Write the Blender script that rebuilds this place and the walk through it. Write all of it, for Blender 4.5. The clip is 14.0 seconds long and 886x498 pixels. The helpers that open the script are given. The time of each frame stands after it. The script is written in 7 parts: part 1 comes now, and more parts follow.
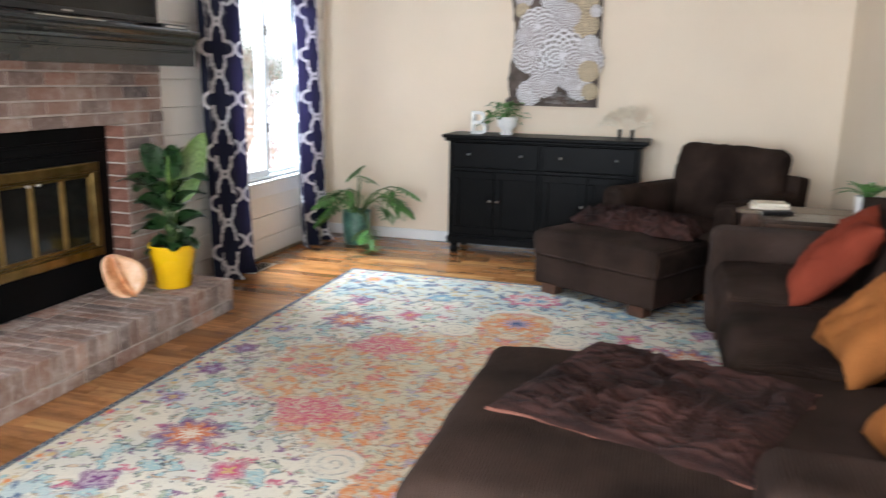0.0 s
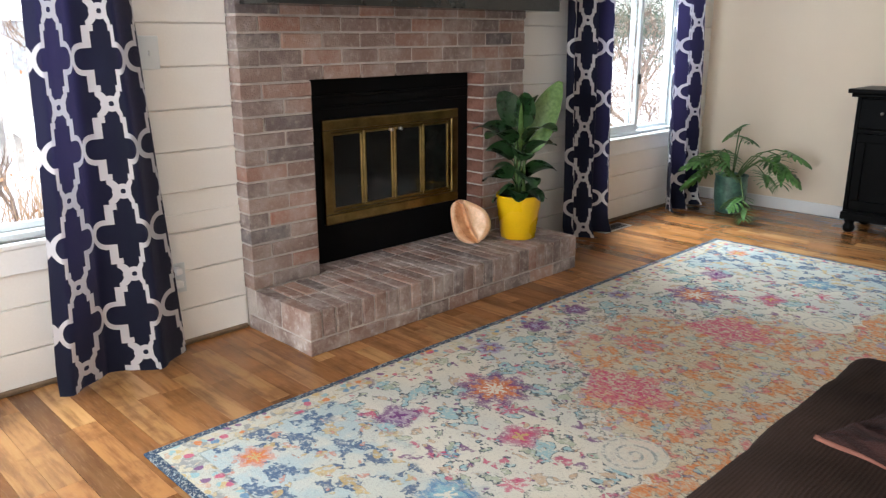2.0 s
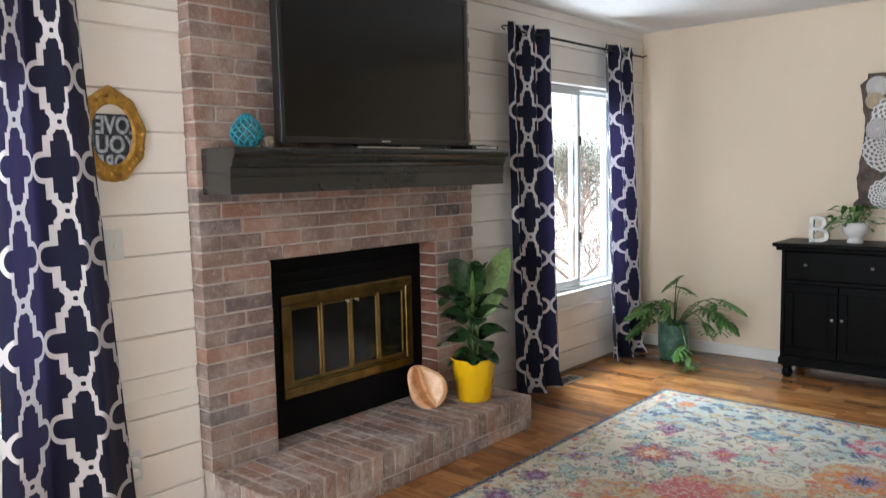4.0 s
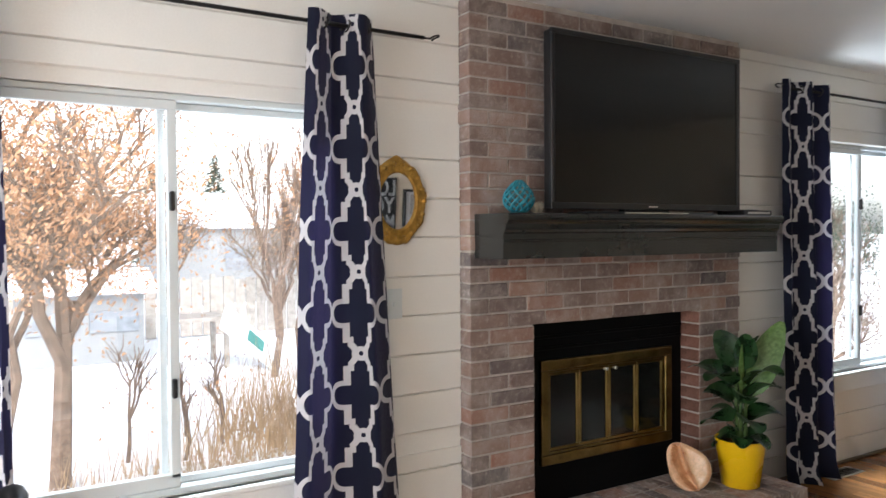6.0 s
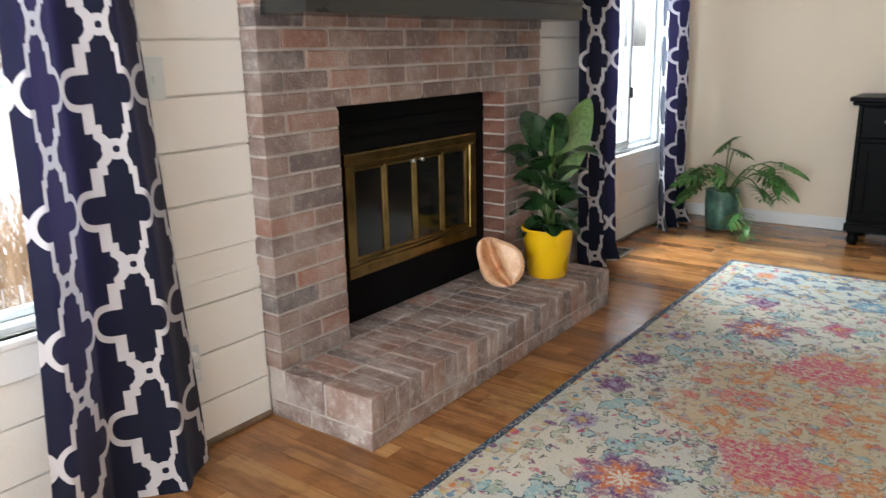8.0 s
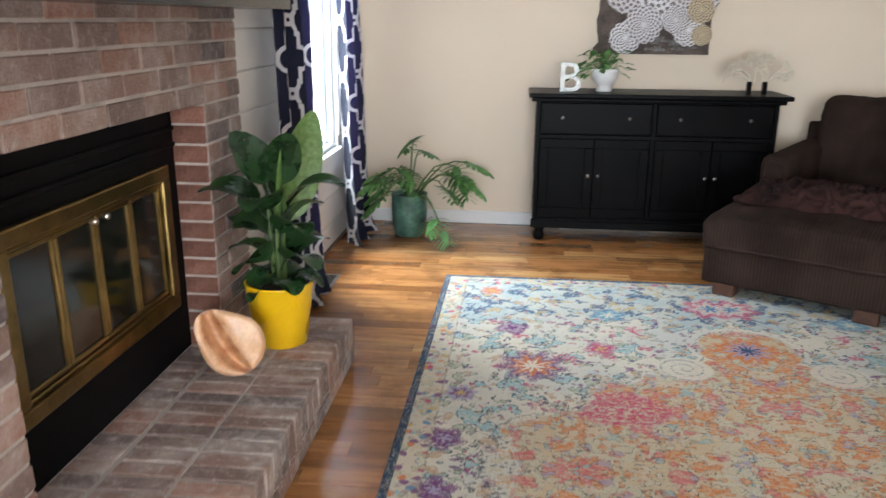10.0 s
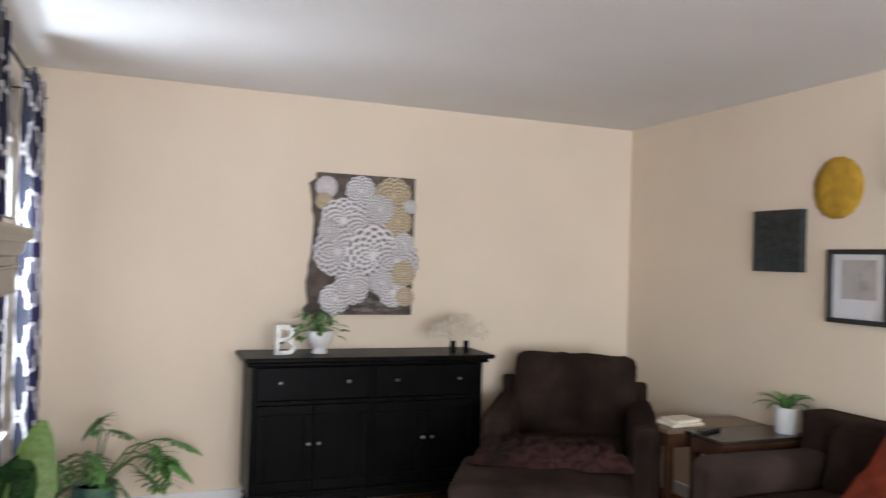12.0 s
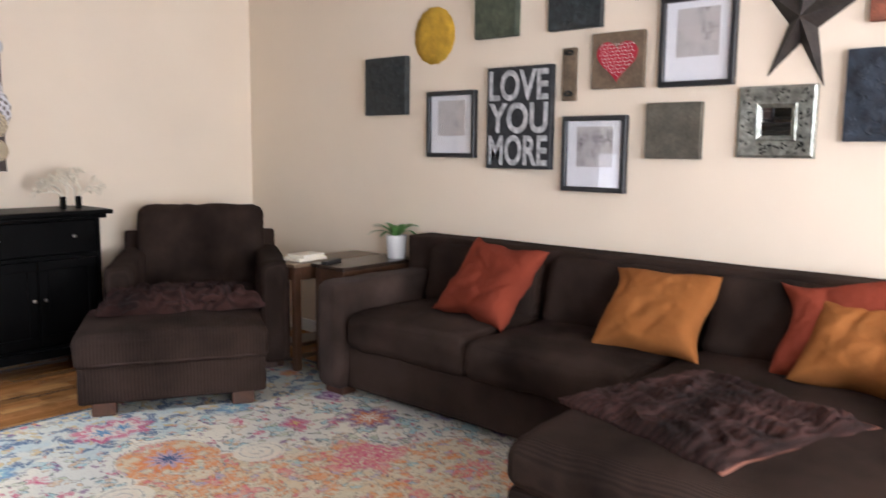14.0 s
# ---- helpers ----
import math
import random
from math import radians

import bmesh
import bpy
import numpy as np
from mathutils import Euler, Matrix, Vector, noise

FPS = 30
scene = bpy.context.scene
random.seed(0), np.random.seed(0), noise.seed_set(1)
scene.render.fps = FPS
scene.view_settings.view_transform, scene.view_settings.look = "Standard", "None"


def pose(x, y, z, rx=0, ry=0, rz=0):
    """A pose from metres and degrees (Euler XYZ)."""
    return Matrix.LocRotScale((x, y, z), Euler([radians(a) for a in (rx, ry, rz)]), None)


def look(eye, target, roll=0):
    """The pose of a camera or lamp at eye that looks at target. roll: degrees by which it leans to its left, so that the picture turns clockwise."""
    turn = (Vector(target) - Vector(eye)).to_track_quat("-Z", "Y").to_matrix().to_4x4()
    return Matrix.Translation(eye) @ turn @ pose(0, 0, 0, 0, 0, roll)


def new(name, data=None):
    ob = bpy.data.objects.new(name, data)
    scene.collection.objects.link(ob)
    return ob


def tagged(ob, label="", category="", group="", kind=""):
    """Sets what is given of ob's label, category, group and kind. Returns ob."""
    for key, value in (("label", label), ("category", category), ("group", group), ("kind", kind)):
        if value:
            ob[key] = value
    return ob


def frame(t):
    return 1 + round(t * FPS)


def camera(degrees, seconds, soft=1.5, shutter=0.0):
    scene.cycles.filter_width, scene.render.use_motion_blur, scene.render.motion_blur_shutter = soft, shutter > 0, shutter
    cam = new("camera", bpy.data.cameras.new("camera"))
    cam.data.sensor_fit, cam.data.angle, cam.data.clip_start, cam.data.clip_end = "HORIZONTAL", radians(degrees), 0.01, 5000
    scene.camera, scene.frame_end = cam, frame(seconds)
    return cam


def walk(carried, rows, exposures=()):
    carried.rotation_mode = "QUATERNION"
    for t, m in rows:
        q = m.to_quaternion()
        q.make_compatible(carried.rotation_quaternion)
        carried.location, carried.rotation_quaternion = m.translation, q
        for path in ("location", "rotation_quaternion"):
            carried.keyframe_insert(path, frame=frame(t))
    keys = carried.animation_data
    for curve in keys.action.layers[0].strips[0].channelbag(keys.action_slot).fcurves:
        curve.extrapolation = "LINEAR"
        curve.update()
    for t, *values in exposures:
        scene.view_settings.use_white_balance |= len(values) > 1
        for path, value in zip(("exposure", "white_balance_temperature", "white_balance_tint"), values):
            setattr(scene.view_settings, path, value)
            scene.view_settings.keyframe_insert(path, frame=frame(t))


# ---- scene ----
cam = camera(59.9, 14.0, soft=1.25, shutter=0.4)
PATH = [
    (0, (0.324, 0.286, 1.344), (-0.233, 2.158, 0.912), 1.1),
    (0.5, (0.163, 0.382, 1.286), (-0.701, 2.132, 0.849), 0.3),
    (1, (0.19, 0.507, 1.296), (-0.987, 2.058, 0.839), 0.6),
    (1.5, (0.295, 0.606, 1.27), (-1.049, 2.001, 0.771), 1.1),
    (2, (0.367, 0.659, 1.268), (-1.012, 2.004, 0.73), -0.1),
    (2.2, (0.388, 0.675, 1.273), (-0.97, 2.044, 0.741), -0.9),
    (4.3, (0.373, 0.56, 1.486), (-0.959, 2.045, 1.349), -1.1),
    (4.5, (0.346, 0.555, 1.499), (-1.005, 2.027, 1.4), -1.1),
    (5, (0.297, 0.514, 1.502), (-1.124, 1.922, 1.492), -0.8),
    (5.5, (0.258, 0.474, 1.499), (-1.332, 1.688, 1.501), -0.4),
    (6, (0.235, 0.453, 1.494), (-1.46, 1.513, 1.453), -0.4),
    (6.5, (0.148, 0.45, 1.483), (-1.568, 1.472, 1.374), -0.2),
    (7, (-0.057, 0.529, 1.399), (-1.652, 1.717, 1.185), -0.0),
    (7.5, (-0.283, 0.609, 1.323), (-1.684, 1.983, 0.935), -0.1),
    (8, (-0.538, 0.637, 1.277), (-1.697, 2.185, 0.768), -1.1),
    (8.2, (-0.626, 0.678, 1.26), (-1.734, 2.255, 0.726), -0.9),
    (10.3, (-1.601, 1.318, 1.405), (-1.64, 3.244, 0.864), 0.5),
    (10.5, (-1.718, 1.364, 1.449), (-1.671, 3.303, 0.962), 0.6),
    (11, (-1.854, 1.385, 1.518), (-1.634, 3.351, 1.224), 1.2),
    (11.5, (-1.949, 1.499, 1.575), (-1.536, 3.454, 1.499), 2.2),
    (12, (-1.963, 1.571, 1.518), (-1.228, 3.431, 1.547), 1.8),
    (12.5, (-2.022, 1.621, 1.46), (-0.897, 3.275, 1.462), 0.9),
    (13, (-2.035, 1.606, 1.435), (-0.718, 3.109, 1.354), 0.7),
    (13.5, (-2.05, 1.582, 1.376), (-0.645, 2.996, 1.208), 0.9),
    (14, (-2.014, 1.487, 1.299), (-0.515, 2.787, 1.044), 0.6),
]
walk(cam, [(t, look(eye, target, roll)) for t, eye, target, roll in PATH], ((0, 1.08, 6080, 11), (2, 0.68, 6150, 10), (4.5, 0.58, 6200, 10), (5.5, 0.36, 6200, 9), (6.5, 0.10, 6150, 8), (7, -0.18, 6200, 6), (7.5, 0.20, 6200, 8), (8.2, 0.76, 6200, 9), (10.5, 0.94, 6080, 11), (11, 0.96, 6100, 12), (12, 0.78, 6250, 14), (13, 1.00, 6500, 17), (14, 1.12, 6250, 18)))

# ---- world, sun, window light ----
world = bpy.data.worlds.new("world")
scene.world = world
world.use_nodes = True
wn = world.node_tree.nodes
sky = wn.new("ShaderNodeTexSky")
sky.sky_type = "NISHITA"
sky.sun_disc = False
sky.sun_elevation = radians(32)
sky.sun_rotation = radians(110)
sky.air_density, sky.dust_density, sky.ozone_density = 1.0, 3.0, 1.0
wn["Background"].inputs["Strength"].default_value = 0.15
overcast = wn.new("ShaderNodeHueSaturation")
overcast.inputs["Saturation"].default_value, overcast.inputs["Value"].default_value = 0.3, 3.0
world.node_tree.links.new(sky.outputs[0], overcast.inputs["Color"])
world.node_tree.links.new(overcast.outputs[0], wn["Background"].inputs["Color"])


def lamp(name, kind, m, energy, color, size=1.0, size_y=1.0, angle=0.5):
    data = bpy.data.lights.new(name, kind)
    data.energy, data.color = energy, color
    if kind == "AREA":
        data.shape, data.size, data.size_y = "RECTANGLE", size, size_y
    else:
        data.angle = radians(angle)
    ob = new(name, data)
    ob.matrix_world = m
    return ob


lamp("sun", "SUN", look((6, -6, 8), (0, 0, 0)), 1.5, (1.0, 0.95, 0.88), angle=12)
DAY = (0.83, 0.93, 1.0)
# sky above and snow below each window, outside the glass
for yc, wide, power in ((1.1, 1.1, 108), (5.45, 1.1, 230)):
    lamp("sky_light", "AREA", look((-3.35, yc, 2.75), (-1.2, yc + 0.05, 0.9)), power, DAY, wide, 0.9)
    lamp("snow_light", "AREA", look((-3.15, yc, 0.12), (-1.9, yc, 2.3)), power * 0.22, DAY, wide, 0.6)
# added fill lamp in an assumed opening behind the camera
lamp("patio_light", "AREA", look((-0.6, -2.72, 1.3), (-0.4, 3.0, 1.3)), 110, (0.88, 0.95, 1.0), 2.2, 1.9)
# added fill lamp in an invented west wall opening, behind the camera
lamp("dining_light", "AREA", look((-2.62, -1.1, 1.35), (1.4, 1.6, 1.3)), 78, DAY, 1.1, 1.2)

# ---- materials ----


def mat(name, color, rough=0.6, metal=0.0, var=0.15, scale=6.0, bump=0.1, fine=90.0, tint=None, spec=0.5, perobj=0.0, detail=4.0):
    """Base colour varied at two scales, with fine relief."""
    m = bpy.data.materials.new(name)
    m.use_nodes = True
    n, l = m.node_tree.nodes, m.node_tree.links
    b = n["Principled BSDF"]
    b.inputs["Roughness"].default_value, b.inputs["Metallic"].default_value = rough, metal
    b.inputs["Specular IOR Level"].default_value = spec
    tc = n.new("ShaderNodeTexCoord")
    big, small = n.new("ShaderNodeTexNoise"), n.new("ShaderNodeTexNoise")
    big.inputs["Scale"].default_value, big.inputs["Detail"].default_value = scale, detail
    small.inputs["Scale"].default_value, small.inputs["Detail"].default_value = fine, 3
    for t in (big, small):
        l.new(tc.outputs["Object"], t.inputs["Vector"])
    ramp = n.new("ShaderNodeMix")
    ramp.data_type = "RGBA"
    lo = [c * (1 - var) for c in color]
    hi = list(tint) if tint else [min(1, c * (1 + var)) for c in color]
    ramp.inputs[6].default_value, ramp.inputs[7].default_value = (*lo, 1), (*hi, 1)
    mr = n.new("ShaderNodeMapRange")
    mr.inputs[1].default_value, mr.inputs[2].default_value = 0.3, 0.7
    l.new(big.outputs["Fac"], mr.inputs[0])
    l.new(mr.outputs[0], ramp.inputs[0])
    grain = n.new("ShaderNodeMix")
    grain.data_type, grain.blend_type = "RGBA", "MULTIPLY"
    grain.inputs[0].default_value = min(1.0, var * 2)
    gm = n.new("ShaderNodeMapRange")
    gm.inputs[1].default_value, gm.inputs[2].default_value, gm.inputs[3].default_value, gm.inputs[4].default_value = 0.3, 0.7, 0.7, 1.2
    l.new(small.outputs["Fac"], gm.inputs[0])
    l.new(ramp.outputs[2], grain.inputs[6])
    l.new(gm.outputs[0], grain.inputs[7])
    out = grain.outputs[2]
    if perobj:
        oi = n.new("ShaderNodeObjectInfo")
        pr = n.new("ShaderNodeMapRange")
        pr.inputs[3].default_value, pr.inputs[4].default_value = 1 - perobj, 1 + perobj
        l.new(oi.outputs["Random"], pr.inputs[0])
        pm = n.new("ShaderNodeMix")
        pm.data_type, pm.blend_type = "RGBA", "MULTIPLY"
        pm.inputs[0].default_value = 1
        l.new(out, pm.inputs[6])
        l.new(pr.outputs[0], pm.inputs[7])
        out = pm.outputs[2]
    l.new(out, b.inputs["Base Color"])
    rv = n.new("ShaderNodeMapRange")
    rv.inputs[3].default_value, rv.inputs[4].default_value = max(0.02, rough - 0.08), min(1, rough + 0.08)
    l.new(big.outputs["Fac"], rv.inputs[0])
    l.new(rv.outputs[0], b.inputs["Roughness"])
    if bump:
        bp = n.new("ShaderNodeBump")
        bp.inputs["Strength"].default_value, bp.inputs["Distance"].default_value = bump, 0.01
        l.new(small.outputs["Fac"], bp.inputs["Height"])
        l.new(bp.outputs[0], b.inputs["Normal"])
    return m


def nodes_of(m):
    return m.node_tree.nodes, m.node_tree.links, m.node_tree.nodes["Principled BSDF"]


class Maths:
    """Short forms for math nodes."""

    def __init__(self, m):
        self.n, self.l = m.node_tree.nodes, m.node_tree.links

    def put(self, socket, v):
        if isinstance(v, (int, float)):
            socket.default_value = v
        else:
            self.l.new(v, socket)

    def op(self, kind, a, b=0.0):
        k = self.n.new("ShaderNodeMath")
        k.operation = kind
        self.put(k.inputs[0], a)
        self.put(k.inputs[1], b)
        return k.outputs[0]

    def mix(self, f, a, b, blend="MIX"):
        k = self.n.new("ShaderNodeMix")
        k.data_type, k.blend_type = "RGBA", blend
        self.put(k.inputs[0], f)
        for s, v in ((k.inputs[6], a), (k.inputs[7], b)):
            if isinstance(v, tuple):
                s.default_value = (*v, 1)
            else:
                self.l.new(v, s)
        return k.outputs[2]

    def step(self, v, a, b, lo=0.0, hi=1.0):
        k = self.n.new("ShaderNodeMapRange")
        k.interpolation_type = "SMOOTHSTEP"
        self.put(k.inputs[0], v)
        for i, x in enumerate((a, b, lo, hi)):
            k.inputs[i + 1].default_value = x
        return k.outputs[0]

    def noise(self, vec, scale, detail=3.0, rough=0.5):
        k = self.n.new("ShaderNodeTexNoise")
        k.inputs["Scale"].default_value, k.inputs["Detail"].default_value, k.inputs["Roughness"].default_value = scale, detail, rough
        self.l.new(vec, k.inputs["Vector"])
        return k

    def ramp(self, v, stops, constant=False):
        k = self.n.new("ShaderNodeValToRGB")
        e = k.color_ramp.elements
        k.color_ramp.interpolation = "CONSTANT" if constant else "LINEAR"
        while len(e) < len(stops):
            e.new(0.5)
        for el, (p, c) in zip(e, stops):
            el.position, el.color = p, (*c, 1)
        self.put(k.inputs[0], v)
        return k.outputs[0]


paint_beige = mat("beige_wall_paint", (0.79, 0.675, 0.53), 0.7, var=0.03, scale=1.5, bump=0.12, fine=220, spec=0.3)
paint_white = mat("white_board_paint", (0.80, 0.77, 0.72), 0.5, var=0.03, scale=2, bump=0.05, fine=120, spec=0.4)
paint_ceiling = mat("ceiling_paint", (0.80, 0.79, 0.78), 0.85, var=0.02, scale=2, bump=0.25, fine=160, spec=0.2)
paint_trim = mat("white_trim_paint", (0.80, 0.80, 0.79), 0.4, var=0.03, scale=4, bump=0.03)
vinyl = mat("white_vinyl", (0.66, 0.69, 0.69), 0.35, var=0.02, bump=0.0)
mortar = mat("whitewashed_mortar", (0.46, 0.40, 0.355), 0.9, var=0.2, scale=9, bump=0.5, fine=160)
black_metal = mat("black_firebox_metal", (0.004, 0.004, 0.0042), 0.55, var=0.2, bump=0.05, spec=0.1)
brass = mat("antique_brass", (0.22, 0.15, 0.05), 0.32, metal=1.0, var=0.18, scale=9, bump=0.05, tint=(0.34, 0.24, 0.09))
dark_glass = mat("smoked_glass", (0.012, 0.012, 0.011), 0.12, var=0.1, bump=0.0, spec=0.4)
mantel_paint = mat("charcoal_mantel_paint", (0.022, 0.023, 0.022), 0.2, var=0.1, scale=7, bump=0.015, fine=40, spec=0.65)
black_wood = mat("black_painted_wood", (0.0038, 0.0037, 0.0037), 0.34, var=0.3, scale=6, bump=0.04, fine=70, spec=0.05)
black_plastic = mat("black_plastic", (0.012, 0.012, 0.013), 0.35, var=0.1, bump=0.0)
screen = mat("tv_screen", (0.003, 0.0028, 0.0026), 0.14, var=0.05, bump=0.0, spec=0.42)
silver = mat("brushed_silver", (0.62, 0.61, 0.58), 0.3, metal=1.0, var=0.1, bump=0.03)
rod_iron = mat("dark_iron", (0.03, 0.028, 0.027), 0.45, metal=0.7, var=0.2, bump=0.05)
yellow_glaze = mat("yellow_glaze", (0.86, 0.52, 0.005), 0.28, var=0.05, scale=4, bump=0.03)
teal_glaze = mat("teal_glaze", (0.06, 0.16, 0.14), 0.3, var=0.45, scale=12, bump=0.08, fine=40, tint=(0.12, 0.26, 0.20))
white_glaze = mat("white_glaze", (0.82, 0.81, 0.79), 0.3, var=0.03, bump=0.02)
soil = mat("potting_soil", (0.04, 0.028, 0.02), 0.95, var=0.4, scale=30, bump=0.8, fine=120)
leaf_dark = mat("dark_glossy_leaf", (0.009, 0.029, 0.010), 0.28, var=0.4, scale=14, bump=0.12, fine=60, tint=(0.024, 0.070, 0.018))
leaf_new = mat("young_mottled_leaf", (0.10, 0.19, 0.035), 0.36, var=0.25, scale=50, bump=0.1, fine=60, tint=(0.16, 0.26, 0.08))
leaf_mid = mat("green_leaf", (0.06, 0.18, 0.04), 0.38, var=0.35, scale=18, bump=0.1, tint=(0.16, 0.34, 0.09))
stem_green = mat("green_stem", (0.10, 0.16, 0.05), 0.5, var=0.2)
shell_out = mat("peach_shell", (0.80, 0.50, 0.32), 0.35, var=0.15, scale=12, bump=0.1, tint=(0.86, 0.66, 0.50))
shell_lip = mat("pale_peach_lip", (0.84, 0.44, 0.21), 0.3, var=0.2, scale=14, bump=0.05, tint=(0.90, 0.62, 0.40))
shell_in = mat("orange_shell_inside", (0.50, 0.17, 0.05), 0.3, var=0.2, scale=14, bump=0.05, tint=(0.85, 0.52, 0.28))
gold_frame = mat("carved_gold", (0.42, 0.24, 0.045), 0.42, metal=0.55, var=0.35, scale=30, bump=0.3, fine=80)
teal_rattan = mat("teal_glass_fibre", (0.02, 0.23, 0.29), 0.3, var=0.25, scale=25, bump=0.05)
stone_pale = mat("pale_rock", (0.45, 0.38, 0.29), 0.8, var=0.3, scale=30, bump=0.5)
table_wood = mat("brown_table_wood", (0.070, 0.030, 0.014), 0.4, var=0.35, scale=9, bump=0.08, fine=50)
tray_top = mat("dark_table_top", (0.035, 0.022, 0.016), 0.22, var=0.3, scale=6, bump=0.04)
tile_top = mat("tan_table_top", (0.17, 0.115, 0.07), 0.4, var=0.25, scale=14, bump=0.06)
foot_wood = mat("reddish_foot_wood", (0.075, 0.03, 0.015), 0.45, var=0.3, scale=14, bump=0.06)
paper = mat("book_paper", (0.72, 0.66, 0.54), 0.8, var=0.08, bump=0.1)
coral_white = mat("white_coral", (0.78, 0.70, 0.56), 0.8, var=0.1, scale=40, bump=0.4)
galvanized = mat("galvanized_letter", (0.50, 0.50, 0.47), 0.45, metal=0.4, var=0.25, scale=20, bump=0.1)
mirror_glass = mat("mirror_silver", (0.9, 0.9, 0.9), 0.02, metal=1.0, var=0.0, bump=0.0)
mirror_glass.node_tree.links.remove(nodes_of(mirror_glass)[2].inputs["Roughness"].links[0])
nodes_of(mirror_glass)[2].inputs["Roughness"].default_value = 0.02


def fabric(name, color, rough=0.95, ribs=0.0, axis=0, var=0.25, sheen=0.0, bump=0.3, tint=None, deep=0.72):
    """Plain or ribbed upholstery; deep sets the shade painted between the ribs."""
    m = mat(name, color, rough, var=var, scale=2.6, bump=bump, fine=320, spec=0.06, tint=tint)
    n, l, b = nodes_of(m)
    b.inputs["Sheen Weight"].default_value = sheen
    b.inputs["Sheen Roughness"].default_value = 0.5
    if ribs:
        k = Maths(m)
        tc = n.new("ShaderNodeTexCoord")
        sep = n.new("ShaderNodeSeparateXYZ")
        l.new(tc.outputs["Object"], sep.inputs[0])
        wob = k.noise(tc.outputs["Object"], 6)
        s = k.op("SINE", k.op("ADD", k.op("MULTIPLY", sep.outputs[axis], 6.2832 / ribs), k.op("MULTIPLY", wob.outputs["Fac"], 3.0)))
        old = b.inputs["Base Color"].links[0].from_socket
        # groove shade put into the colour: darkens to deep between ribs
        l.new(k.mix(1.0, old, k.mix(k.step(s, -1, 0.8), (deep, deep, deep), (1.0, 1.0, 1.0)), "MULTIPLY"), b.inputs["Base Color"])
        bp = n.new("ShaderNodeBump")
        bp.inputs["Strength"].default_value, bp.inputs["Distance"].default_value = 0.3, 0.003
        l.new(s, bp.inputs["Height"])
        l.new(b.inputs["Normal"].links[0].from_socket, bp.inputs["Normal"])
        l.new(bp.outputs[0], b.inputs["Normal"])
    return m


BROWN = (0.020, 0.0125, 0.0098)
NAP = (0.058, 0.037, 0.029)
cord_x = fabric("brown_corduroy_x", BROWN, ribs=0.009, axis=0, tint=NAP)
cord_wide = fabric("brown_wide_wale_corduroy", BROWN, ribs=0.016, axis=0, tint=NAP)
cord_y = fabric("brown_corduroy_y", BROWN, ribs=0.011, axis=1, tint=NAP)
plush = fabric("brown_plush", (0.024, 0.0158, 0.013), var=0.4, sheen=0.03, tint=(0.068, 0.044, 0.035))
rust_cloth = fabric("rust_cloth", (0.205, 0.037, 0.020), var=0.25, tint=(0.275, 0.056, 0.030))
ochre_cloth = fabric("ochre_velvet", (0.27, 0.094, 0.024), var=0.25, tint=(0.34, 0.128, 0.038))
# dark bands painted across the fur imitate shade between its folds
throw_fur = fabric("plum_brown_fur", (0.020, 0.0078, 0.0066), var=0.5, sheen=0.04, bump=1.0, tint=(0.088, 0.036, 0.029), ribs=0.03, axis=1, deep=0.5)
throw_hem = fabric("pink_brown_hem", (0.20, 0.085, 0.06), var=0.2)


def make_brick_material(name, mottled, washed=1.0):
    m = mat(name, (0.3, 0.2, 0.16), 0.9, var=0.2, scale=14, bump=0.6, fine=130, spec=0.2)
    n, l, b = nodes_of(m)
    k = Maths(m)
    tc = n.new("ShaderNodeTexCoord")
    if mottled:
        rnd = n.new("ShaderNodeNewGeometry").outputs["Random Per Island"]
    else:
        rnd = n.new("ShaderNodeObjectInfo").outputs["Random"]
    base = k.ramp(rnd, [(0.0, (0.32, 0.16, 0.115)), (0.2, (0.25, 0.165, 0.135)), (0.4, (0.12, 0.10, 0.10)), (0.5, (0.30, 0.19, 0.15)), (0.7, (0.17, 0.125, 0.11)), (0.85, (0.38, 0.23, 0.175)), (1.0, (0.16, 0.13, 0.125))])
    pos = n.new("ShaderNodeNewGeometry").outputs["Position"]
    wash = k.noise(pos, 7, 6, 0.65)
    streak = k.noise(pos, 38, 4, 0.6)
    f = k.op("ADD", k.op("MULTIPLY", k.step(wash.outputs["Fac"], 0.38, 0.7), 0.42), k.op("MULTIPLY", k.step(streak.outputs["Fac"], 0.5, 0.75), 0.32))
    l.new(k.mix(k.op("MINIMUM", k.op("MULTIPLY", f, washed), 0.9), base, (0.55, 0.48, 0.43)), b.inputs["Base Color"])
    return m


brick_mat = make_brick_material("whitewashed_brick", False)
brick_far = make_brick_material("whitewashed_brick_joined", True)
brick_hearth = make_brick_material("heavily_washed_brick", False, 1.6)
brick_red = mat("bare_red_brick", (0.19, 0.085, 0.06), 0.9, var=0.3, scale=14, bump=0.6, fine=130, spec=0.2, tint=(0.27, 0.135, 0.10), perobj=0.2)


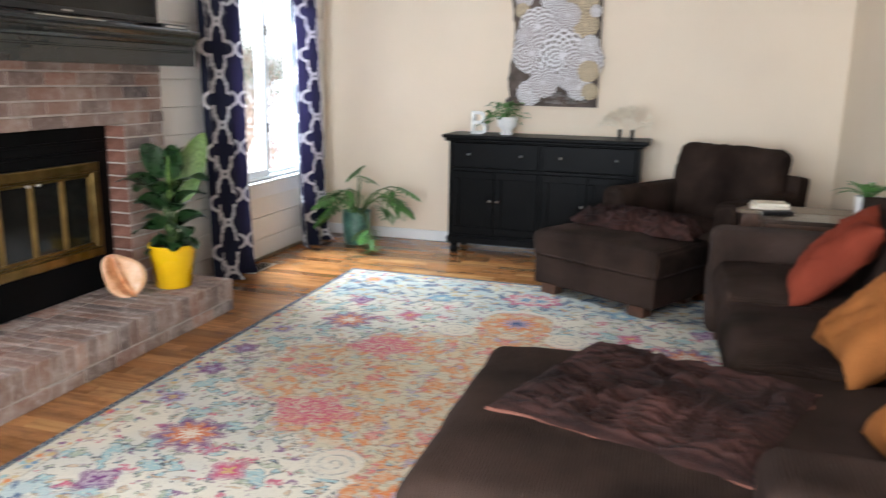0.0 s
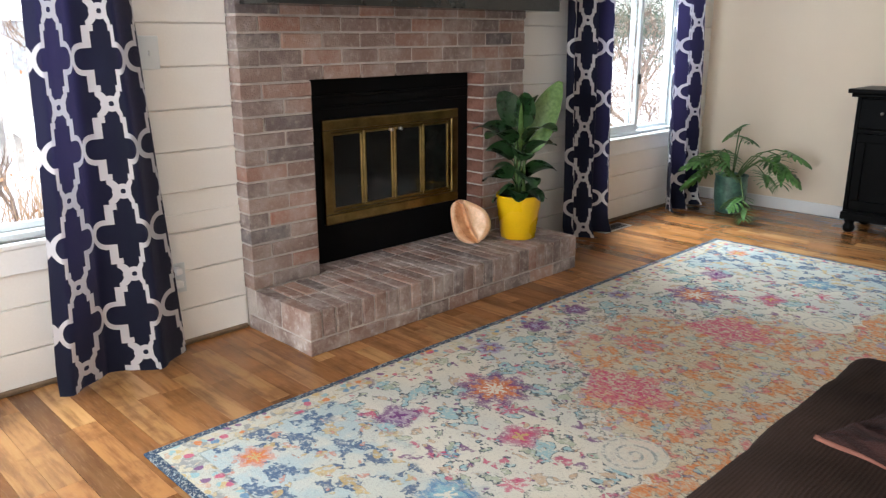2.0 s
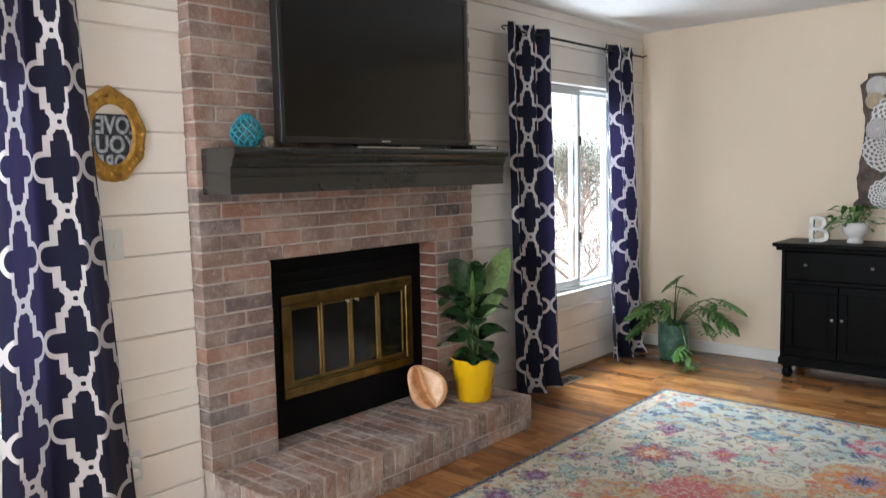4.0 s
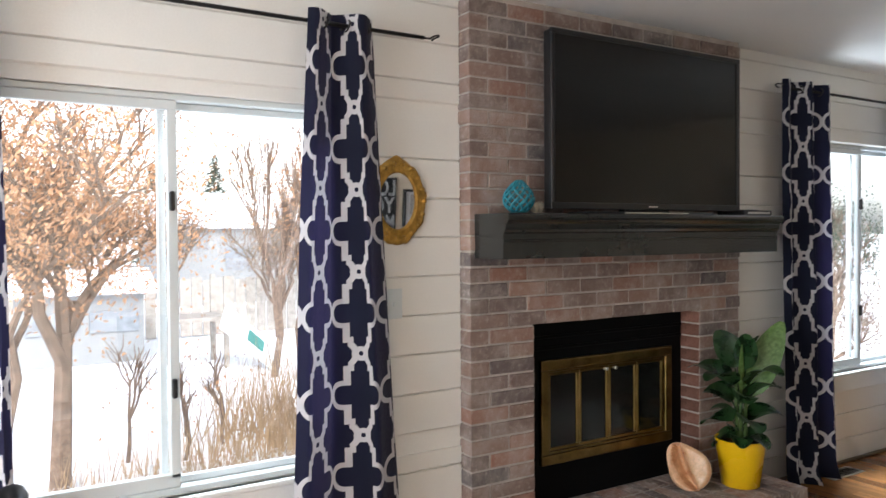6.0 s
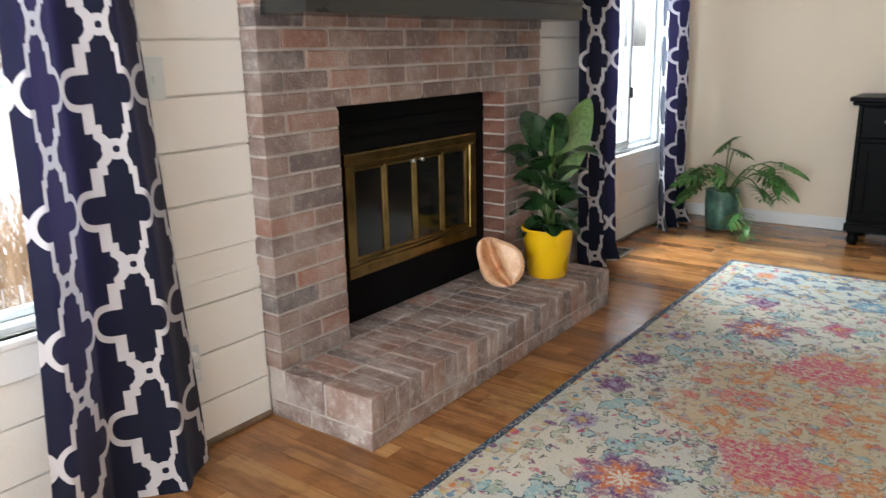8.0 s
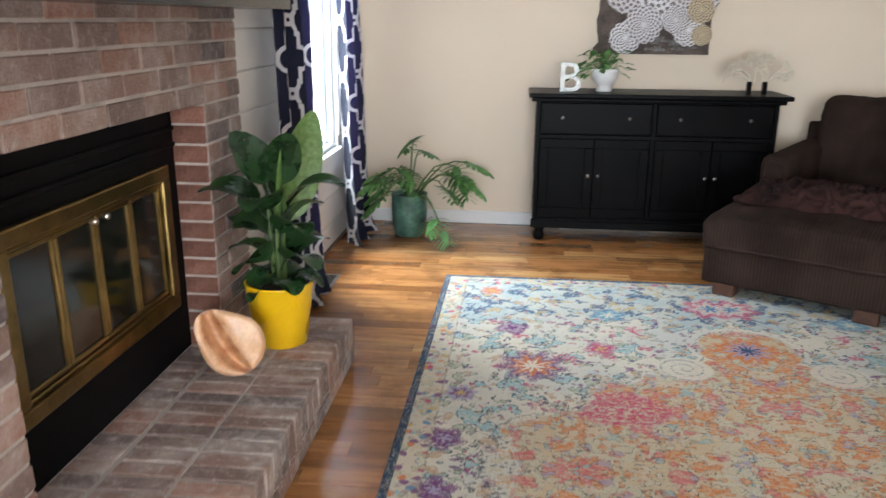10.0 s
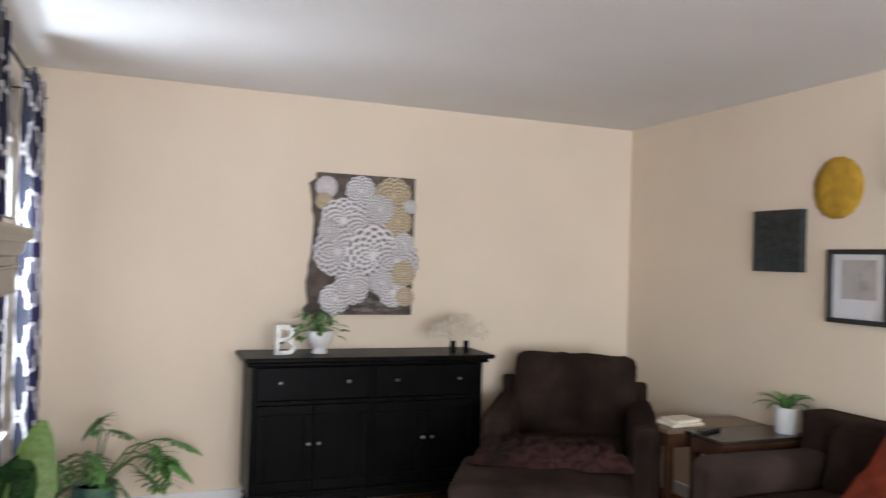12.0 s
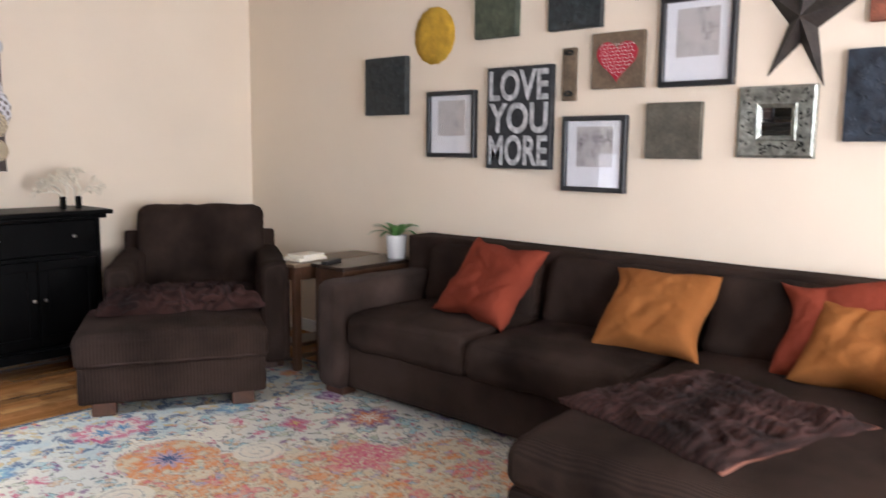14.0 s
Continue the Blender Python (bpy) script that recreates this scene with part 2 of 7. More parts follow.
def make_plank_material(name, joined):
    m = mat(name, (0.3, 0.15, 0.06), 0.3, var=0.1, bump=0.05, spec=0.5)
    n, l, b = nodes_of(m)
    k = Maths(m)
    pos = n.new("ShaderNodeNewGeometry").outputs["Position"]
    rnd = n.new("ShaderNodeNewGeometry").outputs["Random Per Island"] if joined else n.new("ShaderNodeObjectInfo").outputs["Random"]
    base = k.ramp(rnd, [(0.0, (0.17, 0.064, 0.019)), (0.2, (0.34, 0.145, 0.045)), (0.45, (0.43, 0.195, 0.066)), (0.65, (0.22, 0.087, 0.027)), (0.85, (0.52, 0.27, 0.10)), (1.0, (0.12, 0.046, 0.016))])
    mp = n.new("ShaderNodeMapping")
    mp.inputs["Scale"].default_value = (1.3, 11, 1)
    shift = n.new("ShaderNodeCombineXYZ")
    l.new(k.op("MULTIPLY", rnd, 37.0), shift.inputs[0])
    l.new(k.op("MULTIPLY", rnd, 11.0), shift.inputs[1])
    l.new(pos, mp.inputs["Vector"])
    l.new(shift.outputs[0], mp.inputs["Location"])
    g = k.noise(mp.outputs[0], 2.2, 6, 0.6)
    g2 = k.noise(mp.outputs[0], 14, 3, 0.5)
    swirl = k.noise(pos, 5.5, 4, 0.6)
    c = k.mix(k.step(swirl.outputs["Fac"], 0.48, 0.66, 0.0, 0.45), base, (0.12, 0.045, 0.015))
    c = k.mix(k.step(g.outputs["Fac"], 0.42, 0.68, 0.0, 0.6), c, (0.10, 0.036, 0.012))
    c = k.mix(k.step(g2.outputs["Fac"], 0.5, 0.8, 0.0, 0.2), c, (0.50, 0.29, 0.13))
    l.new(c, b.inputs["Base Color"])
    l.new(k.step(g.outputs["Fac"], 0.2, 0.8, 0.13, 0.26), b.inputs["Roughness"])
    return m


plank_mat = make_plank_material("acacia_strip_floor", False)
plank_far = make_plank_material("acacia_strip_floor_joined", True)


def make_trellis():
    """Navy cloth with a white linked quatrefoil trellis, on the cloth's own coordinates in metres."""
    m = mat("navy_trellis_cloth", (0.009, 0.011, 0.022), 0.9, var=0.2, scale=3, bump=0.25, fine=500, spec=0.15)
    n, l, b = nodes_of(m)
    k = Maths(m)
    uv = n.new("ShaderNodeUVMap")
    sep = n.new("ShaderNodeSeparateXYZ")
    l.new(uv.outputs[0], sep.inputs[0])
    PU, PV = 0.205, 0.317
    HALF = 0.0095

    def folded(sock, period):
        w = k.op("SUBTRACT", k.op("MULTIPLY", k.op("FRACT", k.op("DIVIDE", sock, period)), period), period / 2)
        return k.op("ABSOLUTE", w)

    au, av = folded(sep.outputs[0], PU), folded(sep.outputs[1], PV)

    def bar(u0, u1, v0, v1):
        du = k.op("SUBTRACT", k.op("ABSOLUTE", k.op("SUBTRACT", au, (u0 + u1) / 2)), (u1 - u0) / 2 + HALF)
        dv = k.op("SUBTRACT", k.op("ABSOLUTE", k.op("SUBTRACT", av, (v0 + v1) / 2)), (v1 - v0) / 2 + HALF)
        return k.step(k.op("MAXIMUM", du, dv), -0.0008, 0.0008, 1.0, 0.0)

    def arc(cu, cv, r, half):
        du, dv = k.op("SUBTRACT", au, cu), k.op("SUBTRACT", av, cv)
        d = k.op("SQRT", k.op("ADD", k.op("MULTIPLY", du, du), k.op("MULTIPLY", dv, dv)))
        return k.step(k.op("ABSOLUTE", k.op("SUBTRACT", d, r)), half - 0.0008, half + 0.0008, 1.0, 0.0)

    f = k.op("MULTIPLY", arc(0.050, 0.0, 0.047, HALF), k.step(au, 0.048, 0.050))
    horn = k.op("MULTIPLY", arc(0.064, PV / 2 - 0.004, 0.047, HALF), k.step(au, 0.036, 0.039, 1.0, 0.0))
    for g in (horn, arc(0.0, PV / 2, 0.0185, 0.0095), bar(0.041, 0.050, 0.047, 0.047), bar(0.041, 0.041, 0.047, 0.102), bar(0.032, 0.041, 0.102, 0.104)):
        f = k.op("MAXIMUM", f, g)
    old = b.inputs["Base Color"].links[0].from_socket
    l.new(k.mix(f, old, (0.53, 0.505, 0.515)), b.inputs["Base Color"])
    thin = n.new("ShaderNodeBsdfTranslucent")
    l.new(k.mix(f, (0.07, 0.055, 0.17), (0.8, 0.78, 0.82)), thin.inputs["Color"])
    ms = n.new("ShaderNodeMixShader")
    ms.inputs[0].default_value = 0.11
    l.new(b.outputs[0], ms.inputs[1])
    l.new(thin.outputs[0], ms.inputs[2])
    outp = [q for q in n if q.type == "OUTPUT_MATERIAL"][0]
    l.new(ms.outputs[0], outp.inputs[0])
    b.inputs["Sheen Weight"].default_value = 0.1
    return m


trellis = make_trellis()

RUG = (-1.815, 0.93, 1.48, 5.22)


def make_rug():
    """A faded carpet drawn on coordinates mirrored about its centre: medallion, flowers, blue ends, border."""
    m = mat("distressed_rug", (0.62, 0.55, 0.44), 0.95, var=0.12, scale=3, bump=0.5, fine=260, spec=0.1)
    n, l, b = nodes_of(m)
    k = Maths(m)
    pos = n.new("ShaderNodeNewGeometry").outputs["Position"]
    sep = n.new("ShaderNodeSeparateXYZ")
    l.new(pos, sep.inputs[0])
    X, Y = sep.outputs[0], sep.outputs[1]
    x0, x1, y0, y1 = RUG
    ex = k.op("MINIMUM", k.op("SUBTRACT", X, x0), k.op("SUBTRACT", x1, X))
    ey = k.op("MINIMUM", k.op("SUBTRACT", Y, y0), k.op("SUBTRACT", y1, Y))
    edge = k.op("MINIMUM", ex, ey)
    p = k.op("ABSOLUTE", k.op("SUBTRACT", X, (x0 + x1) / 2))
    q = k.op("ABSOLUTE", k.op("SUBTRACT", Y, (y0 + y1) / 2))

    def vec(a, c, z=0.0):
        v = n.new("ShaderNodeCombineXYZ")
        for sock, val in zip(v.inputs, (a, c, z)):
            k.put(sock, val)
        return v.outputs[0]

    def fac(v, scale, detail=2.0, rough=0.5):
        return k.noise(v, scale, detail, rough).outputs["Fac"]

    F = vec(p, q)
    wob = n.new("ShaderNodeVectorMath")
    wob.operation = "MULTIPLY_ADD"
    l.new(k.noise(F, 14, 2).outputs["Color"], wob.inputs[0])
    wob.inputs[1].default_value = (0.035, 0.035, 0)
    l.new(F, wob.inputs[2])
    P = wob.outputs[0]

    def moved(z):
        v = n.new("ShaderNodeVectorMath")
        v.operation = "ADD"
        l.new(P, v.inputs[0])
        v.inputs[1].default_value = (z * 1.7, z * 0.6, z)
        return v.outputs[0]

    weave = fac(vec(k.op("MULTIPLY", X, 0.28), Y), 95, 3, 0.7)
    worn = fac(pos, 62, 5, 0.75)
    speck = fac(pos, 130, 3, 0.7)
    NAVY, BLUE, AQUA, PINK, ORANGE, GOLD, PLUM = (0.030, 0.075, 0.17), (0.10, 0.22, 0.36), (0.25, 0.42, 0.45), (0.50, 0.075, 0.15), (0.60, 0.175, 0.04), (0.52, 0.36, 0.15), (0.17, 0.055, 0.17)
    SAGE, IVORY, SLATE, LILAC = (0.36, 0.39, 0.27), (0.63, 0.575, 0.465), (0.07, 0.085, 0.105), (0.34, 0.30, 0.42)
    col = k.mix(k.step(fac(pos, 2.2, 3), 0.4, 0.65), IVORY, (0.53, 0.52, 0.46))

    def motif(col, noise_fac, thr, fill, outline=0.95, gate=None, strength=0.85):
        """Drawn shapes: a fill with a broken dark outline, worn through to the ground."""
        f = k.op("MULTIPLY", k.step(noise_fac, thr, thr + 0.008), k.step(worn, 0.38, 0.52, 0.10, strength))
        o = k.step(k.op("ABSOLUTE", k.op("SUBTRACT", noise_fac, thr)), 0.008, 0.018, outline, 0.0)
        o = k.op("MULTIPLY", o, k.step(worn, 0.42, 0.52))
        if gate is not None:
            f, o = k.op("MULTIPLY", f, gate), k.op("MULTIPLY", o, gate)
        return k.mix(o, k.mix(f, col, fill), SLATE)

    # leafy field
    col = motif(col, fac(moved(1.3), 8.6, 2.5, 0.6), 0.585, AQUA)
    col = motif(col, fac(moved(4.1), 12.4, 2.5, 0.6), 0.60, SAGE)
    col = motif(col, fac(moved(7.7), 14.0, 2.0, 0.55), 0.63, (0.50, 0.33, 0.20), 0.5)
    col = motif(col, fac(moved(11.2), 18.1, 2.5, 0.6), 0.635, PLUM, 0.3)
    col = motif(col, fac(moved(14.9), 14.8, 2.5, 0.6), 0.64, PINK, 0.3)

    # small petalled flowers scattered on the mirrored ground
    v = n.new("ShaderNodeTexVoronoi")
    v.inputs["Scale"].default_value, v.inputs["Randomness"].default_value = 6.5, 0.9
    l.new(P, v.inputs["Vector"])
    off = n.new("ShaderNodeVectorMath")
    off.operation = "SUBTRACT"
    l.new(P, off.inputs[0])
    l.new(v.outputs["Position"], off.inputs[1])
    so = n.new("ShaderNodeSeparateXYZ")
    l.new(off.outputs[0], so.inputs[0])
    sc = n.new("ShaderNodeSeparateColor")
    l.new(v.outputs["Color"], sc.inputs[0])
    a = k.op("ARCTAN2", so.outputs[1], so.outputs[0])
    d = k.op("ADD", k.op("ADD", v.outputs["Distance"], k.op("MULTIPLY", k.op("SINE", k.op("MULTIPLY", a, 6.0)), 0.07)), k.op("MULTIPLY", k.op("SUBTRACT", worn, 0.5), 0.35))
    petal = k.ramp(sc.outputs[0], [(0.0, PINK), (0.2, PLUM), (0.4, AQUA), (0.55, ORANGE), (0.7, BLUE), (0.85, (0.50, 0.24, 0.22))], True)
    inner = k.mix(k.step(d, 0.10, 0.14), GOLD, petal)
    there = k.op("MULTIPLY", k.step(d, 0.27, 0.30, 1.0, 0.0), k.step(sc.outputs[2], 0.52, 0.54))
    col = k.mix(k.op("MULTIPLY", there, k.step(worn, 0.40, 0.54, 0.1, 0.8)), col, inner)

    # lobed warm medallion with a pendant at each end
    ang = k.op("ARCTAN2", q, p)
    size = k.op("POWER", k.op("ADD", k.op("POWER", k.op("DIVIDE", p, 1.02), 1.4), k.op("POWER", k.op("DIVIDE", q, 0.88), 1.4)), 0.714)
    size = k.op("ADD", size, k.op("MULTIPLY", k.op("ABSOLUTE", k.op("SINE", k.op("MULTIPLY", ang, 6.0))), -0.09))
    qd = k.op("SUBTRACT", q, 1.0)
    pend = k.op("DIVIDE", k.op("SQRT", k.op("ADD", k.op("MULTIPLY", p, p), k.op("MULTIPLY", qd, qd))), 0.21)
    shape = k.op("MINIMUM", size, pend)
    shape = k.op("ADD", shape, k.op("MULTIPLY", k.op("SUBTRACT", worn, 0.5), 0.22))
    shape = k.op("ADD", shape, k.op("MULTIPLY", k.op("SUBTRACT", fac(moved(55.0), 9.0, 3, 0.6), 0.5), 0.40))
    rim = k.step(shape, 1.02, 1.05, 0.35, 0.0)
    med = k.step(shape, 0.97, 0.985, 1.0, 0.0)
    warm = k.mix(k.step(fac(moved(21.0), 5.3, 2), 0.46, 0.56), (0.52, 0.46, 0.33), (0.54, 0.41, 0.26))
    warm = motif(warm, fac(moved(23.0), 13.2, 3, 0.6), 0.50, ORANGE, 0.6)
    warm = motif(warm, fac(moved(26.0), 9.9, 3, 0.6), 0.56, (0.56, 0.13, 0.15), 0.5)
    warm = motif(warm, fac(moved(29.0), 14.8, 2, 0.6), 0.62, LILAC, 0.6)
    warm = motif(warm, fac(moved(32.0), 11.5, 2, 0.6), 0.63, AQUA, 0.6)
    warm = motif(warm, fac(moved(35.0), 18.1, 2, 0.6), 0.57, (0.56, 0.50, 0.37), 0.8)
    pink = k.op("ADD", k.op("POWER", k.op("DIVIDE", k.op("SUBTRACT", p, 0.60), 0.20), 2.0), k.op("POWER", k.op("DIVIDE", k.op("SUBTRACT", q, 0.42), 0.14), 2.0))
    warm = k.mix(k.op("MULTIPLY", k.step(pink, 0.6, 1.1, 1.0, 0.0), k.step(worn, 0.44, 0.52)), warm, PINK)
    warm = k.mix(k.step(weave, 0.45, 0.60, 0.0, 0.4), warm, (0.55, 0.48, 0.34))
    col = k.mix(rim, col, IVORY)
    line = k.step(k.op("ABSOLUTE", k.op("SUBTRACT", shape, 1.03)), 0.010, 0.018, 0.75, 0.0)
    col = k.mix(k.op("MULTIPLY", line, k.step(worn, 0.42, 0.52)), col, SLATE)
    col = k.mix(med, col, warm)

    # blue ends
    endm = k.step(k.op("ADD", q, k.op("MULTIPLY", k.op("SUBTRACT", fac(F, 4.5, 3), 0.5), 0.5)), 1.27, 1.33)
    blue = k.mix(k.step(fac(moved(41.0), 6.6, 3), 0.44, 0.58), (0.51, 0.51, 0.44), (0.41, 0.47, 0.46))
    blue = motif(blue, fac(moved(44.0), 11.5, 3, 0.65), 0.53, NAVY, 0.2)
    blue = motif(blue, fac(moved(47.0), 14.8, 2, 0.6), 0.61, GOLD, 0.3)
    blue = motif(blue, fac(moved(50.0), 16.5, 2, 0.6), 0.64, (0.52, 0.22, 0.16), 0.3)
    col = k.mix(k.op("MULTIPLY", endm, k.step(worn, 0.36, 0.44, 0.35, 1.0)), col, blue)

    # the large flowers
    def rosette(col, pc, qc, r, petals, core, mid, out):
        dp, dq = k.op("SUBTRACT", p, pc), k.op("SUBTRACT", q, qc)
        dd = k.op("DIVIDE", k.op("SQRT", k.op("ADD", k.op("MULTIPLY", dp, dp), k.op("MULTIPLY", dq, dq))), r * 0.88)
        aa = k.op("ARCTAN2", dq, dp)
        dd = k.op("ADD", k.op("ADD", dd, k.op("MULTIPLY", k.op("SINE", k.op("MULTIPLY", aa, petals)), 0.16)), k.op("MULTIPLY", k.op("SUBTRACT", worn, 0.5), 1.5))
        keep = k.step(worn, 0.38, 0.52, 0.15, 0.85)
        col = k.mix(k.op("MULTIPLY", k.step(dd, 0.95, 1.0, 1.0, 0.0), keep), col, out)
        col = k.mix(k.op("MULTIPLY", k.step(dd, 0.60, 0.64, 1.0, 0.0), keep), col, mid)
        return k.mix(k.step(dd, 0.24, 0.28, 1.0, 0.0), col, core)

    for r_ in ((0.91, 0.75, 0.15, 9.0, IVORY, ORANGE, PLUM), (0.0, 1.0, 0.15, 11.0, NAVY, LILAC, ORANGE), (0.05, 1.49, 0.14, 7.0, BLUE, IVORY, PINK), (1.0, 1.14, 0.085, 4.0, PLUM, (0.40, 0.30, 0.36), PLUM), (1.21, 0.15, 0.08, 5.0, LILAC, PLUM, PLUM), (1.18, 0.48, 0.07, 6.0, GOLD, PLUM, LILAC), (1.11, 1.63, 0.07, 6.0, GOLD, ORANGE, (0.55, 0.25, 0.18)), (0.62, 0.95, 0.08, 4.0, GOLD, PINK, (0.40, 0.12, 0.2)), (0.55, 1.35, 0.09, 6.0, IVORY, AQUA, BLUE)):
        col = rosette(col, *r_)
    # scrolls where the medallion curls
    dp, dq = k.op("SUBTRACT", p, 0.30), k.op("SUBTRACT", q, 0.79)
    sr = k.op("SQRT", k.op("ADD", k.op("MULTIPLY", dp, dp), k.op("MULTIPLY", dq, dq)))
    coil = k.op("SINE", k.op("ADD", k.op("ARCTAN2", dq, dp), k.op("MULTIPLY", sr, 150.0)))
    disc = k.step(sr, 0.105, 0.115, 1.0, 0.0)
    col = k.mix(k.op("MULTIPLY", disc, 0.85), col, IVORY)
    col = k.mix(k.op("MULTIPLY", disc, k.step(coil, 0.5, 0.85, 0.0, 1.0)), col, k.mix(k.step(worn, 0.42, 0.56), IVORY, (0.30, 0.31, 0.29)))

    # border: pale band of small flowers inside a navy rim
    band = k.op("MULTIPLY", k.step(edge, 0.030, 0.033), k.step(edge, 0.120, 0.128, 1.0, 0.0))
    bv = n.new("ShaderNodeTexVoronoi")
    bv.inputs["Scale"].default_value = 30
    l.new(P, bv.inputs["Vector"])
    bs = n.new("ShaderNodeSeparateColor")
    l.new(bv.outputs["Color"], bs.inputs[0])
    bcol = k.ramp(bs.outputs[0], [(0.0, (0.55, 0.47, 0.33)), (0.22, PINK), (0.34, (0.54, 0.46, 0.32)), (0.5, PLUM), (0.6, GOLD), (0.72, ORANGE), (0.8, AQUA), (0.9, BLUE)], True)
    spot = k.step(k.op("ADD", bv.outputs["Distance"], k.op("MULTIPLY", k.op("SUBTRACT", worn, 0.5), 0.7)), 0.40, 0.46, 1.0, 0.0)
    col = k.mix(k.op("MULTIPLY", band, 0.45), col, (0.53, 0.46, 0.33))
    col = k.mix(k.op("MULTIPLY", k.op("MULTIPLY", band, spot), 0.85), col, bcol)
    seam = k.step(k.op("ABSOLUTE", k.op("SUBTRACT", edge, 0.122)), 0.003, 0.006, 0.5, 0.0)
    col = k.mix(k.op("MULTIPLY", seam, k.step(worn, 0.45, 0.55)), col, SLATE)
    rimm = k.step(edge, 0.030, 0.033, 1.0, 0.0)
    col = k.mix(k.op("MULTIPLY", rimm, k.step(speck, 0.40, 0.50, 0.35, 1.0)), col, (0.022, 0.045, 0.085))
    # thin pile
    col = k.mix(k.step(weave, 0.56, 0.72, 0.0, 0.35), col, IVORY)
    col = k.mix(k.step(speck, 0.54, 0.66, 0.0, 0.32), col, (0.20, 0.19, 0.17))
    l.new(col, b.inputs["Base Color"])
    return m


rug_mat = make_rug()

# ---- mesh helpers ----
ORIGIN = {}


def thing(name, at, label, category, group="", kind="", turn=0.0):
    ob = new(name)
    ob.empty_display_size = 0.1
    ob.location = at
    ob.rotation_euler = (0, 0, radians(turn))
    ORIGIN[ob.name] = Matrix.Translation(at) @ Matrix.Rotation(radians(turn), 4, "Z")
    return tagged(ob, label, category, group, kind)


def part(name, bm, material, parent=None, label="", smooth=False, local=False):
    """Links bm as one mesh under parent. World coordinates unless local."""
    me = bpy.data.meshes.new(name)
    if parent is not None and not local:
        root = parent
        while root.parent:
            root = root.parent
        if root.name in ORIGIN:
            bm.transform(ORIGIN[root.name].inverted())
    bmesh.ops.recalc_face_normals(bm, faces=bm.faces[:])
    bm.to_mesh(me)
    bm.free()
    me.materials.append(material)
    if smooth:
        me.polygons.foreach_set("use_smooth", [True] * len(me.polygons))
    ob = new(name, me)
    if parent is not None:
        ob.parent = parent
    if label:
        ob["label"] = label
    return ob


def box(bm, x0, x1, y0, y1, z0, z1, bevel=0.0, seg=1):
    c = Matrix.Translation(((x0 + x1) / 2, (y0 + y1) / 2, (z0 + z1) / 2)) @ Matrix.Diagonal((x1 - x0, y1 - y0, z1 - z0, 1))
    r = bmesh.ops.create_cube(bm, size=1, matrix=c)
    if bevel:
        edges = {e for v in r["verts"] for e in v.link_edges}
        bmesh.ops.bevel(bm, geom=list(edges), offset=bevel, segments=seg, affect="EDGES", profile=0.5)
    return bm


def boxed(*a, **k):
    return box(bmesh.new(), *a, **k)


def lathe(bm, profile, at, n=32, cap=True, squash=1.0):
    rings = []
    for r, z in profile:
        rings.append([bm.verts.new((at[0] + r * math.cos(2 * math.pi * i / n), at[1] + squash * r * math.sin(2 * math.pi * i / n), at[2] + z)) for i in range(n)])
    for a, b in zip(rings, rings[1:]):
        for i in range(n):
            bm.faces.new((a[i], a[(i + 1) % n], b[(i + 1) % n], b[i]))
    if cap:
        bm.faces.new(rings[0][::-1])
        bm.faces.new(rings[-1])
    return bm


def tube(bm, pts, r0, r1=None, n=8):
    r1 = r0 if r1 is None else r1
    pts = [Vector(p) for p in pts]
    rings = []
    for i, p in enumerate(pts):
        d = (pts[min(i + 1, len(pts) - 1)] - pts[max(i - 1, 0)]).normalized()
        u = d.orthogonal().normalized() if i == 0 else (u - d * u.dot(d)).normalized()
        w = d.cross(u)
        r = r0 + (r1 - r0) * i / max(1, len(pts) - 1)
        rings.append([bm.verts.new(p + r * (math.cos(2 * math.pi * k / n) * u + math.sin(2 * math.pi * k / n) * w)) for k in range(n)])
    for a, b in zip(rings, rings[1:]):
        for i in range(n):
            bm.faces.new((a[i], a[(i + 1) % n], b[(i + 1) % n], b[i]))
    bm.faces.new(rings[0][::-1])
    bm.faces.new(rings[-1])
    return bm


def cushion(bm, c, size, power=7.0, bulge=0.0, wrinkle=0.0, n=14, seed=0, m=None):
    """A soft block: rounded box with a crowned top and light wrinkles; a higher power gives tighter corners."""
    tmp = bmesh.new()
    bmesh.ops.create_cube(tmp, size=2)
    bmesh.ops.subdivide_edges(tmp, edges=tmp.edges[:], cuts=n, use_grid_fill=True)
    m = m or Matrix.Identity(4)
    half = Vector(size) / 2
    r = min(half) * min(0.95, 2.7 / power)
    for v in tmp.verts:
        x, y, z = v.co
        p = Vector([math.copysign(1 - (1 - abs(q)) ** 1.7, q) * h for q, h in zip(v.co, half)])
        core = Vector([max(r - h, min(h - r, q)) for q, h in zip(p, half)])
        out = p - core
        if out.length > 1e-6:
            p = core + out.normalized() * r
        if z > 0:
            p.z += bulge * (1 - x * x) * (1 - y * y)
        if wrinkle:
            q = p * 9 + Vector((seed * 3.1, seed, 0))
            p += Vector((x, y, z)).normalized() * wrinkle * (noise.noise(q) + 0.5 * noise.noise(q * 2.3))
        v.co = m @ (p + Vector(c))
    me = bpy.data.meshes.new("tmp")
    tmp.to_mesh(me)
    tmp.free()
    bm.from_mesh(me)
    bpy.data.meshes.remove(me)
    return bm


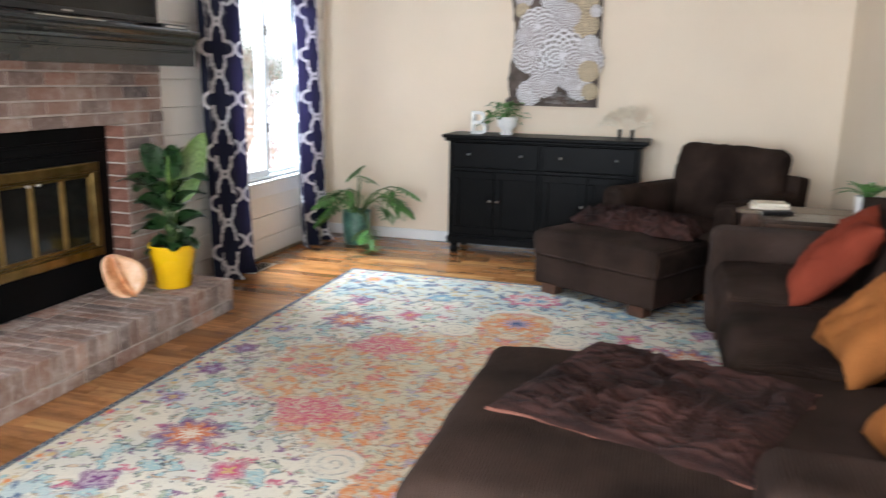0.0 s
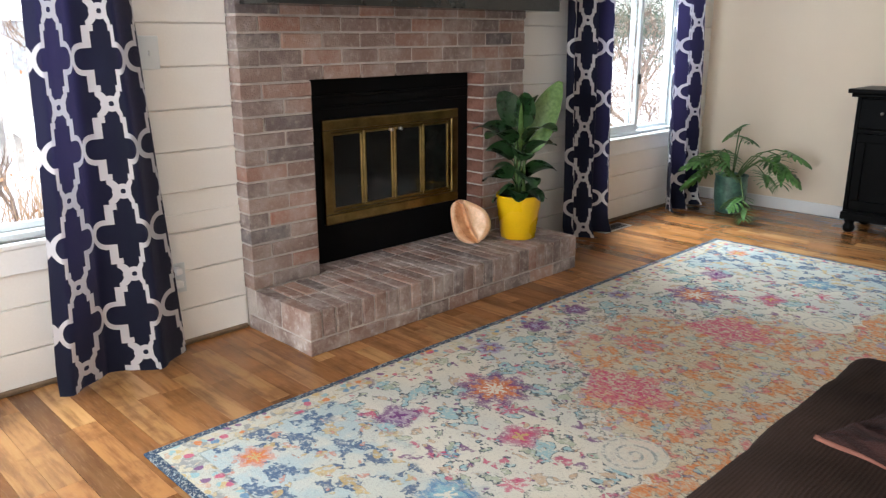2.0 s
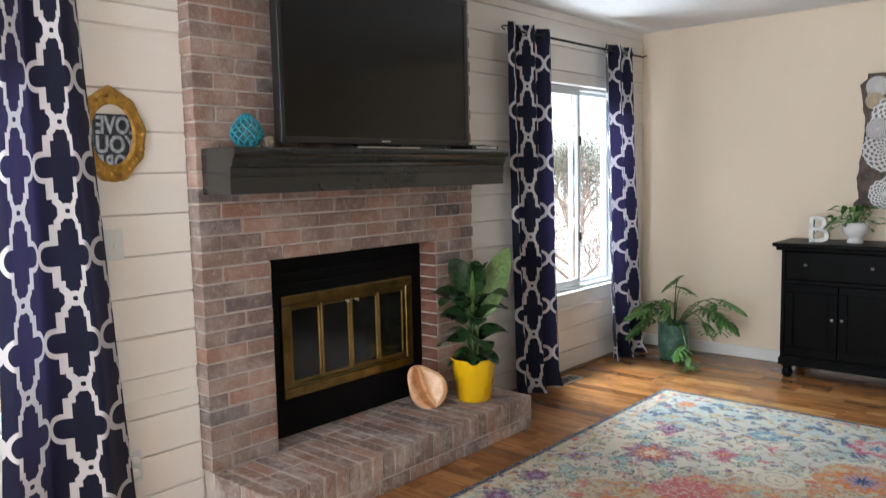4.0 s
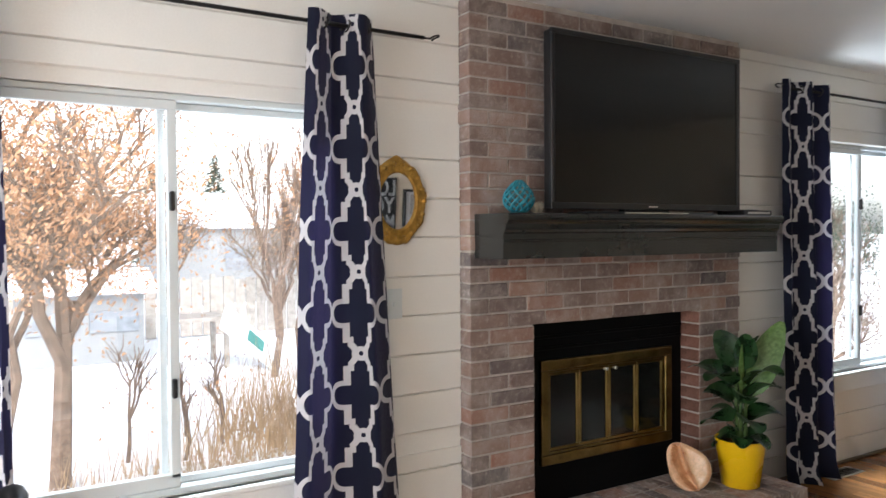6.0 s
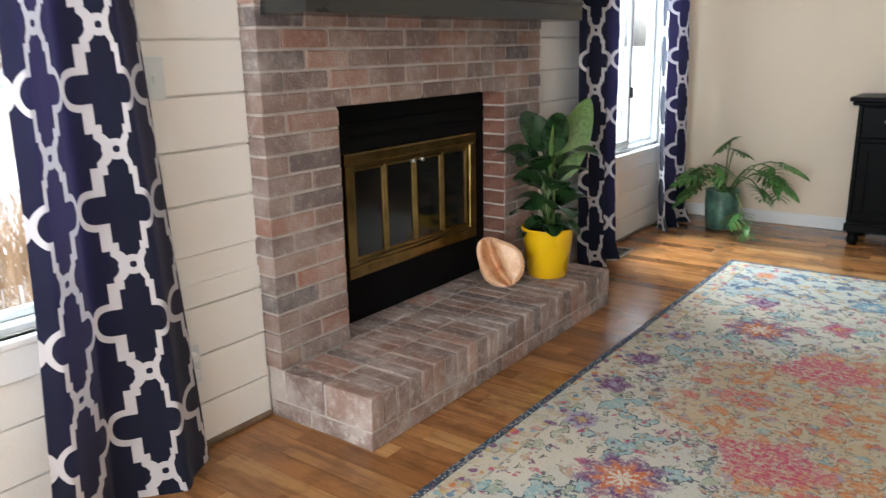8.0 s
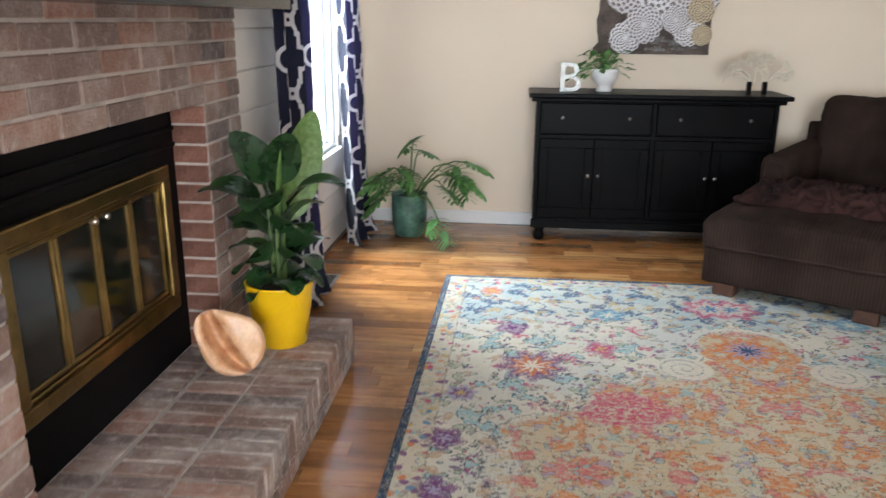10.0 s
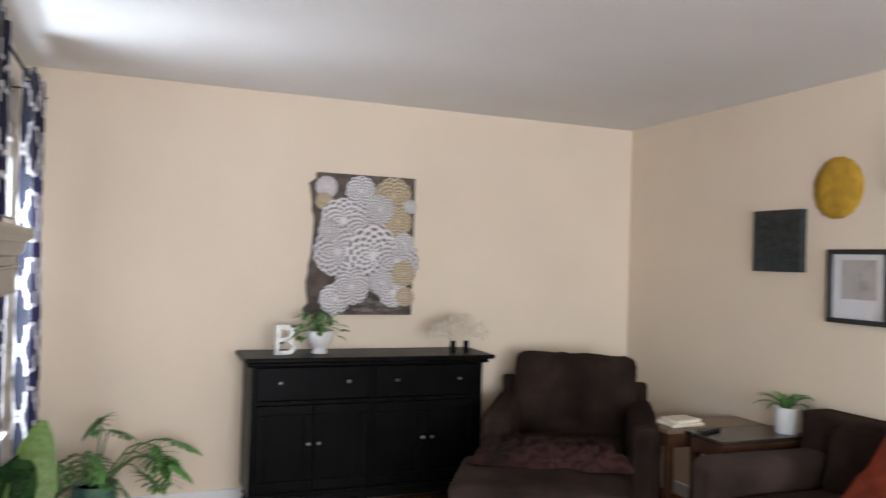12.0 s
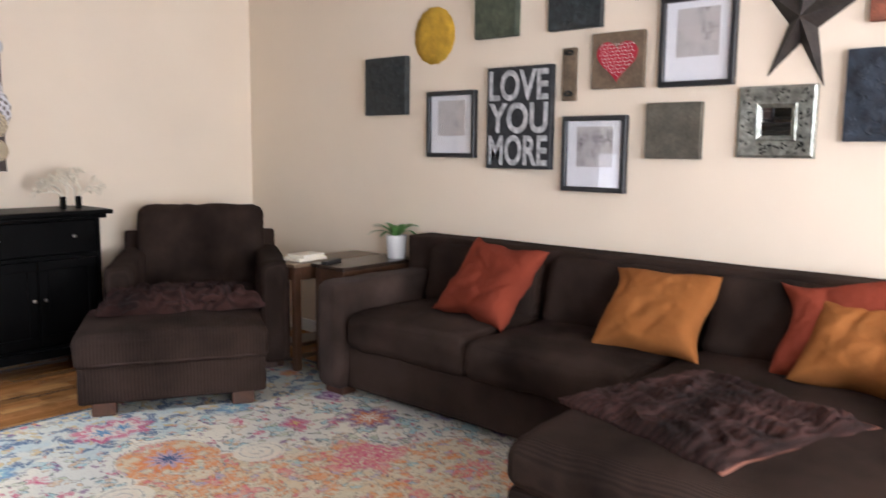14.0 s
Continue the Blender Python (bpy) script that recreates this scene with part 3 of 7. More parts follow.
def pillow_mesh(w, h, t, seed=0, crease=0.0085):
    """A square scatter pillow in its own xz plane with drawn-in edges and pointed corners."""
    bm = bmesh.new()
    n = 40
    sides = []
    for s in (-1, 1):
        grid = []
        for i in range(n + 1):
            row = []
            for j in range(n + 1):
                a, b = 2 * i / n - 1, 2 * j / n - 1
                pin = 1 - 0.15 * (1 - b * b) * a * a
                pin2 = 1 - 0.15 * (1 - a * a) * b * b
                d = max(0.0, (1 - a ** 4) * (1 - b ** 4)) ** 0.55
                x, z = a * pin * w / 2, b * pin2 * h / 2
                q = Vector((x * 9 + seed * 5, z * 9, s * 2 + seed))
                y = s * (t / 2 * d) + crease * d * (noise.noise(q) + 0.6 * noise.noise(q * 2.2) + 0.45 * noise.noise(q * 5.0) - 1.1 * max(0, 0.16 - abs(noise.noise(Vector((x * 5 + seed * 7, z * 5, seed))))) * 6) * 1.6 * (s if s > 0 else 1)
                y += 0.02 * noise.noise(Vector((x * 3 + seed, z * 3, 0)))
                x += 0.035 * noise.noise(Vector((z * 5, seed * 3.1, 1)))
                z += 0.035 * noise.noise(Vector((x * 5, seed * 2.3, 6)))
                row.append(bm.verts.new((x, y, z)))
            grid.append(row)
        sides.append(grid)
        for i in range(n):
            for j in range(n):
                bm.faces.new((grid[i][j], grid[i + 1][j], grid[i + 1][j + 1], grid[i][j + 1]))
    bmesh.ops.remove_doubles(bm, verts=bm.verts[:], dist=0.0015)
    return bm


def leaf(bm, base, aim, length, width, droop=0.3, roll=0.0, fold=0.25, tip=1.0, n=8):
    """A blade along aim that droops, folded along its midrib."""
    aim = Vector(aim).normalized()
    side = aim.cross(Vector((0, 0, 1)))
    side = side.normalized() if side.length > 0.05 else Vector((1, 0, 0))
    side = Matrix.Rotation(roll, 3, aim) @ side
    up = side.cross(aim)
    p, d = Vector(base), aim.copy()
    rows = []
    for i in range(n + 1):
        s = i / n
        w = width / 2 * (math.sin(math.pi * min(1.0, s ** 0.8 * 0.97 + 0.015)) ** (0.75 * tip))
        rows.append([bm.verts.new(p + side * w * q + up * (fold * w * abs(q) - 0.02 * w)) for q in (-1, -0.5, 0, 0.5, 1)])
        d = (d + Vector((0, 0, -droop / n))).normalized()
        up = side.cross(d)
        p = p + d * length / n
    for a, b in zip(rows, rows[1:]):
        for q in range(4):
            bm.faces.new((a[q], a[q + 1], b[q + 1], b[q]))
    return bm

# ---- the room ----
WX, EX, NY, SY, CZ = -2.575, 1.445, 6.405, -2.6, 2.53
T = 0.15
WIN = ((0.50, 1.66, 0.56, 2.0), (4.93, 5.99, 0.58, 2.05))
FIRE = (2.65, 3.77, 0.19, 1.08)


def structure(name, bm, material, label, category):
    return tagged(part(name, bm, material), label, category, kind="structure")


# west wall body, with two windows, the firebox and an unseen fill lamp opening cut through
bm = bmesh.new()
ys = [SY - T, -1.7, -0.5, WIN[0][0], WIN[0][1], FIRE[0], FIRE[1], WIN[1][0], WIN[1][1], NY + T]
ys[5] -= 0.03
ys[6] += 0.03
holes = {1: (0.7, 2.0), 3: (WIN[0][2], WIN[0][3]), 5: (-0.1, FIRE[3] + 0.03), 7: (WIN[1][2], WIN[1][3])}
for i, (a, b) in enumerate(zip(ys, ys[1:])):
    if i in holes:
        lo, hi = holes[i]
        if lo > 0:
            box(bm, WX - T, WX - 0.012, a, b, 0, lo)
        box(bm, WX - T, WX - 0.012, a, b, hi, CZ)
    else:
        box(bm, WX - T, WX - 0.012, a, b, 0, CZ)
wall_west = structure("wall_west", bm, paint_white, "white painted wood board wall with two windows", "wall")

# horizontal tongue boards on the west wall
board_mesh = {}


def board(y0, y1, z0, z1):
    key = (round(y1 - y0, 3), round(z1 - z0, 3))
    if key not in board_mesh:
        b = boxed(-0.012, 0, -key[0] / 2, key[0] / 2, -key[1] / 2, key[1] / 2, bevel=0.0)
        b.verts.ensure_lookup_table()
        for v in b.verts:
            if v.co.x > -0.001 and v.co.z < 0:
                v.co.z += 0.007
        o = part("board", b, paint_white)
        board_mesh[key] = o.data
        bpy.data.objects.remove(o)
    o = new("board", board_mesh[key])
    o.parent = wall_west
    o.location = (WX, (y0 + y1) / 2, (z0 + z1) / 2)


pitch, z = 0.1655, -0.0145
while z < CZ - 0.005:
    z0, z1 = max(z, 0.0), min(z + pitch - 0.002, CZ - 0.001)
    spans = [(-0.498, 2.298), (4.102, NY - 0.002)]
    for (wy0, wy1, wz0, wz1) in WIN:
        nxt = []
        for a, b in spans:
            if a < wy0 and b > wy1 and z1 > wz0 and z0 < wz1:
                if z0 < wz0 - 0.01:
                    z1 = wz0
                    nxt.append((a, b))
                elif z1 > wz1 + 0.01 and z0 < wz1:
                    z0 = wz1
                    nxt.append((a, b))
                else:
                    nxt += [(a, wy0), (wy1, b)]
            else:
                nxt.append((a, b))
        spans = nxt
    for a, b in spans:
        board(a, b, z0, z1)
    z += pitch

wall_north = structure("wall_north", boxed(WX - T, EX + T, NY, NY + T, 0, CZ), paint_beige, "warm beige painted plaster wall", "wall")
wall_east = structure("wall_east", boxed(EX, EX + T, SY - T, NY, 0, CZ), paint_beige, "warm beige painted plaster wall", "wall")
# unseen closing wall; its opening is made up to hold the rear fill lamp
bm = bmesh.new()
box(bm, WX, -1.8, SY - T, SY, 0, CZ)
box(bm, 0.6, EX, SY - T, SY, 0, CZ)
box(bm, -1.8, 0.6, SY - T, SY, 2.1, CZ)
wall_south = structure("wall_south", bm, paint_beige, "unseen beige wall with a wide opening added for the fill lamp", "wall")
ceiling = structure("ceiling", boxed(WX - T, EX + T, SY - T, NY + T, CZ, CZ + 0.2), paint_ceiling, "flat white painted ceiling", "ceiling")

bm = boxed(WX, EX - 0.001, NY - 0.014, NY, 0.0, 0.088, bevel=0.004)
structure("baseboard", bm, paint_trim, "white painted baseboard", "baseboard")
bm = boxed(EX - 0.014, EX, SY, NY - 0.016, 0.0, 0.088, bevel=0.004)
structure("baseboard", bm, paint_trim, "white painted baseboard", "baseboard")
for a, b in ((SY, 2.296), (4.104, NY - 0.016)):
    bm = boxed(WX, WX + 0.016, a, b, 0.0, 0.022, bevel=0.006)
    structure("trim", bm, tile_top, "brown wood shoe moulding along the wall", "trim")


def window(number, y0, y1, z0, z1, latch_side):
    w = thing("window_%d" % number, (WX, (y0 + y1) / 2, z0), "white vinyl sliding window with daylight behind", "window", kind="structure")
    xo, xi = WX - 0.11, WX - 0.03
    f = 0.026
    bm = bmesh.new()
    for a, b, c, d in ((y0, y1, z0, z0 + f), (y0, y1, z1 - f, z1), (y0, y0 + f, z0 + f, z1 - f), (y1 - f, y1, z0 + f, z1 - f)):
        box(bm, xo, xi, a + 0.001, b - 0.001, c + 0.001, d - 0.001, bevel=0.004)
    part("window_frame", bm, vinyl, w)
    mid = (y0 + y1) / 2
    # sliding sash in front on the low-y side, fixed pane behind on the other
    for nm, a, b, x0, x1, g in (("sliding_sash", y0 + f, mid + 0.03, xi - 0.03, xi - 0.002, 0.034), ("fixed_sash", mid - 0.03, y1 - f, xo + 0.01, xo + 0.036, 0.026)):
        bm = bmesh.new()
        for p, q, r, s in ((a, b, z0 + f, z0 + f + g + (0.016 if g > 0.03 else 0.0)), (a, b, z1 - f - g, z1 - f), (a, a + g, z0 + f + g, z1 - f - g), (b - g, b, z0 + f + g, z1 - f - g)):
            box(bm, x0, x1, p, q, r, s, bevel=0.003)
        sash = part(nm, bm, vinyl, w)
        pane = part("pane", boxed((x0 + x1) / 2 - 0.002, (x0 + x1) / 2 + 0.002, a + g, b - g, z0 + f + g, z1 - f - g), glass, sash)
        pane.visible_shadow = False
        if nm == "sliding_sash":
            for lz in (z0 + 0.35, z1 - 0.42):
                part("latch", boxed(x1, x1 + 0.02, b - 0.03, b - 0.012, lz, lz + 0.07, bevel=0.004), rod_iron, sash, "small dark latch")
    bm = boxed(WX - 0.03, WX + 0.022, y0 - 0.05, y1 + 0.05, z0 - 0.022, z0, bevel=0.006, seg=2)
    part("window_sill", bm, paint_trim, w)
    bm = boxed(WX, WX + 0.014, y0 - 0.03, y1 + 0.03, z0 - 0.115, z0 - 0.022, bevel=0.003)
    part("apron", bm, paint_trim, w)
    return w


def clear_glass():
    m = bpy.data.materials.new("clear_glass")
    m.use_nodes = True
    n, l = m.node_tree.nodes, m.node_tree.links
    n.remove(n["Principled BSDF"])
    tr, gl, mx, fr = n.new("ShaderNodeBsdfTransparent"), n.new("ShaderNodeBsdfGlossy"), n.new("ShaderNodeMixShader"), n.new("ShaderNodeLayerWeight")
    gl.inputs["Roughness"].default_value = 0.02
    k = Maths(m)
    l.new(k.op("ADD", k.op("MULTIPLY", k.op("POWER", fr.outputs["Facing"], 5.0), 0.7), 0.05), mx.inputs[0])
    l.new(tr.outputs[0], mx.inputs[1])
    l.new(gl.outputs[0], mx.inputs[2])
    l.new(mx.outputs[0], n["Material Output"].inputs[0])
    return m


glass = clear_glass()
window(1, *WIN[0], 0)
window(2, *WIN[1], 0)

# recessed ceiling lamp, switched off
cl = thing("ceiling_light", (-1.315, 4.376, CZ), "round white recessed ceiling lamp, switched off", "ceiling light")
part("trim_ring", lathe(bmesh.new(), [(0.085, 0), (0.088, -0.006), (0.07, -0.010), (0.062, -0.004), (0.06, 0.0)], (-1.315, 4.376, CZ), 40), paint_trim, cl, smooth=True)
part("lens", lathe(bmesh.new(), [(0.001, -0.006), (0.045, -0.005), (0.061, -0.002)], (-1.315, 4.376, CZ), 40), white_glaze, cl, smooth=True)

# floor register
rg = thing("floor_register", (-2.455, 5.01, 0.0), "grey metal floor vent beside the curtain", "floor vent")
bm = boxed(-2.515, -2.395, 4.85, 5.17, 0.0, 0.005, bevel=0.002)
part("plate", bm, silver, rg)
for i in range(14):
    part("slot", boxed(-2.50, -2.41, 4.87 + i * 0.0205, 4.878 + i * 0.0205, 0.005, 0.0065), black_metal, rg)

# ---- fireplace ----
BX, BY0, BY1 = -2.50, 2.30, 4.10
HX, HZ = -2.085, 0.187
fp = thing("fireplace", (-2.55, 3.2, HZ), "whitewashed red-brown brick fireplace reaching the ceiling", "fireplace", kind="structure")
hearth = thing("hearth", (-2.3, 3.2, 0.0), "raised whitewashed brick hearth in front of the firebox", "hearth", kind="structure")
brick_meshes = {}


def brick(parent, c, size, seed, face=None):
    """One brick as an object; alike sizes share four worn meshes."""
    key = tuple(round(s, 3) for s in size) + (seed % 4, 1 if face else 0)
    if key not in brick_meshes:
        rnd = random.Random(hash(key) % 9999)
        b = bmesh.new()
        box(b, -size[0] / 2, size[0] / 2, -size[1] / 2, size[1] / 2, -size[2] / 2, size[2] / 2, bevel=0.0035)
        for v in b.verts:
            v.co += Vector([rnd.uniform(-0.0014, 0.0014) for _ in range(3)])
        me = bpy.data.meshes.new("brick")
        b.to_mesh(me)
        b.free()
        me.materials.append(face or brick_mat)
        brick_meshes[key] = me
    o = new("brick", brick_meshes[key])
    o.parent = parent
    o.location = Vector(c) - ORIGIN[parent.name].translation
    return o


# mortar cores, a little behind the brick faces
bm = bmesh.new()
r = 0.006
box(bm, WX, BX - r, BY0 + r, FIRE[0] - r, 0.0, CZ)
box(bm, WX, BX - r, FIRE[1] + r, BY1 - r, 0.0, CZ)
box(bm, WX, BX - r, FIRE[0] - r, FIRE[1] + r, FIRE[3] + r, CZ)
part("mortar", bm, mortar, fp)
bm = boxed(BX - r, HX - r, BY0 + r, BY1 - r, 0.0, HZ - r)
box(bm, WX - T, BX - r, FIRE[0], FIRE[1], 0.0, HZ - r)
part("mortar", bm, mortar, hearth)

rnd = random.Random(5)
course, LEN, J = 0.0684, 0.2117, 0.0095
pending = []
row = 0
z = HZ
while z < CZ - 0.02:
    h = min(course - J, CZ - z - 0.002)
    y = BY0 - (0.0 if row % 2 else LEN / 2)
    while y < BY1 - 0.01:
        a, b = max(y, BY0), min(y + LEN - J, BY1)
        inside = z < FIRE[3] - 0.02
        segs = [(a, b)]
        if inside:
            near, far = min(b, FIRE[0]), max(a, FIRE[1])
            near = FIRE[0] if near < FIRE[0] < near + 0.06 else near
            far = FIRE[1] if far - 0.06 < FIRE[1] < far else far
            segs = [(p, q) for p, q in ((a, near), (far, b)) if q - p > 0.05]
        for p, q in segs:
            if q - p < 0.02:
                continue
            proud = rnd.uniform(-0.002, 0.002)
            pending.append(((BX - 0.045 + proud, (p + q) / 2, z + h / 2), (0.09, q - p, h), row))
        y += LEN
    # returns on both reveals of the opening
    if z < FIRE[3] - 0.02:
        for yy in (FIRE[0] - 0.008, FIRE[1] + 0.008):
            brick(fp, (BX - 0.0665, yy, z + h / 2), (0.121, 0.026, h), row, brick_red)
    z += course
    row += 1
for a, b in ((FIRE[0] - 0.024, FIRE[0] + 0.0015), (FIRE[1] - 0.0015, FIRE[1] + 0.024)):
    part("reveal_mortar", boxed(BX - 0.127, BX - 0.008, a, b, HZ, FIRE[3] - 0.01), mortar, fp)
rest = bmesh.new()
count = 0
for i, (c, s, rr) in enumerate(pending):
    if c[2] < 1.75 and count < 255:
        brick(fp, c, s, i)
        count += 1
    else:
        box(rest, c[0] - s[0] / 2, c[0] + s[0] / 2, c[1] - s[1] / 2, c[1] + s[1] / 2, c[2] - s[2] / 2, c[2] + s[2] / 2, bevel=0.003)
o = part("upper_brickwork", rest, brick_far, fp)
tagged(o, kind="stuff")

# hearth: one flat course, then bricks on edge in two rows
z0, z1 = 0.0, 0.069
nb = 9
for i in range(nb):
    a = BY0 + (BY1 - BY0) * i / nb
    b = BY0 + (BY1 - BY0) * (i + 1) / nb - J
    brick(hearth, (HX - 0.045, (a + b) / 2, (z0 + z1 - J) / 2), (0.09, b - a, z1 - J), i, brick_hearth)
for yy in (BY0 + 0.045, BY1 - 0.045):
    for i in range(2):
        a = BX - 0.07 + i * 0.2
        brick(hearth, (a + 0.1, yy, (z1 - J) / 2), (0.19, 0.09, z1 - J), i + 3, brick_hearth)
n_edge = 26
for i in range(n_edge):
    a = BY0 + (BY1 - BY0) * i / n_edge
    b = BY0 + (BY1 - BY0) * (i + 1) / n_edge - J
    for j in range(2):
        xa = HX - (j + 1) * 0.2075 + (J if j else 0)
        xb = HX - j * 0.2075 - (J if j else 0)
        brick(hearth, ((xa + xb) / 2, (a + b) / 2, (z1 + HZ) / 2 + rnd.uniform(-0.0015, 0.0015)), (xb - xa, b - a, HZ - z1), i * 2 + j, brick_hearth)
    if a > FIRE[0] - 0.02 and b < FIRE[1] + 0.02:
        brick(hearth, (BX - 0.0655, (a + b) / 2, (z1 + HZ) / 2), (0.115, b - a, HZ - z1), i, brick_hearth)

# firebox facing and brass doors
fb = thing("fireplace_insert", (-2.62, 3.21, HZ), "black metal firebox with four smoked glass doors in a brass frame", "fireplace insert")
FX = -2.625
bm = bmesh.new()
box(bm, FX - 0.02, FX, FIRE[0] + 0.002, FIRE[1] - 0.002, HZ, 0.40)
box(bm, FX - 0.02, FX, FIRE[0] + 0.002, FIRE[1] - 0.002, 0.86, FIRE[3] - 0.002)
box(bm, FX - 0.02, FX, FIRE[0] + 0.002, 2.80, 0.40, 0.86)
box(bm, FX - 0.02, FX, 3.65, FIRE[1] - 0.002, 0.40, 0.86)
box(bm, FX, FX + 0.012, FIRE[0] + 0.01, FIRE[1] - 0.01, 0.93, 0.945, bevel=0.003)
box(bm, FX, FX + 0.012, FIRE[0] + 0.01, FIRE[1] - 0.01, 0.985, 1.0, bevel=0.003)
part("facing", bm, black_metal, fb)
part("firebox", boxed(FX - 0.10, FX - 0.06, FIRE[0], FIRE[1], HZ, FIRE[3]), black_metal, fb)
bm = bmesh.new()
y0, y1, z0, z1 = 2.775, 3.675, 0.375, 0.882
w = 0.050
for a, b, c, d in ((y0, y1, z0, z0 + w), (y0, y1, z1 - w, z1), (y0, y0 + w, z0 + w, z1 - w), (y1 - w, y1, z0 + w, z1 - w)):
    box(bm, FX - 0.004, FX + 0.022, a, b, c, d, bevel=0.007, seg=2)
for a, b, c, d in ((y0 + w, y1 - w, z0 + w, z0 + w + 0.012), (y0 + w, y1 - w, z1 - w - 0.012, z1 - w)):
    box(bm, FX - 0.004, FX + 0.012, a, b, c, d, bevel=0.003)
part("brass_frame", bm, brass, fb, "antique brass frame")
iy0, iy1, iz0, iz1 = y0 + w + 0.003, y1 - w - 0.003, z0 + w + 0.014, z1 - w - 0.014
dw = (iy1 - iy0) / 4
for i in range(4):
    a, b = iy0 + i * dw + 0.002, iy0 + (i + 1) * dw - 0.002
    bm = bmesh.new()
    s = 0.015
    for p, q, c, d in ((a, b, iz0, iz0 + s), (a, b, iz1 - s, iz1), (a, a + s, iz0 + s, iz1 - s), (b - s, b, iz0 + s, iz1 - s)):
        box(bm, FX - 0.008, FX + 0.006, p, q, c, d, bevel=0.003)
    door = part("glass_door", bm, brass, fb)
    part("pane", boxed(FX - 0.006, FX - 0.002, a + s, b - s, iz0 + s, iz1 - s), dark_glass, door, "smoked glass pane")
    if i in (1, 2):
        ky = b - 0.03 if i == 1 else a + 0.03
        bm = bmesh.new()
        tube(bm, [(FX + 0.006, ky, iz1 - 0.012), (FX + 0.03, ky, iz1 - 0.012)], 0.006, 0.009, 10)
        part("knob", bm, silver, door, smooth=True)

# mantel: a moulded beam
mantel = thing("mantel", (-2.38, 3.225, 1.385), "charcoal painted wooden mantel shelf with a moulded edge", "mantel")
MY0, MY1 = 2.325, 4.135
for nm, prof in (("frieze", [(0.0, 1.385), (0.205, 1.385), (0.205, 1.455), (0.210, 1.458), (0.210, 1.464), (0.205, 1.467), (0.205, 1.490), (0.0, 1.490)]),
                 ("moulding", [(0.0, 1.4901), (0.205, 1.4901), (0.213, 1.496), (0.221, 1.508), (0.224, 1.524), (0.224, 1.5318), (0.0, 1.5318)]),
                 ("shelf", [(0.0, 1.532), (0.232, 1.532), (0.238, 1.538), (0.245, 1.547), (0.247, 1.557), (0.245, 1.567), (0.238, 1.575), (0.0, 1.575)])):
    bm = bmesh.new()
    rings = [[bm.verts.new((BX + d, yy, zz)) for d, zz in prof] for yy in (MY0, MY1)]
    for i in range(len(prof)):
        j = (i + 1) % len(prof)
        bm.faces.new((rings[0][i], rings[0][j], rings[1][j], rings[1][i]))
    bm.faces.new(rings[0][::-1])
    bm.faces.new(rings[1])
    part(nm, bm, mantel_paint, mantel)

# television on its stand
tv = thing("television", (-2.36, 3.2, 1.575), "large black flat television on a low stand on the mantel", "television")
TX = -2.325
part("body", boxed(TX - 0.05, TX - 0.004, 2.605, 3.85, 1.60, 2.37, bevel=0.006, seg=2), black_plastic, tv)
bm = bmesh.new()
for a, b, c, d in ((2.60, 3.855, 1.596, 1.626), (2.60, 3.855, 2.352, 2.374), (2.60, 2.622, 1.626, 2.352), (3.833, 3.855, 1.626, 2.352)):
    box(bm, TX - 0.006, TX + 0.010, a, b, c, d, bevel=0.003)
part("bezel", bm, black_plastic, tv)
part("screen", boxed(TX - 0.005, TX + 0.003, 2.622, 3.833, 1.626, 2.352), screen, tv)
part("maker_mark", boxed(TX + 0.010, TX + 0.011, 3.19, 3.25, 1.608, 1.615), silver, tv)
bm = bmesh.new()
box(bm, TX - 0.10, TX + 0.045, 2.78, 3.62, 1.575, 1.586, bevel=0.004)
box(bm, TX - 0.05, TX - 0.01, 3.05, 3.35, 1.584, 1.61, bevel=0.003)
part("stand", bm, black_plastic, tv)
part("stand_edge", boxed(TX + 0.044, TX + 0.0475, 3.0, 3.42, 1.578, 1.583), silver, tv)

ply = thing("media_player", (-2.40, 3.98, 1.575), "flat black media player with thin cables on the mantel", "media player")
part("case", boxed(-2.47, -2.30, 3.87, 4.10, 1.576, 1.602, bevel=0.004), black_plastic, ply)
part("front_strip", boxed(-2.30, -2.2985, 3.90, 4.08, 1.583, 1.594), silver, ply)
bm = bmesh.new()
for s in (0, 1):
    tube(bm, [(-2.47, 3.75 + 0.04 * s, 1.66 + 0.1 * s), (-2.46, 3.86, 1.63), (-2.44, 3.93, 1.607), (-2.40, 4.02, 1.606), (-2.36, 4.06, 1.605)], 0.003, n=6)
part("cable", bm, black_plastic, ply, smooth=True)
ant = thing("antenna", (-2.42, 3.885, 1.602), "thin upright black antenna behind the television", "antenna")
part("rod", tube(bmesh.new(), [(-2.42, 3.885, 1.602), (-2.42, 3.887, 1.75)], 0.007, 0.006, 8), black_plastic, ant)

# decorations on the mantel
egg = thing("woven_egg", (-2.385, 2.475, 1.575), "open teal woven egg ornament on the mantel", "ornament")
bm = bmesh.new()
ez, eh, er = 1.577, 0.14, 0.074
for s in (-1, 1):
    for i in range(11):
        pts = []
        for j in range(15):
            t = j / 14
            r = er * math.sin(math.pi * (0.06 + 0.90 * t)) ** 0.75 * (1.06 - 0.35 * t)
            a = 2 * math.pi * i / 11 + s * t * 2.2
            pts.append((-2.385 + r * math.cos(a), 2.475 + r * math.sin(a), ez + eh * t))
        tube(bm, pts, 0.0042, 0.0036, 6)
part("weave", bm, teal_rattan, egg, smooth=True)
rock = thing("small_rock", (-2.40, 2.59, 1.575), "small pale rough rock beside the woven egg", "rock")
bm = bmesh.new()
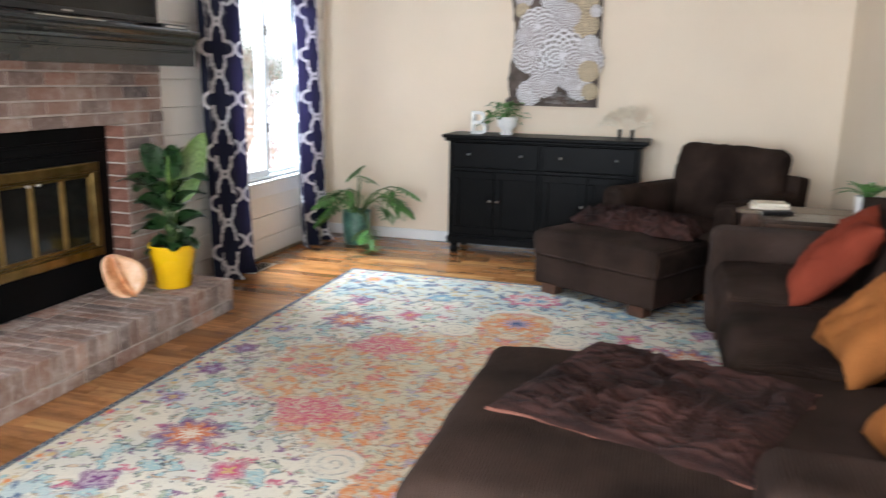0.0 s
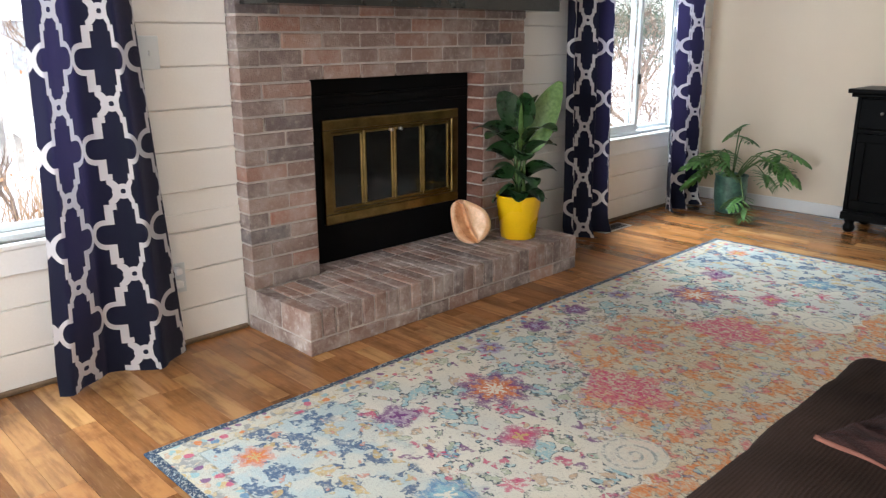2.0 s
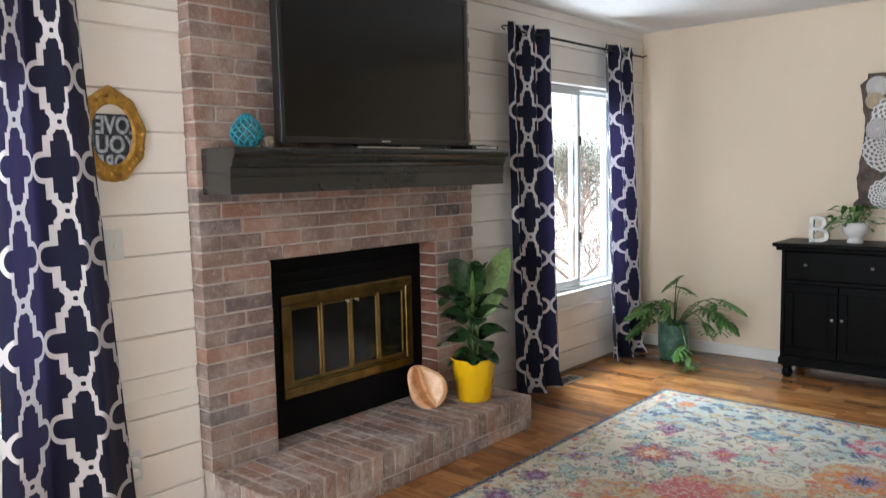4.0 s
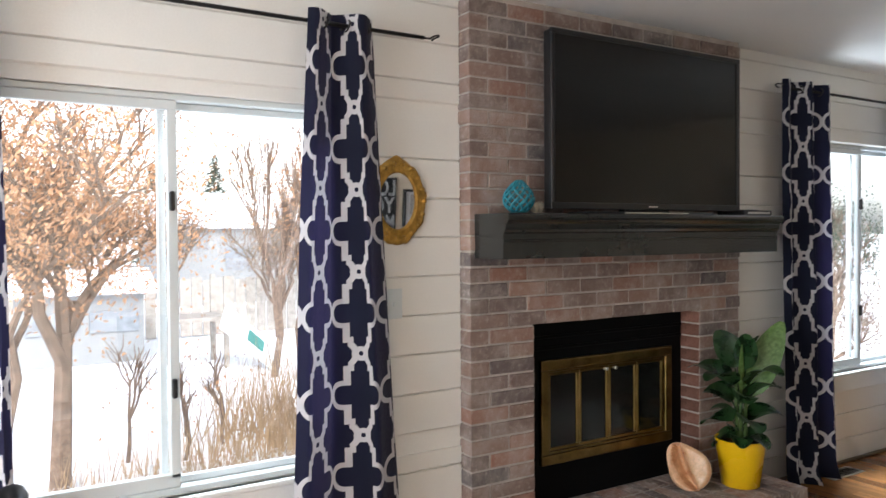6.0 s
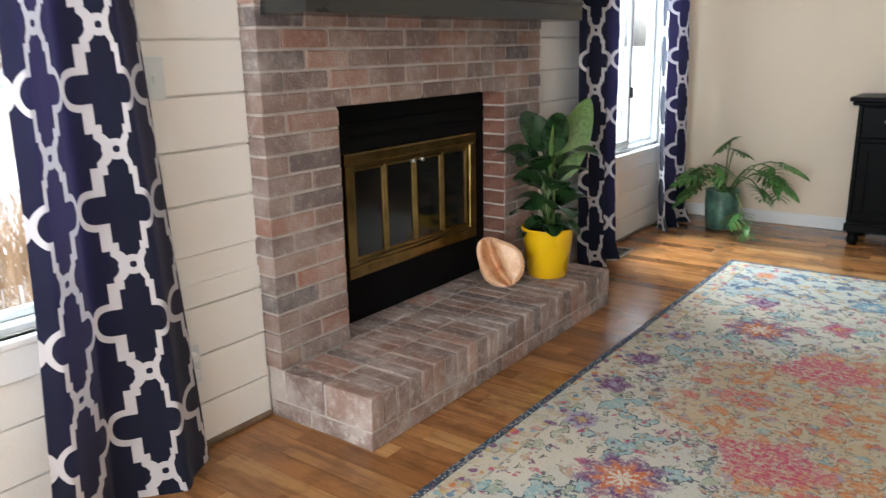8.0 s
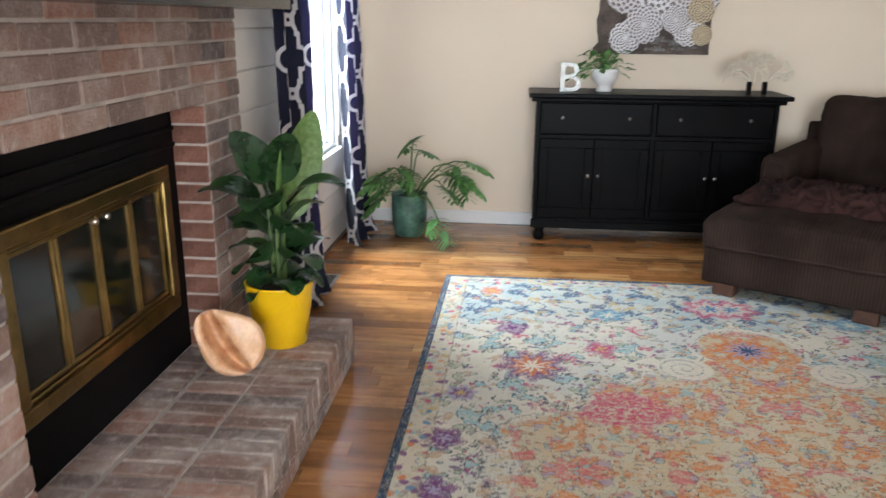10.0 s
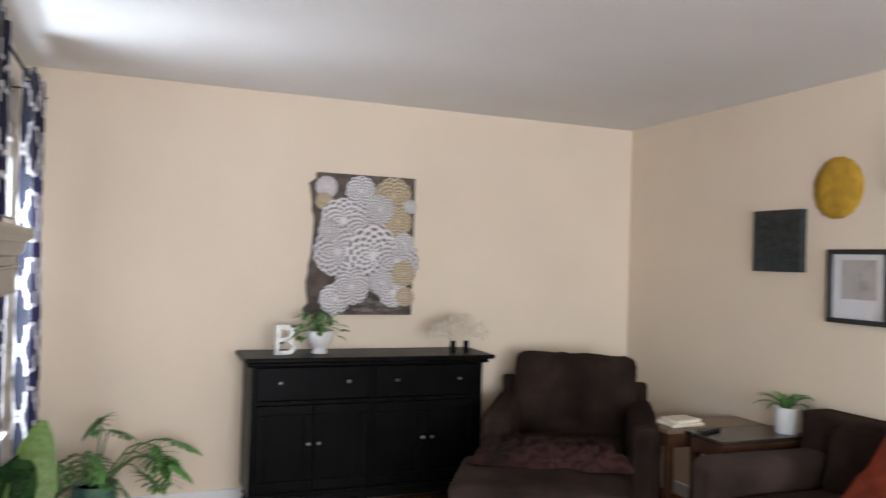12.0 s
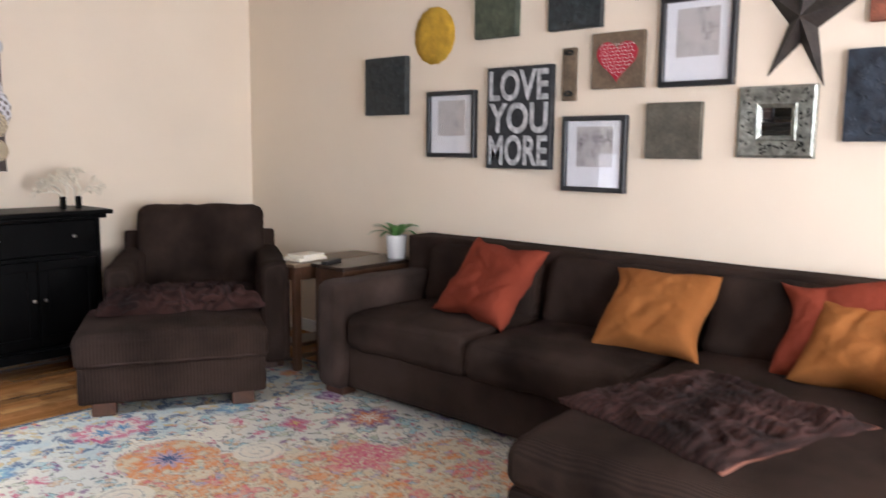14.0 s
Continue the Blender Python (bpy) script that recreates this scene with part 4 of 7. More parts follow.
bmesh.ops.create_icosphere(bm, subdivisions=3, radius=0.03, matrix=Matrix.Translation((-2.40, 2.59, 1.596)))
for v in bm.verts:
    v.co += (v.co - Vector((-2.40, 2.59, 1.596))) * 0.6 * noise.noise(v.co * 30)
    v.co.z = max(v.co.z, 1.575)
part("body", bm, stone_pale, rock)

# ---- curtains ----


def curtain(name, y0, y1, y0b, y1b, xm, ztop, folds, amp, phase, label, cloth=2.3, seedv=0, shift=0.0):
    cu = thing(name, (xm, (y0b + y1b) / 2, 0.0), label, "curtain", group="trellis curtains")
    nu, nv = 150, 46
    me = bpy.data.meshes.new("cloth")
    vs, fs, uvs = [], [], []
    wide = (y1 - y0) * cloth
    o = ORIGIN[cu.name].translation
    for j in range(nv + 1):
        t = j / nv
        zz = ztop * (1 - t) + 0.012 * t
        for i in range(nu + 1):
            s = i / nu
            a = 2 * math.pi * folds * s + phase
            n1 = noise.noise(Vector((s * 5 + seedv, t * 2.2, seedv)))
            yy = (y0 + (y1 - y0) * s) * (1 - t) + (y0b + (y1b - y0b) * s) * t
            yy += 0.012 * math.sin(2 * a + 0.5) * (0.4 + 0.6 * t) + 0.012 * n1 * t
            k = amp * (1.0 + 0.35 * t + 0.5 * n1)
            xx = xm + k * math.sin(a) + 0.02 * n1 * t + 0.03 * t * t
            zz2 = zz
            if t > 0.965:
                xx += 0.03 * (t - 0.965) / 0.035 * max(0, math.sin(a + 0.6))
                zz2 = max(zz, 0.006 + 0.01 * abs(n1))
            vs.append((xx - o.x, yy - o.y, zz2))
            uvs.append((s * wide + 0.012 * n1 + shift, zz + 0.008 * n1 - 0.08))
    for j in range(nv):
        for i in range(nu):
            a = j * (nu + 1) + i
            fs.append((a, a + 1, a + nu + 2, a + nu + 1))
    me.from_pydata(vs, [], fs)
    layer = me.uv_layers.new(name="cloth")
    idx = np.zeros(len(me.loops), dtype=np.int32)
    me.loops.foreach_get("vertex_index", idx)
    layer.data.foreach_set("uv", np.array(uvs, dtype=np.float32)[idx].ravel())
    me.polygons.foreach_set("use_smooth", [True] * len(me.polygons))
    me.materials.append(trellis)
    ob = new("cloth", me)
    ob.parent = cu
    # rings where the rod passes the cloth
    for q in range(int(folds * 2)):
        s = (q * math.pi + math.pi / 2 - phase + math.pi / 2) / (2 * math.pi * folds)
        if 0.03 < s < 0.97:
            yy = y0 + (y1 - y0) * s
            bm = bmesh.new()
            pts = [(xm + 0.004 * math.cos(0), yy + 0.0, 0)]
            ring = [(xm + 0.022 * math.cos(c), yy + 0.006 * math.sin(c), ztop - 0.045 + 0.022 * math.sin(c)) for c in [2 * math.pi * e / 14 for e in range(15)]]
            tube(bm, ring, 0.0035, n=6)
            part("grommet", bm, rod_iron, cu, smooth=True)
    return cu


CX = -2.47
RZ1, RZ2 = 2.29, 2.315
curtain("curtain", 1.55, 1.835, 1.425, 1.95, CX, RZ1 + 0.045, 1.6, 0.034, 0.35, "navy and white trellis curtain hanging to the floor, gathered", 1.8, 1, -0.016)
curtain("curtain", 0.24, 0.555, 0.20, 0.60, CX, RZ1 + 0.045, 2.0, 0.030, 2.4, "navy and white trellis curtain at the window's other side", 1.75, 4)
curtain("curtain", 4.42, 4.90, 4.42, 4.94, CX, RZ2 + 0.045, 2.5, 0.034, 0.2, "navy and white trellis curtain beside the fireplace", 1.6, 7)
curtain("curtain", 5.59, 6.03, 5.66, 6.18, CX, RZ2 + 0.045, 2.5, 0.034, 1.4, "navy and white trellis curtain near the room corner, backlit edge", 1.6, 11)
for a, b, rz, ends in ((0.0, 2.06, RZ1, (1,)), (4.46, 6.17, RZ2, (0, 1))):
    rd = thing("curtain_rod", (CX, (a + b) / 2, rz), "thin dark iron curtain rod with open scroll ends", "curtain rod")
    part("rod", tube(bmesh.new(), [(CX, a, rz), (CX, b, rz)], 0.008, n=10), rod_iron, rd, smooth=True)
    for e, s in ((a, -1), (b, 1)):
        bm = bmesh.new()
        pts = [(CX + 0.018 * math.sin(c), e + s * (0.03 + 0.035 * (1 - math.cos(c)) / 2 + 0.012 * c / 6), rz + 0.018 * math.sin(c * 0.5 + 0.2) - 0.004) for c in [6.0 * q / 18 for q in range(19)]]
        tube(bm, [(CX, e, rz)] + pts, 0.004, n=6)
        part("finial", bm, rod_iron, rd, smooth=True)
    for yy in ((0.40, 1.70) if a < 2 else (4.65, 5.86)):
        bm = boxed(WX, WX + 0.006, yy - 0.012, yy + 0.012, rz - 0.04, rz + 0.03, bevel=0.002)
        tube(bm, [(WX + 0.003, yy, rz - 0.012), (CX, yy, rz - 0.012)], 0.005, n=6)
        part("bracket", bm, rod_iron, rd)

# switch and outlet on the board wall
sw = thing("light_switch", (WX, 1.965, 1.14), "white wall switch plate on the boards", "light switch")
part("plate", boxed(WX, WX + 0.006, 1.925, 2.005, 1.14, 1.265, bevel=0.002), vinyl, sw)
part("toggle", boxed(WX + 0.006, WX + 0.016, 1.96, 1.97, 1.19, 1.212, bevel=0.002), vinyl, sw)
ol = thing("wall_outlet", (WX, 1.985, 0.24), "white wall outlet with two plugs low on the boards", "wall outlet")
part("plate", boxed(WX, WX + 0.006, 1.945, 2.025, 0.235, 0.36, bevel=0.002), vinyl, ol)
for zz in (0.262, 0.318):
    part("plug", boxed(WX + 0.006, WX + 0.04, 1.97, 2.00, zz, zz + 0.03, bevel=0.005), white_glaze, ol)

# oval gilt mirror
om = thing("oval_mirror", (WX, 1.985, 1.46), "small oval mirror in a carved gold frame", "mirror")
mc = Vector((WX, 1.985, 1.628))
bm = bmesh.new()
n = 72
prof = [(0.0, 0.004), (0.003, 0.016), (0.012, 0.020), (0.022, 0.013), (0.034, 0.022), (0.046, 0.018), (0.054, 0.002)]
rings = []
for i in range(n):
    a = 2 * math.pi * i / n
    scal = 1 + 0.16 * max(0, math.sin(a * 9)) + 0.25 * max(0, math.cos(a - math.pi / 2)) ** 12 + 0.25 * max(0, math.cos(a + math.pi / 2)) ** 12
    row = []
    for d, hgt in prof:
        k = 1 if d < 0.03 else scal
        row.append(bm.verts.new((mc.x + hgt, mc.y + (0.082 + d * k) * math.cos(a), mc.z + (0.115 + d * k) * math.sin(a))))
    rings.append(row)
for i in range(n):
    a, b = rings[i], rings[(i + 1) % n]
    for q in range(len(prof) - 1):
        bm.faces.new((a[q], a[q + 1], b[q + 1], b[q]))
for i in range(18):
    a = 2 * math.pi * i / 18
    bmesh.ops.create_icosphere(bm, subdivisions=2, radius=0.011, matrix=Matrix.Translation((mc.x + 0.016, mc.y + 0.122 * math.cos(a), mc.z + 0.155 * math.sin(a))))
part("frame", bm, gold_frame, om, smooth=True)
bm = bmesh.new()
vs = [bm.verts.new((mc.x + 0.0075 + 0.117 * math.sin(2 * math.pi * i / 60) * 0.038, mc.y + 0.084 * math.cos(2 * math.pi * i / 60), mc.z + 0.117 * math.sin(2 * math.pi * i / 60))) for i in range(60)]
bm.faces.new(vs)
part("glass", bm, mirror_glass, om)

# ---- plants and shell on the hearth ----
pc = Vector((-2.30, 3.84, HZ))
pot = thing("potted_plant", pc, "dark broad-leaved plant in a yellow pot on the hearth", "plant")
part("pot", lathe(bmesh.new(), [(0.088, 0.0), (0.094, 0.004), (0.126, 0.236), (0.127, 0.242), (0.120, 0.242), (0.116, 0.22)], pc, 48), yellow_glaze, pot, "bright yellow glazed pot", smooth=True)
part("soil", lathe(bmesh.new(), [(0.001, 0.0), (0.05, 0.006), (0.117, 0.0)], pc + Vector((0, 0, 0.222)), 24), soil, pot, smooth=True)
rnd = random.Random(11)
bm = bmesh.new()
for i in range(3):
    tube(bm, [pc + Vector((0.015 * i - 0.015, 0.01 * i, 0.21)), pc + Vector((0.02 * i - 0.02, 0.012 * i - 0.01, 0.42)), pc + Vector((0.025 * i - 0.03, 0.01, 0.56))], 0.011, 0.007)
part("stem", bm, stem_green, pot, smooth=True)
specs = []
for ring, (zb, el, ln, wd, dr, stalk, cnt) in enumerate(((0.25, 0.7, 0.13, 0.115, 1.6, 0.03, 7), (0.31, 1.3, 0.16, 0.13, 1.8, 0.05, 5), (0.38, 2.0, 0.20, 0.15, 1.8, 0.07, 5), (0.45, 1.9, 0.22, 0.15, 1.7, 0.09, 5), (0.53, 4.0, 0.20, 0.14, 1.0, 0.08, 3))):
    for q in range(cnt):
        specs.append((360 * q / cnt + 47 * ring, zb, el, ln, wd, dr, stalk))
for az, zb, el, ln, wd, dr, stalk in specs:
    a = radians(az + rnd.uniform(-18, 18))
    aim = Vector((math.cos(a), math.sin(a), el * rnd.uniform(0.75, 1.25)))
    aim.normalize()
    b0 = pc + Vector((0.012 * math.cos(a), 0.012 * math.sin(a), zb - 0.03))
    b1 = b0 + (aim + Vector((0, 0, 0.3))) * stalk
    bm = bmesh.new()
    tube(bm, [b0, (b0 + b1) / 2 + Vector((0, 0, 0.008)), b1], 0.0045, 0.003, 6)
    leaf(bm, b1, aim, ln * rnd.uniform(0.82, 1.15), wd * rnd.uniform(0.85, 1.1), droop=dr, roll=rnd.uniform(-1.1, 1.1), fold=0.28, tip=0.75, n=10)
    part("leaf", bm, leaf_dark, pot, smooth=True)
for at_, aim_, ln, wd, roll_ in (((0.04, 0.03, 0.46), (0.12, 0.36, 1.0), 0.42, 0.16, 0.9), ((0.02, -0.02, 0.48), (0.1, -0.12, 1.0), 0.26, 0.03, 0.4)):
    bm = bmesh.new()
    leaf(bm, pc + Vector(at_), aim_, ln, wd, droop=0.4, roll=roll_, fold=0.3, tip=0.85, n=12)
    part("leaf", bm, leaf_new, pot, "young mottled light green leaf", smooth=True)

# helmet shell, its broad face and slit mouth towards the room
sc = Vector((-2.365, 3.53, HZ))
shell = thing("sea_shell", sc, "large peach helmet shell with its orange mouth open, leaning upright", "sea shell")
SM = Matrix.Translation(sc + Vector((0.0, 0.0, 0.125))) @ Matrix.Rotation(radians(24), 4, "Z") @ Matrix.Rotation(radians(-18), 4, "X") @ Matrix.Rotation(radians(-12), 4, "Y")


def shell_point(s, a, back):
    da = (a - radians(122) + math.pi) % (2 * math.pi) - math.pi
    r = s * (0.104 + 0.050 * math.exp(-(da / 0.55) ** 2))
    u, v = r * math.cos(a), r * math.sin(a)
    if back:
        w = -0.115 * math.sqrt(max(0.0, 1 - s * s)) - 0.012 * math.sin(9 * s) * (1 - s)
        return (u + 0.02 * (1 - s), -w, v), 0.0
    slit = -0.040 - 0.30 * (v - 0.02) + 1.6 * (v - 0.02) ** 2
    wide = 0.034 * max(0.02, 1 - ((v - 0.02) / 0.125) ** 2) ** 0.5
    gr = math.exp(-((u - slit) / wide) ** 2)
    w = 0.016 * math.sin(math.pi * min(1, (1 - s) * 6) / 2) - 0.075 * gr + 0.016 * math.exp(-((u - 0.012) ** 2 + (v + 0.02) ** 2) / 0.0011)
    w += 0.004 * math.sin(v * 190) * math.exp(-((u - slit - 0.022) / 0.01) ** 2)
    return (u, -w, v), gr


faces_ = {"outside": bmesh.new(), "lip": bmesh.new(), "mouth": bmesh.new()}
NS, NA = 34, 72
for back in (True, False):
    for i in range(NS):
        for j in range(NA):
            quad = [shell_point(max(0.004, s / NS), 2 * math.pi * q / NA, back) for s, q in ((i, j), (i + 1, j), (i + 1, j + 1), (i, j + 1))]
            which = "outside" if back else ("mouth" if sum(q[1] for q in quad) > 1.3 else "lip")
            faces_[which].faces.new([faces_[which].verts.new(SM @ Vector(q[0])) for q in quad])
for bm in faces_.values():
    bmesh.ops.remove_doubles(bm, verts=bm.verts[:], dist=0.0002)
low = min(v.co.z for bm in faces_.values() for v in bm.verts)
part("outside", faces_["outside"], shell_out, shell, smooth=True)
part("lip", faces_["lip"], shell_lip, shell, "broad pale peach lip", smooth=True)
part("mouth", faces_["mouth"], shell_in, shell, "dark orange slit mouth", smooth=True)
shell.location.z += HZ - low

# floor plant near the corner


def lobed_leaf(bm, base, aim, length, width, droop, roll, lobes=7):
    """A deeply cut leaf: finger lobes along a midrib."""
    aim = Vector(aim).normalized()
    side = aim.cross(Vector((0, 0, 1)))
    side = side.normalized() if side.length > 0.05 else Vector((1, 0, 0))
    side = Matrix.Rotation(roll, 3, aim) @ side
    up = side.cross(aim)
    for i in range(lobes):
        s = i / (lobes - 1)
        p = Vector(base) + aim * length * s * 0.8 - Vector((0, 0, droop * length * s * s))
        reach = width / 2 * (0.55 + 0.5 * math.sin(math.pi * (0.15 + 0.75 * s)))
        for q in (-1, 1):
            d = (side * q + aim * (-0.5 + 1.5 * s) + up * 0.1).normalized()
            leaf(bm, p, d, reach, length * 0.20, droop=0.6, roll=q * 0.3, fold=0.2, tip=0.55, n=4)
    leaf(bm, Vector(base) + aim * length * 0.76 - Vector((0, 0, droop * length * 0.6)), aim, length * 0.36, length * 0.14, droop=0.8, n=4)
    leaf(bm, base, aim, length * 0.95, width * 0.26, droop=droop * 2, roll=roll, n=6)


gc = Vector((-2.14, 6.06, 0.0))
gp = thing("floor_plant", gc, "split-leaf green plant in a teal glazed pot on the floor", "plant")
part("pot", lathe(bmesh.new(), [(0.085, 0.0), (0.098, 0.01), (0.112, 0.10), (0.116, 0.20), (0.113, 0.262), (0.119, 0.275), (0.108, 0.275), (0.104, 0.24)], gc, 40), teal_glaze, gp, "mottled teal glazed pot", smooth=True)
part("soil", lathe(bmesh.new(), [(0.001, 0.0), (0.105, 0.0)], gc + Vector((0, 0, 0.243)), 24), soil, gp)
fronds = [((0.03, 0.00, 0.62), 0.17, 0.17, 0.3, 0.5), ((0.08, -0.04, 0.56), 0.16, 0.16, 0.5, -0.3)]
for q in range(6):
    fronds.append(((-0.10 + 0.05 * math.cos(q * 2.1), -0.10 + 0.07 * math.sin(q * 2.1), 0.45 - 0.03 * q), 0.23, 0.22, 0.6, 0.5 * math.sin(q * 1.7)))
for q in range(6):
    fronds.append(((0.31 + 0.07 * math.cos(q * 1.9), 0.0 + 0.07 * math.sin(q * 1.9), 0.48 - 0.035 * q), 0.20, 0.19, 0.8, 0.6 * math.sin(q * 2.3)))
fronds += [((0.21, -0.24, 0.17), 0.20, 0.18, 0.5, 0.0), ((0.25, -0.30, 0.11), 0.15, 0.14, 0.4, 0.4)]
for tip_, ln, wd, dr, rl in fronds:
    tp = gc + Vector(tip_)
    b0 = gc + Vector((tip_[0] * 0.1, tip_[1] * 0.1, 0.24))
    mid = (b0 + tp) / 2 + Vector((0, 0, 0.10))
    bm = bmesh.new()
    tube(bm, [b0, (b0 + mid) / 2 + Vector((0, 0, 0.02)), mid, (mid + tp) / 2 + Vector((0, 0, 0.02)), tp], 0.006, 0.004, 6)
    stem = part("stem", bm, stem_green, gp, smooth=True)
    turn_ = 1.1 * math.sin(7.0 * rl + 31.0 * tip_[2])
    d = Matrix.Rotation(turn_, 3, "Z") @ Vector((tip_[0], tip_[1] - 0.12, 0.0)).normalized()
    d.z = -0.35 - 0.25 * math.sin(5.0 * rl)
    bm = bmesh.new()
    lobed_leaf(bm, tp, d, ln * 0.72, wd * 1.25, dr * 0.25, rl)
    part("leaf", bm, leaf_mid, stem, smooth=True)

# ---- rug ----
bm = bmesh.new()
x0, x1, y0, y1 = RUG
box(bm, x0, x1, y0, y1, 0.0035, 0.0125, bevel=0.004, seg=2)
rug = part("area_rug", bm, rug_mat)
tagged(rug, "large distressed ivory rug with faded multicolour flowers and a blue rim", "rug")

# ---- sideboard ----
sb = thing("sideboard", (-0.625, 6.2, 0.0), "black painted sideboard with two drawers and four panelled doors", "sideboard")
part("top", boxed(-1.392, 0.150, 5.962, 6.395, 0.905, 0.932, bevel=0.006, seg=2), black_wood, sb)
bm = boxed(-1.375, 0.120, 5.985, 6.39, 0.880, 0.905, bevel=0.008, seg=2)
part("cornice", bm, black_wood, sb)
FY = 6.02
part("carcass", boxed(-1.345, 0.090, FY + 0.02, 6.39, 0.13, 0.88), black_wood, sb)
part("rail", boxed(-1.345, 0.090, FY, FY + 0.02, 0.655, 0.678, bevel=0.002), black_wood, sb)
part("rail", boxed(-1.345, 0.09, FY, FY + 0.02, 0.13, 0.148, bevel=0.002), black_wood, sb)
for xx in (-1.345, -0.645, 0.065):
    part("stile", boxed(xx, xx + 0.025, FY - 0.001, FY + 0.02, 0.15, 0.88, bevel=0.002), black_wood, sb)
part("plinth_rail", boxed(-1.355, 0.10, FY - 0.012, FY + 0.03, 0.085, 0.135, bevel=0.006, seg=2), black_wood, sb)
for xx in (-1.30, 0.045):
    for yy in (6.045, 6.35):
        part("leg", lathe(bmesh.new(), [(0.022, 0.0), (0.034, 0.012), (0.038, 0.035), (0.030, 0.055), (0.026, 0.062), (0.036, 0.075), (0.036, 0.088)], (xx, yy, 0), 20), black_wood, sb, smooth=True)


def knob(x, y, z, parent):
    bm = tube(bmesh.new(), [(x, y, z), (x, y - 0.012, z), (x, y - 0.013, z), (x, y - 0.024, z)], 0.006, 0.011, 12)
    part("knob", bm, silver, parent, "small silver knob", smooth=True)


for a, b in ((-1.318, -0.647), (-0.618, 0.063)):
    d = part("drawer", boxed(a, b, FY - 0.004, FY + 0.02, 0.682, 0.872, bevel=0.006, seg=2), black_wood, sb)
    for s in (0.2, 0.8):
        knob(a + (b - a) * s, FY - 0.004, 0.785, d)
    for i in range(2):
        p = a + (b - a) * i / 2 + 0.002
        q = a + (b - a) * (i + 1) / 2 - 0.002
        w = 0.055
        dr = part("door", boxed(p + w - 0.004, q - w + 0.004, FY + 0.006, FY + 0.014, 0.160 + w, 0.656 - w), black_wood, sb)
        for nm, e, f, g, h in (("rail", p, q, 0.164, 0.164 + w), ("rail", p, q, 0.652 - w, 0.652), ("stile", p, p + w, 0.164 + w, 0.652 - w), ("stile", q - w, q, 0.164 + w, 0.652 - w)):
            part(nm, boxed(e, f, FY - 0.004, FY + 0.018, g, h, bevel=0.003), black_wood, dr)
        knob(q - 0.028 if i == 0 else p + 0.028, FY - 0.004, 0.43, dr)

# things on the sideboard
TZ = 0.932
wp = Vector((-0.93, 6.17, TZ))
ivy = thing("trailing_plant", wp, "trailing green plant in a ribbed white pedestal pot", "plant")
bm = lathe(bmesh.new(), [(0.045, 0.0), (0.05, 0.008), (0.04, 0.03), (0.05, 0.045), (0.075, 0.07), (0.083, 0.12), (0.083, 0.138), (0.076, 0.138), (0.073, 0.12)], wp, 48)
for v in bm.verts:
    d = Vector((v.co.x - wp.x, v.co.y - wp.y, 0))
    if 0.05 < v.co.z - wp.z < 0.13:
        v.co += d * 0.04 * math.sin(24 * math.atan2(d.y, d.x))
part("pot", bm, white_glaze, ivy, "ribbed white pot", smooth=True)
rnd = random.Random(3)
for i in range(46):
    a = rnd.uniform(0, 6.28)
    r = rnd.uniform(0.01, 0.13)
    bm = bmesh.new()
    b0 = wp + Vector((0.3 * r * math.cos(a), 0.3 * r * math.sin(a), 0.125))
    b1 = wp + Vector((r * math.cos(a) * 1.25, r * math.sin(a) * 0.9, 0.15 + 0.10 * rnd.random() - (0.05 if r > 0.1 else 0)))
    tube(bm, [b0, (b0 + b1) / 2 + Vector((0, 0, 0.03)), b1], 0.002, 0.0015, 5)
    leaf(bm, b1, (math.cos(a + rnd.uniform(-0.8, 0.8)), math.sin(a), rnd.uniform(-0.4, 0.5)), 0.055, 0.042, droop=0.8, roll=rnd.uniform(-0.6, 0.6), n=5)
    part("leaf", bm, leaf_mid, ivy, smooth=True)
for i in range(7):
    bm = bmesh.new()
    b0 = wp + Vector((-0.07, -0.02, 0.14))
    b1 = wp + Vector((-0.12 - 0.02 * i, -0.05 + 0.01 * i, 0.11 - 0.008 * i + 0.02 * (i % 2)))
    tube(bm, [b0, (b0 + b1) / 2 + Vector((0, 0, 0.02)), b1], 0.002, 0.0015, 5)
    leaf(bm, b1, (-0.8, -0.5, -0.3 + 0.3 * (i % 3)), 0.05, 0.04, droop=0.8, n=5)
    part("leaf", bm, leaf_mid, ivy, smooth=True)


def text_mesh(body, size, depth, spacing=1.0, bevel=0.0, bold=0.0):
    cu = bpy.data.curves.new("letters", "FONT")
    cu.body, cu.size, cu.extrude, cu.bevel_depth, cu.align_x, cu.align_y, cu.space_character = body, size, depth, bevel, "CENTER", "CENTER", spacing
    cu.offset = bold
    ob = bpy.data.objects.new("letters", cu)
    scene.collection.objects.link(ob)
    bpy.context.view_layer.update()
    me = bpy.data.meshes.new_from_object(ob.evaluated_get(bpy.context.evaluated_depsgraph_get()))
    bpy.data.objects.remove(ob)
    bm = bmesh.new()
    bm.from_mesh(me)
    bpy.data.meshes.remove(me)
    return bm


def fit_box(bm, w, h):
    """Centres letters and scales them to width and height."""
    xs, ysv = [v.co.x for v in bm.verts], [v.co.y for v in bm.verts]
    cx, cy = (min(xs) + max(xs)) / 2, (min(ysv) + max(ysv)) / 2
    for v in bm.verts:
        v.co.x, v.co.y = (v.co.x - cx) * w / (max(xs) - min(xs)), (v.co.y - cy) * h / (max(ysv) - min(ysv))
    return bm


lb = thing("letter_block", (-1.14, 6.14, TZ), "standing block letter B in weathered off-white", "letter")
bm = fit_box(text_mesh("B", 0.2, 0.018), 0.125, 0.175)
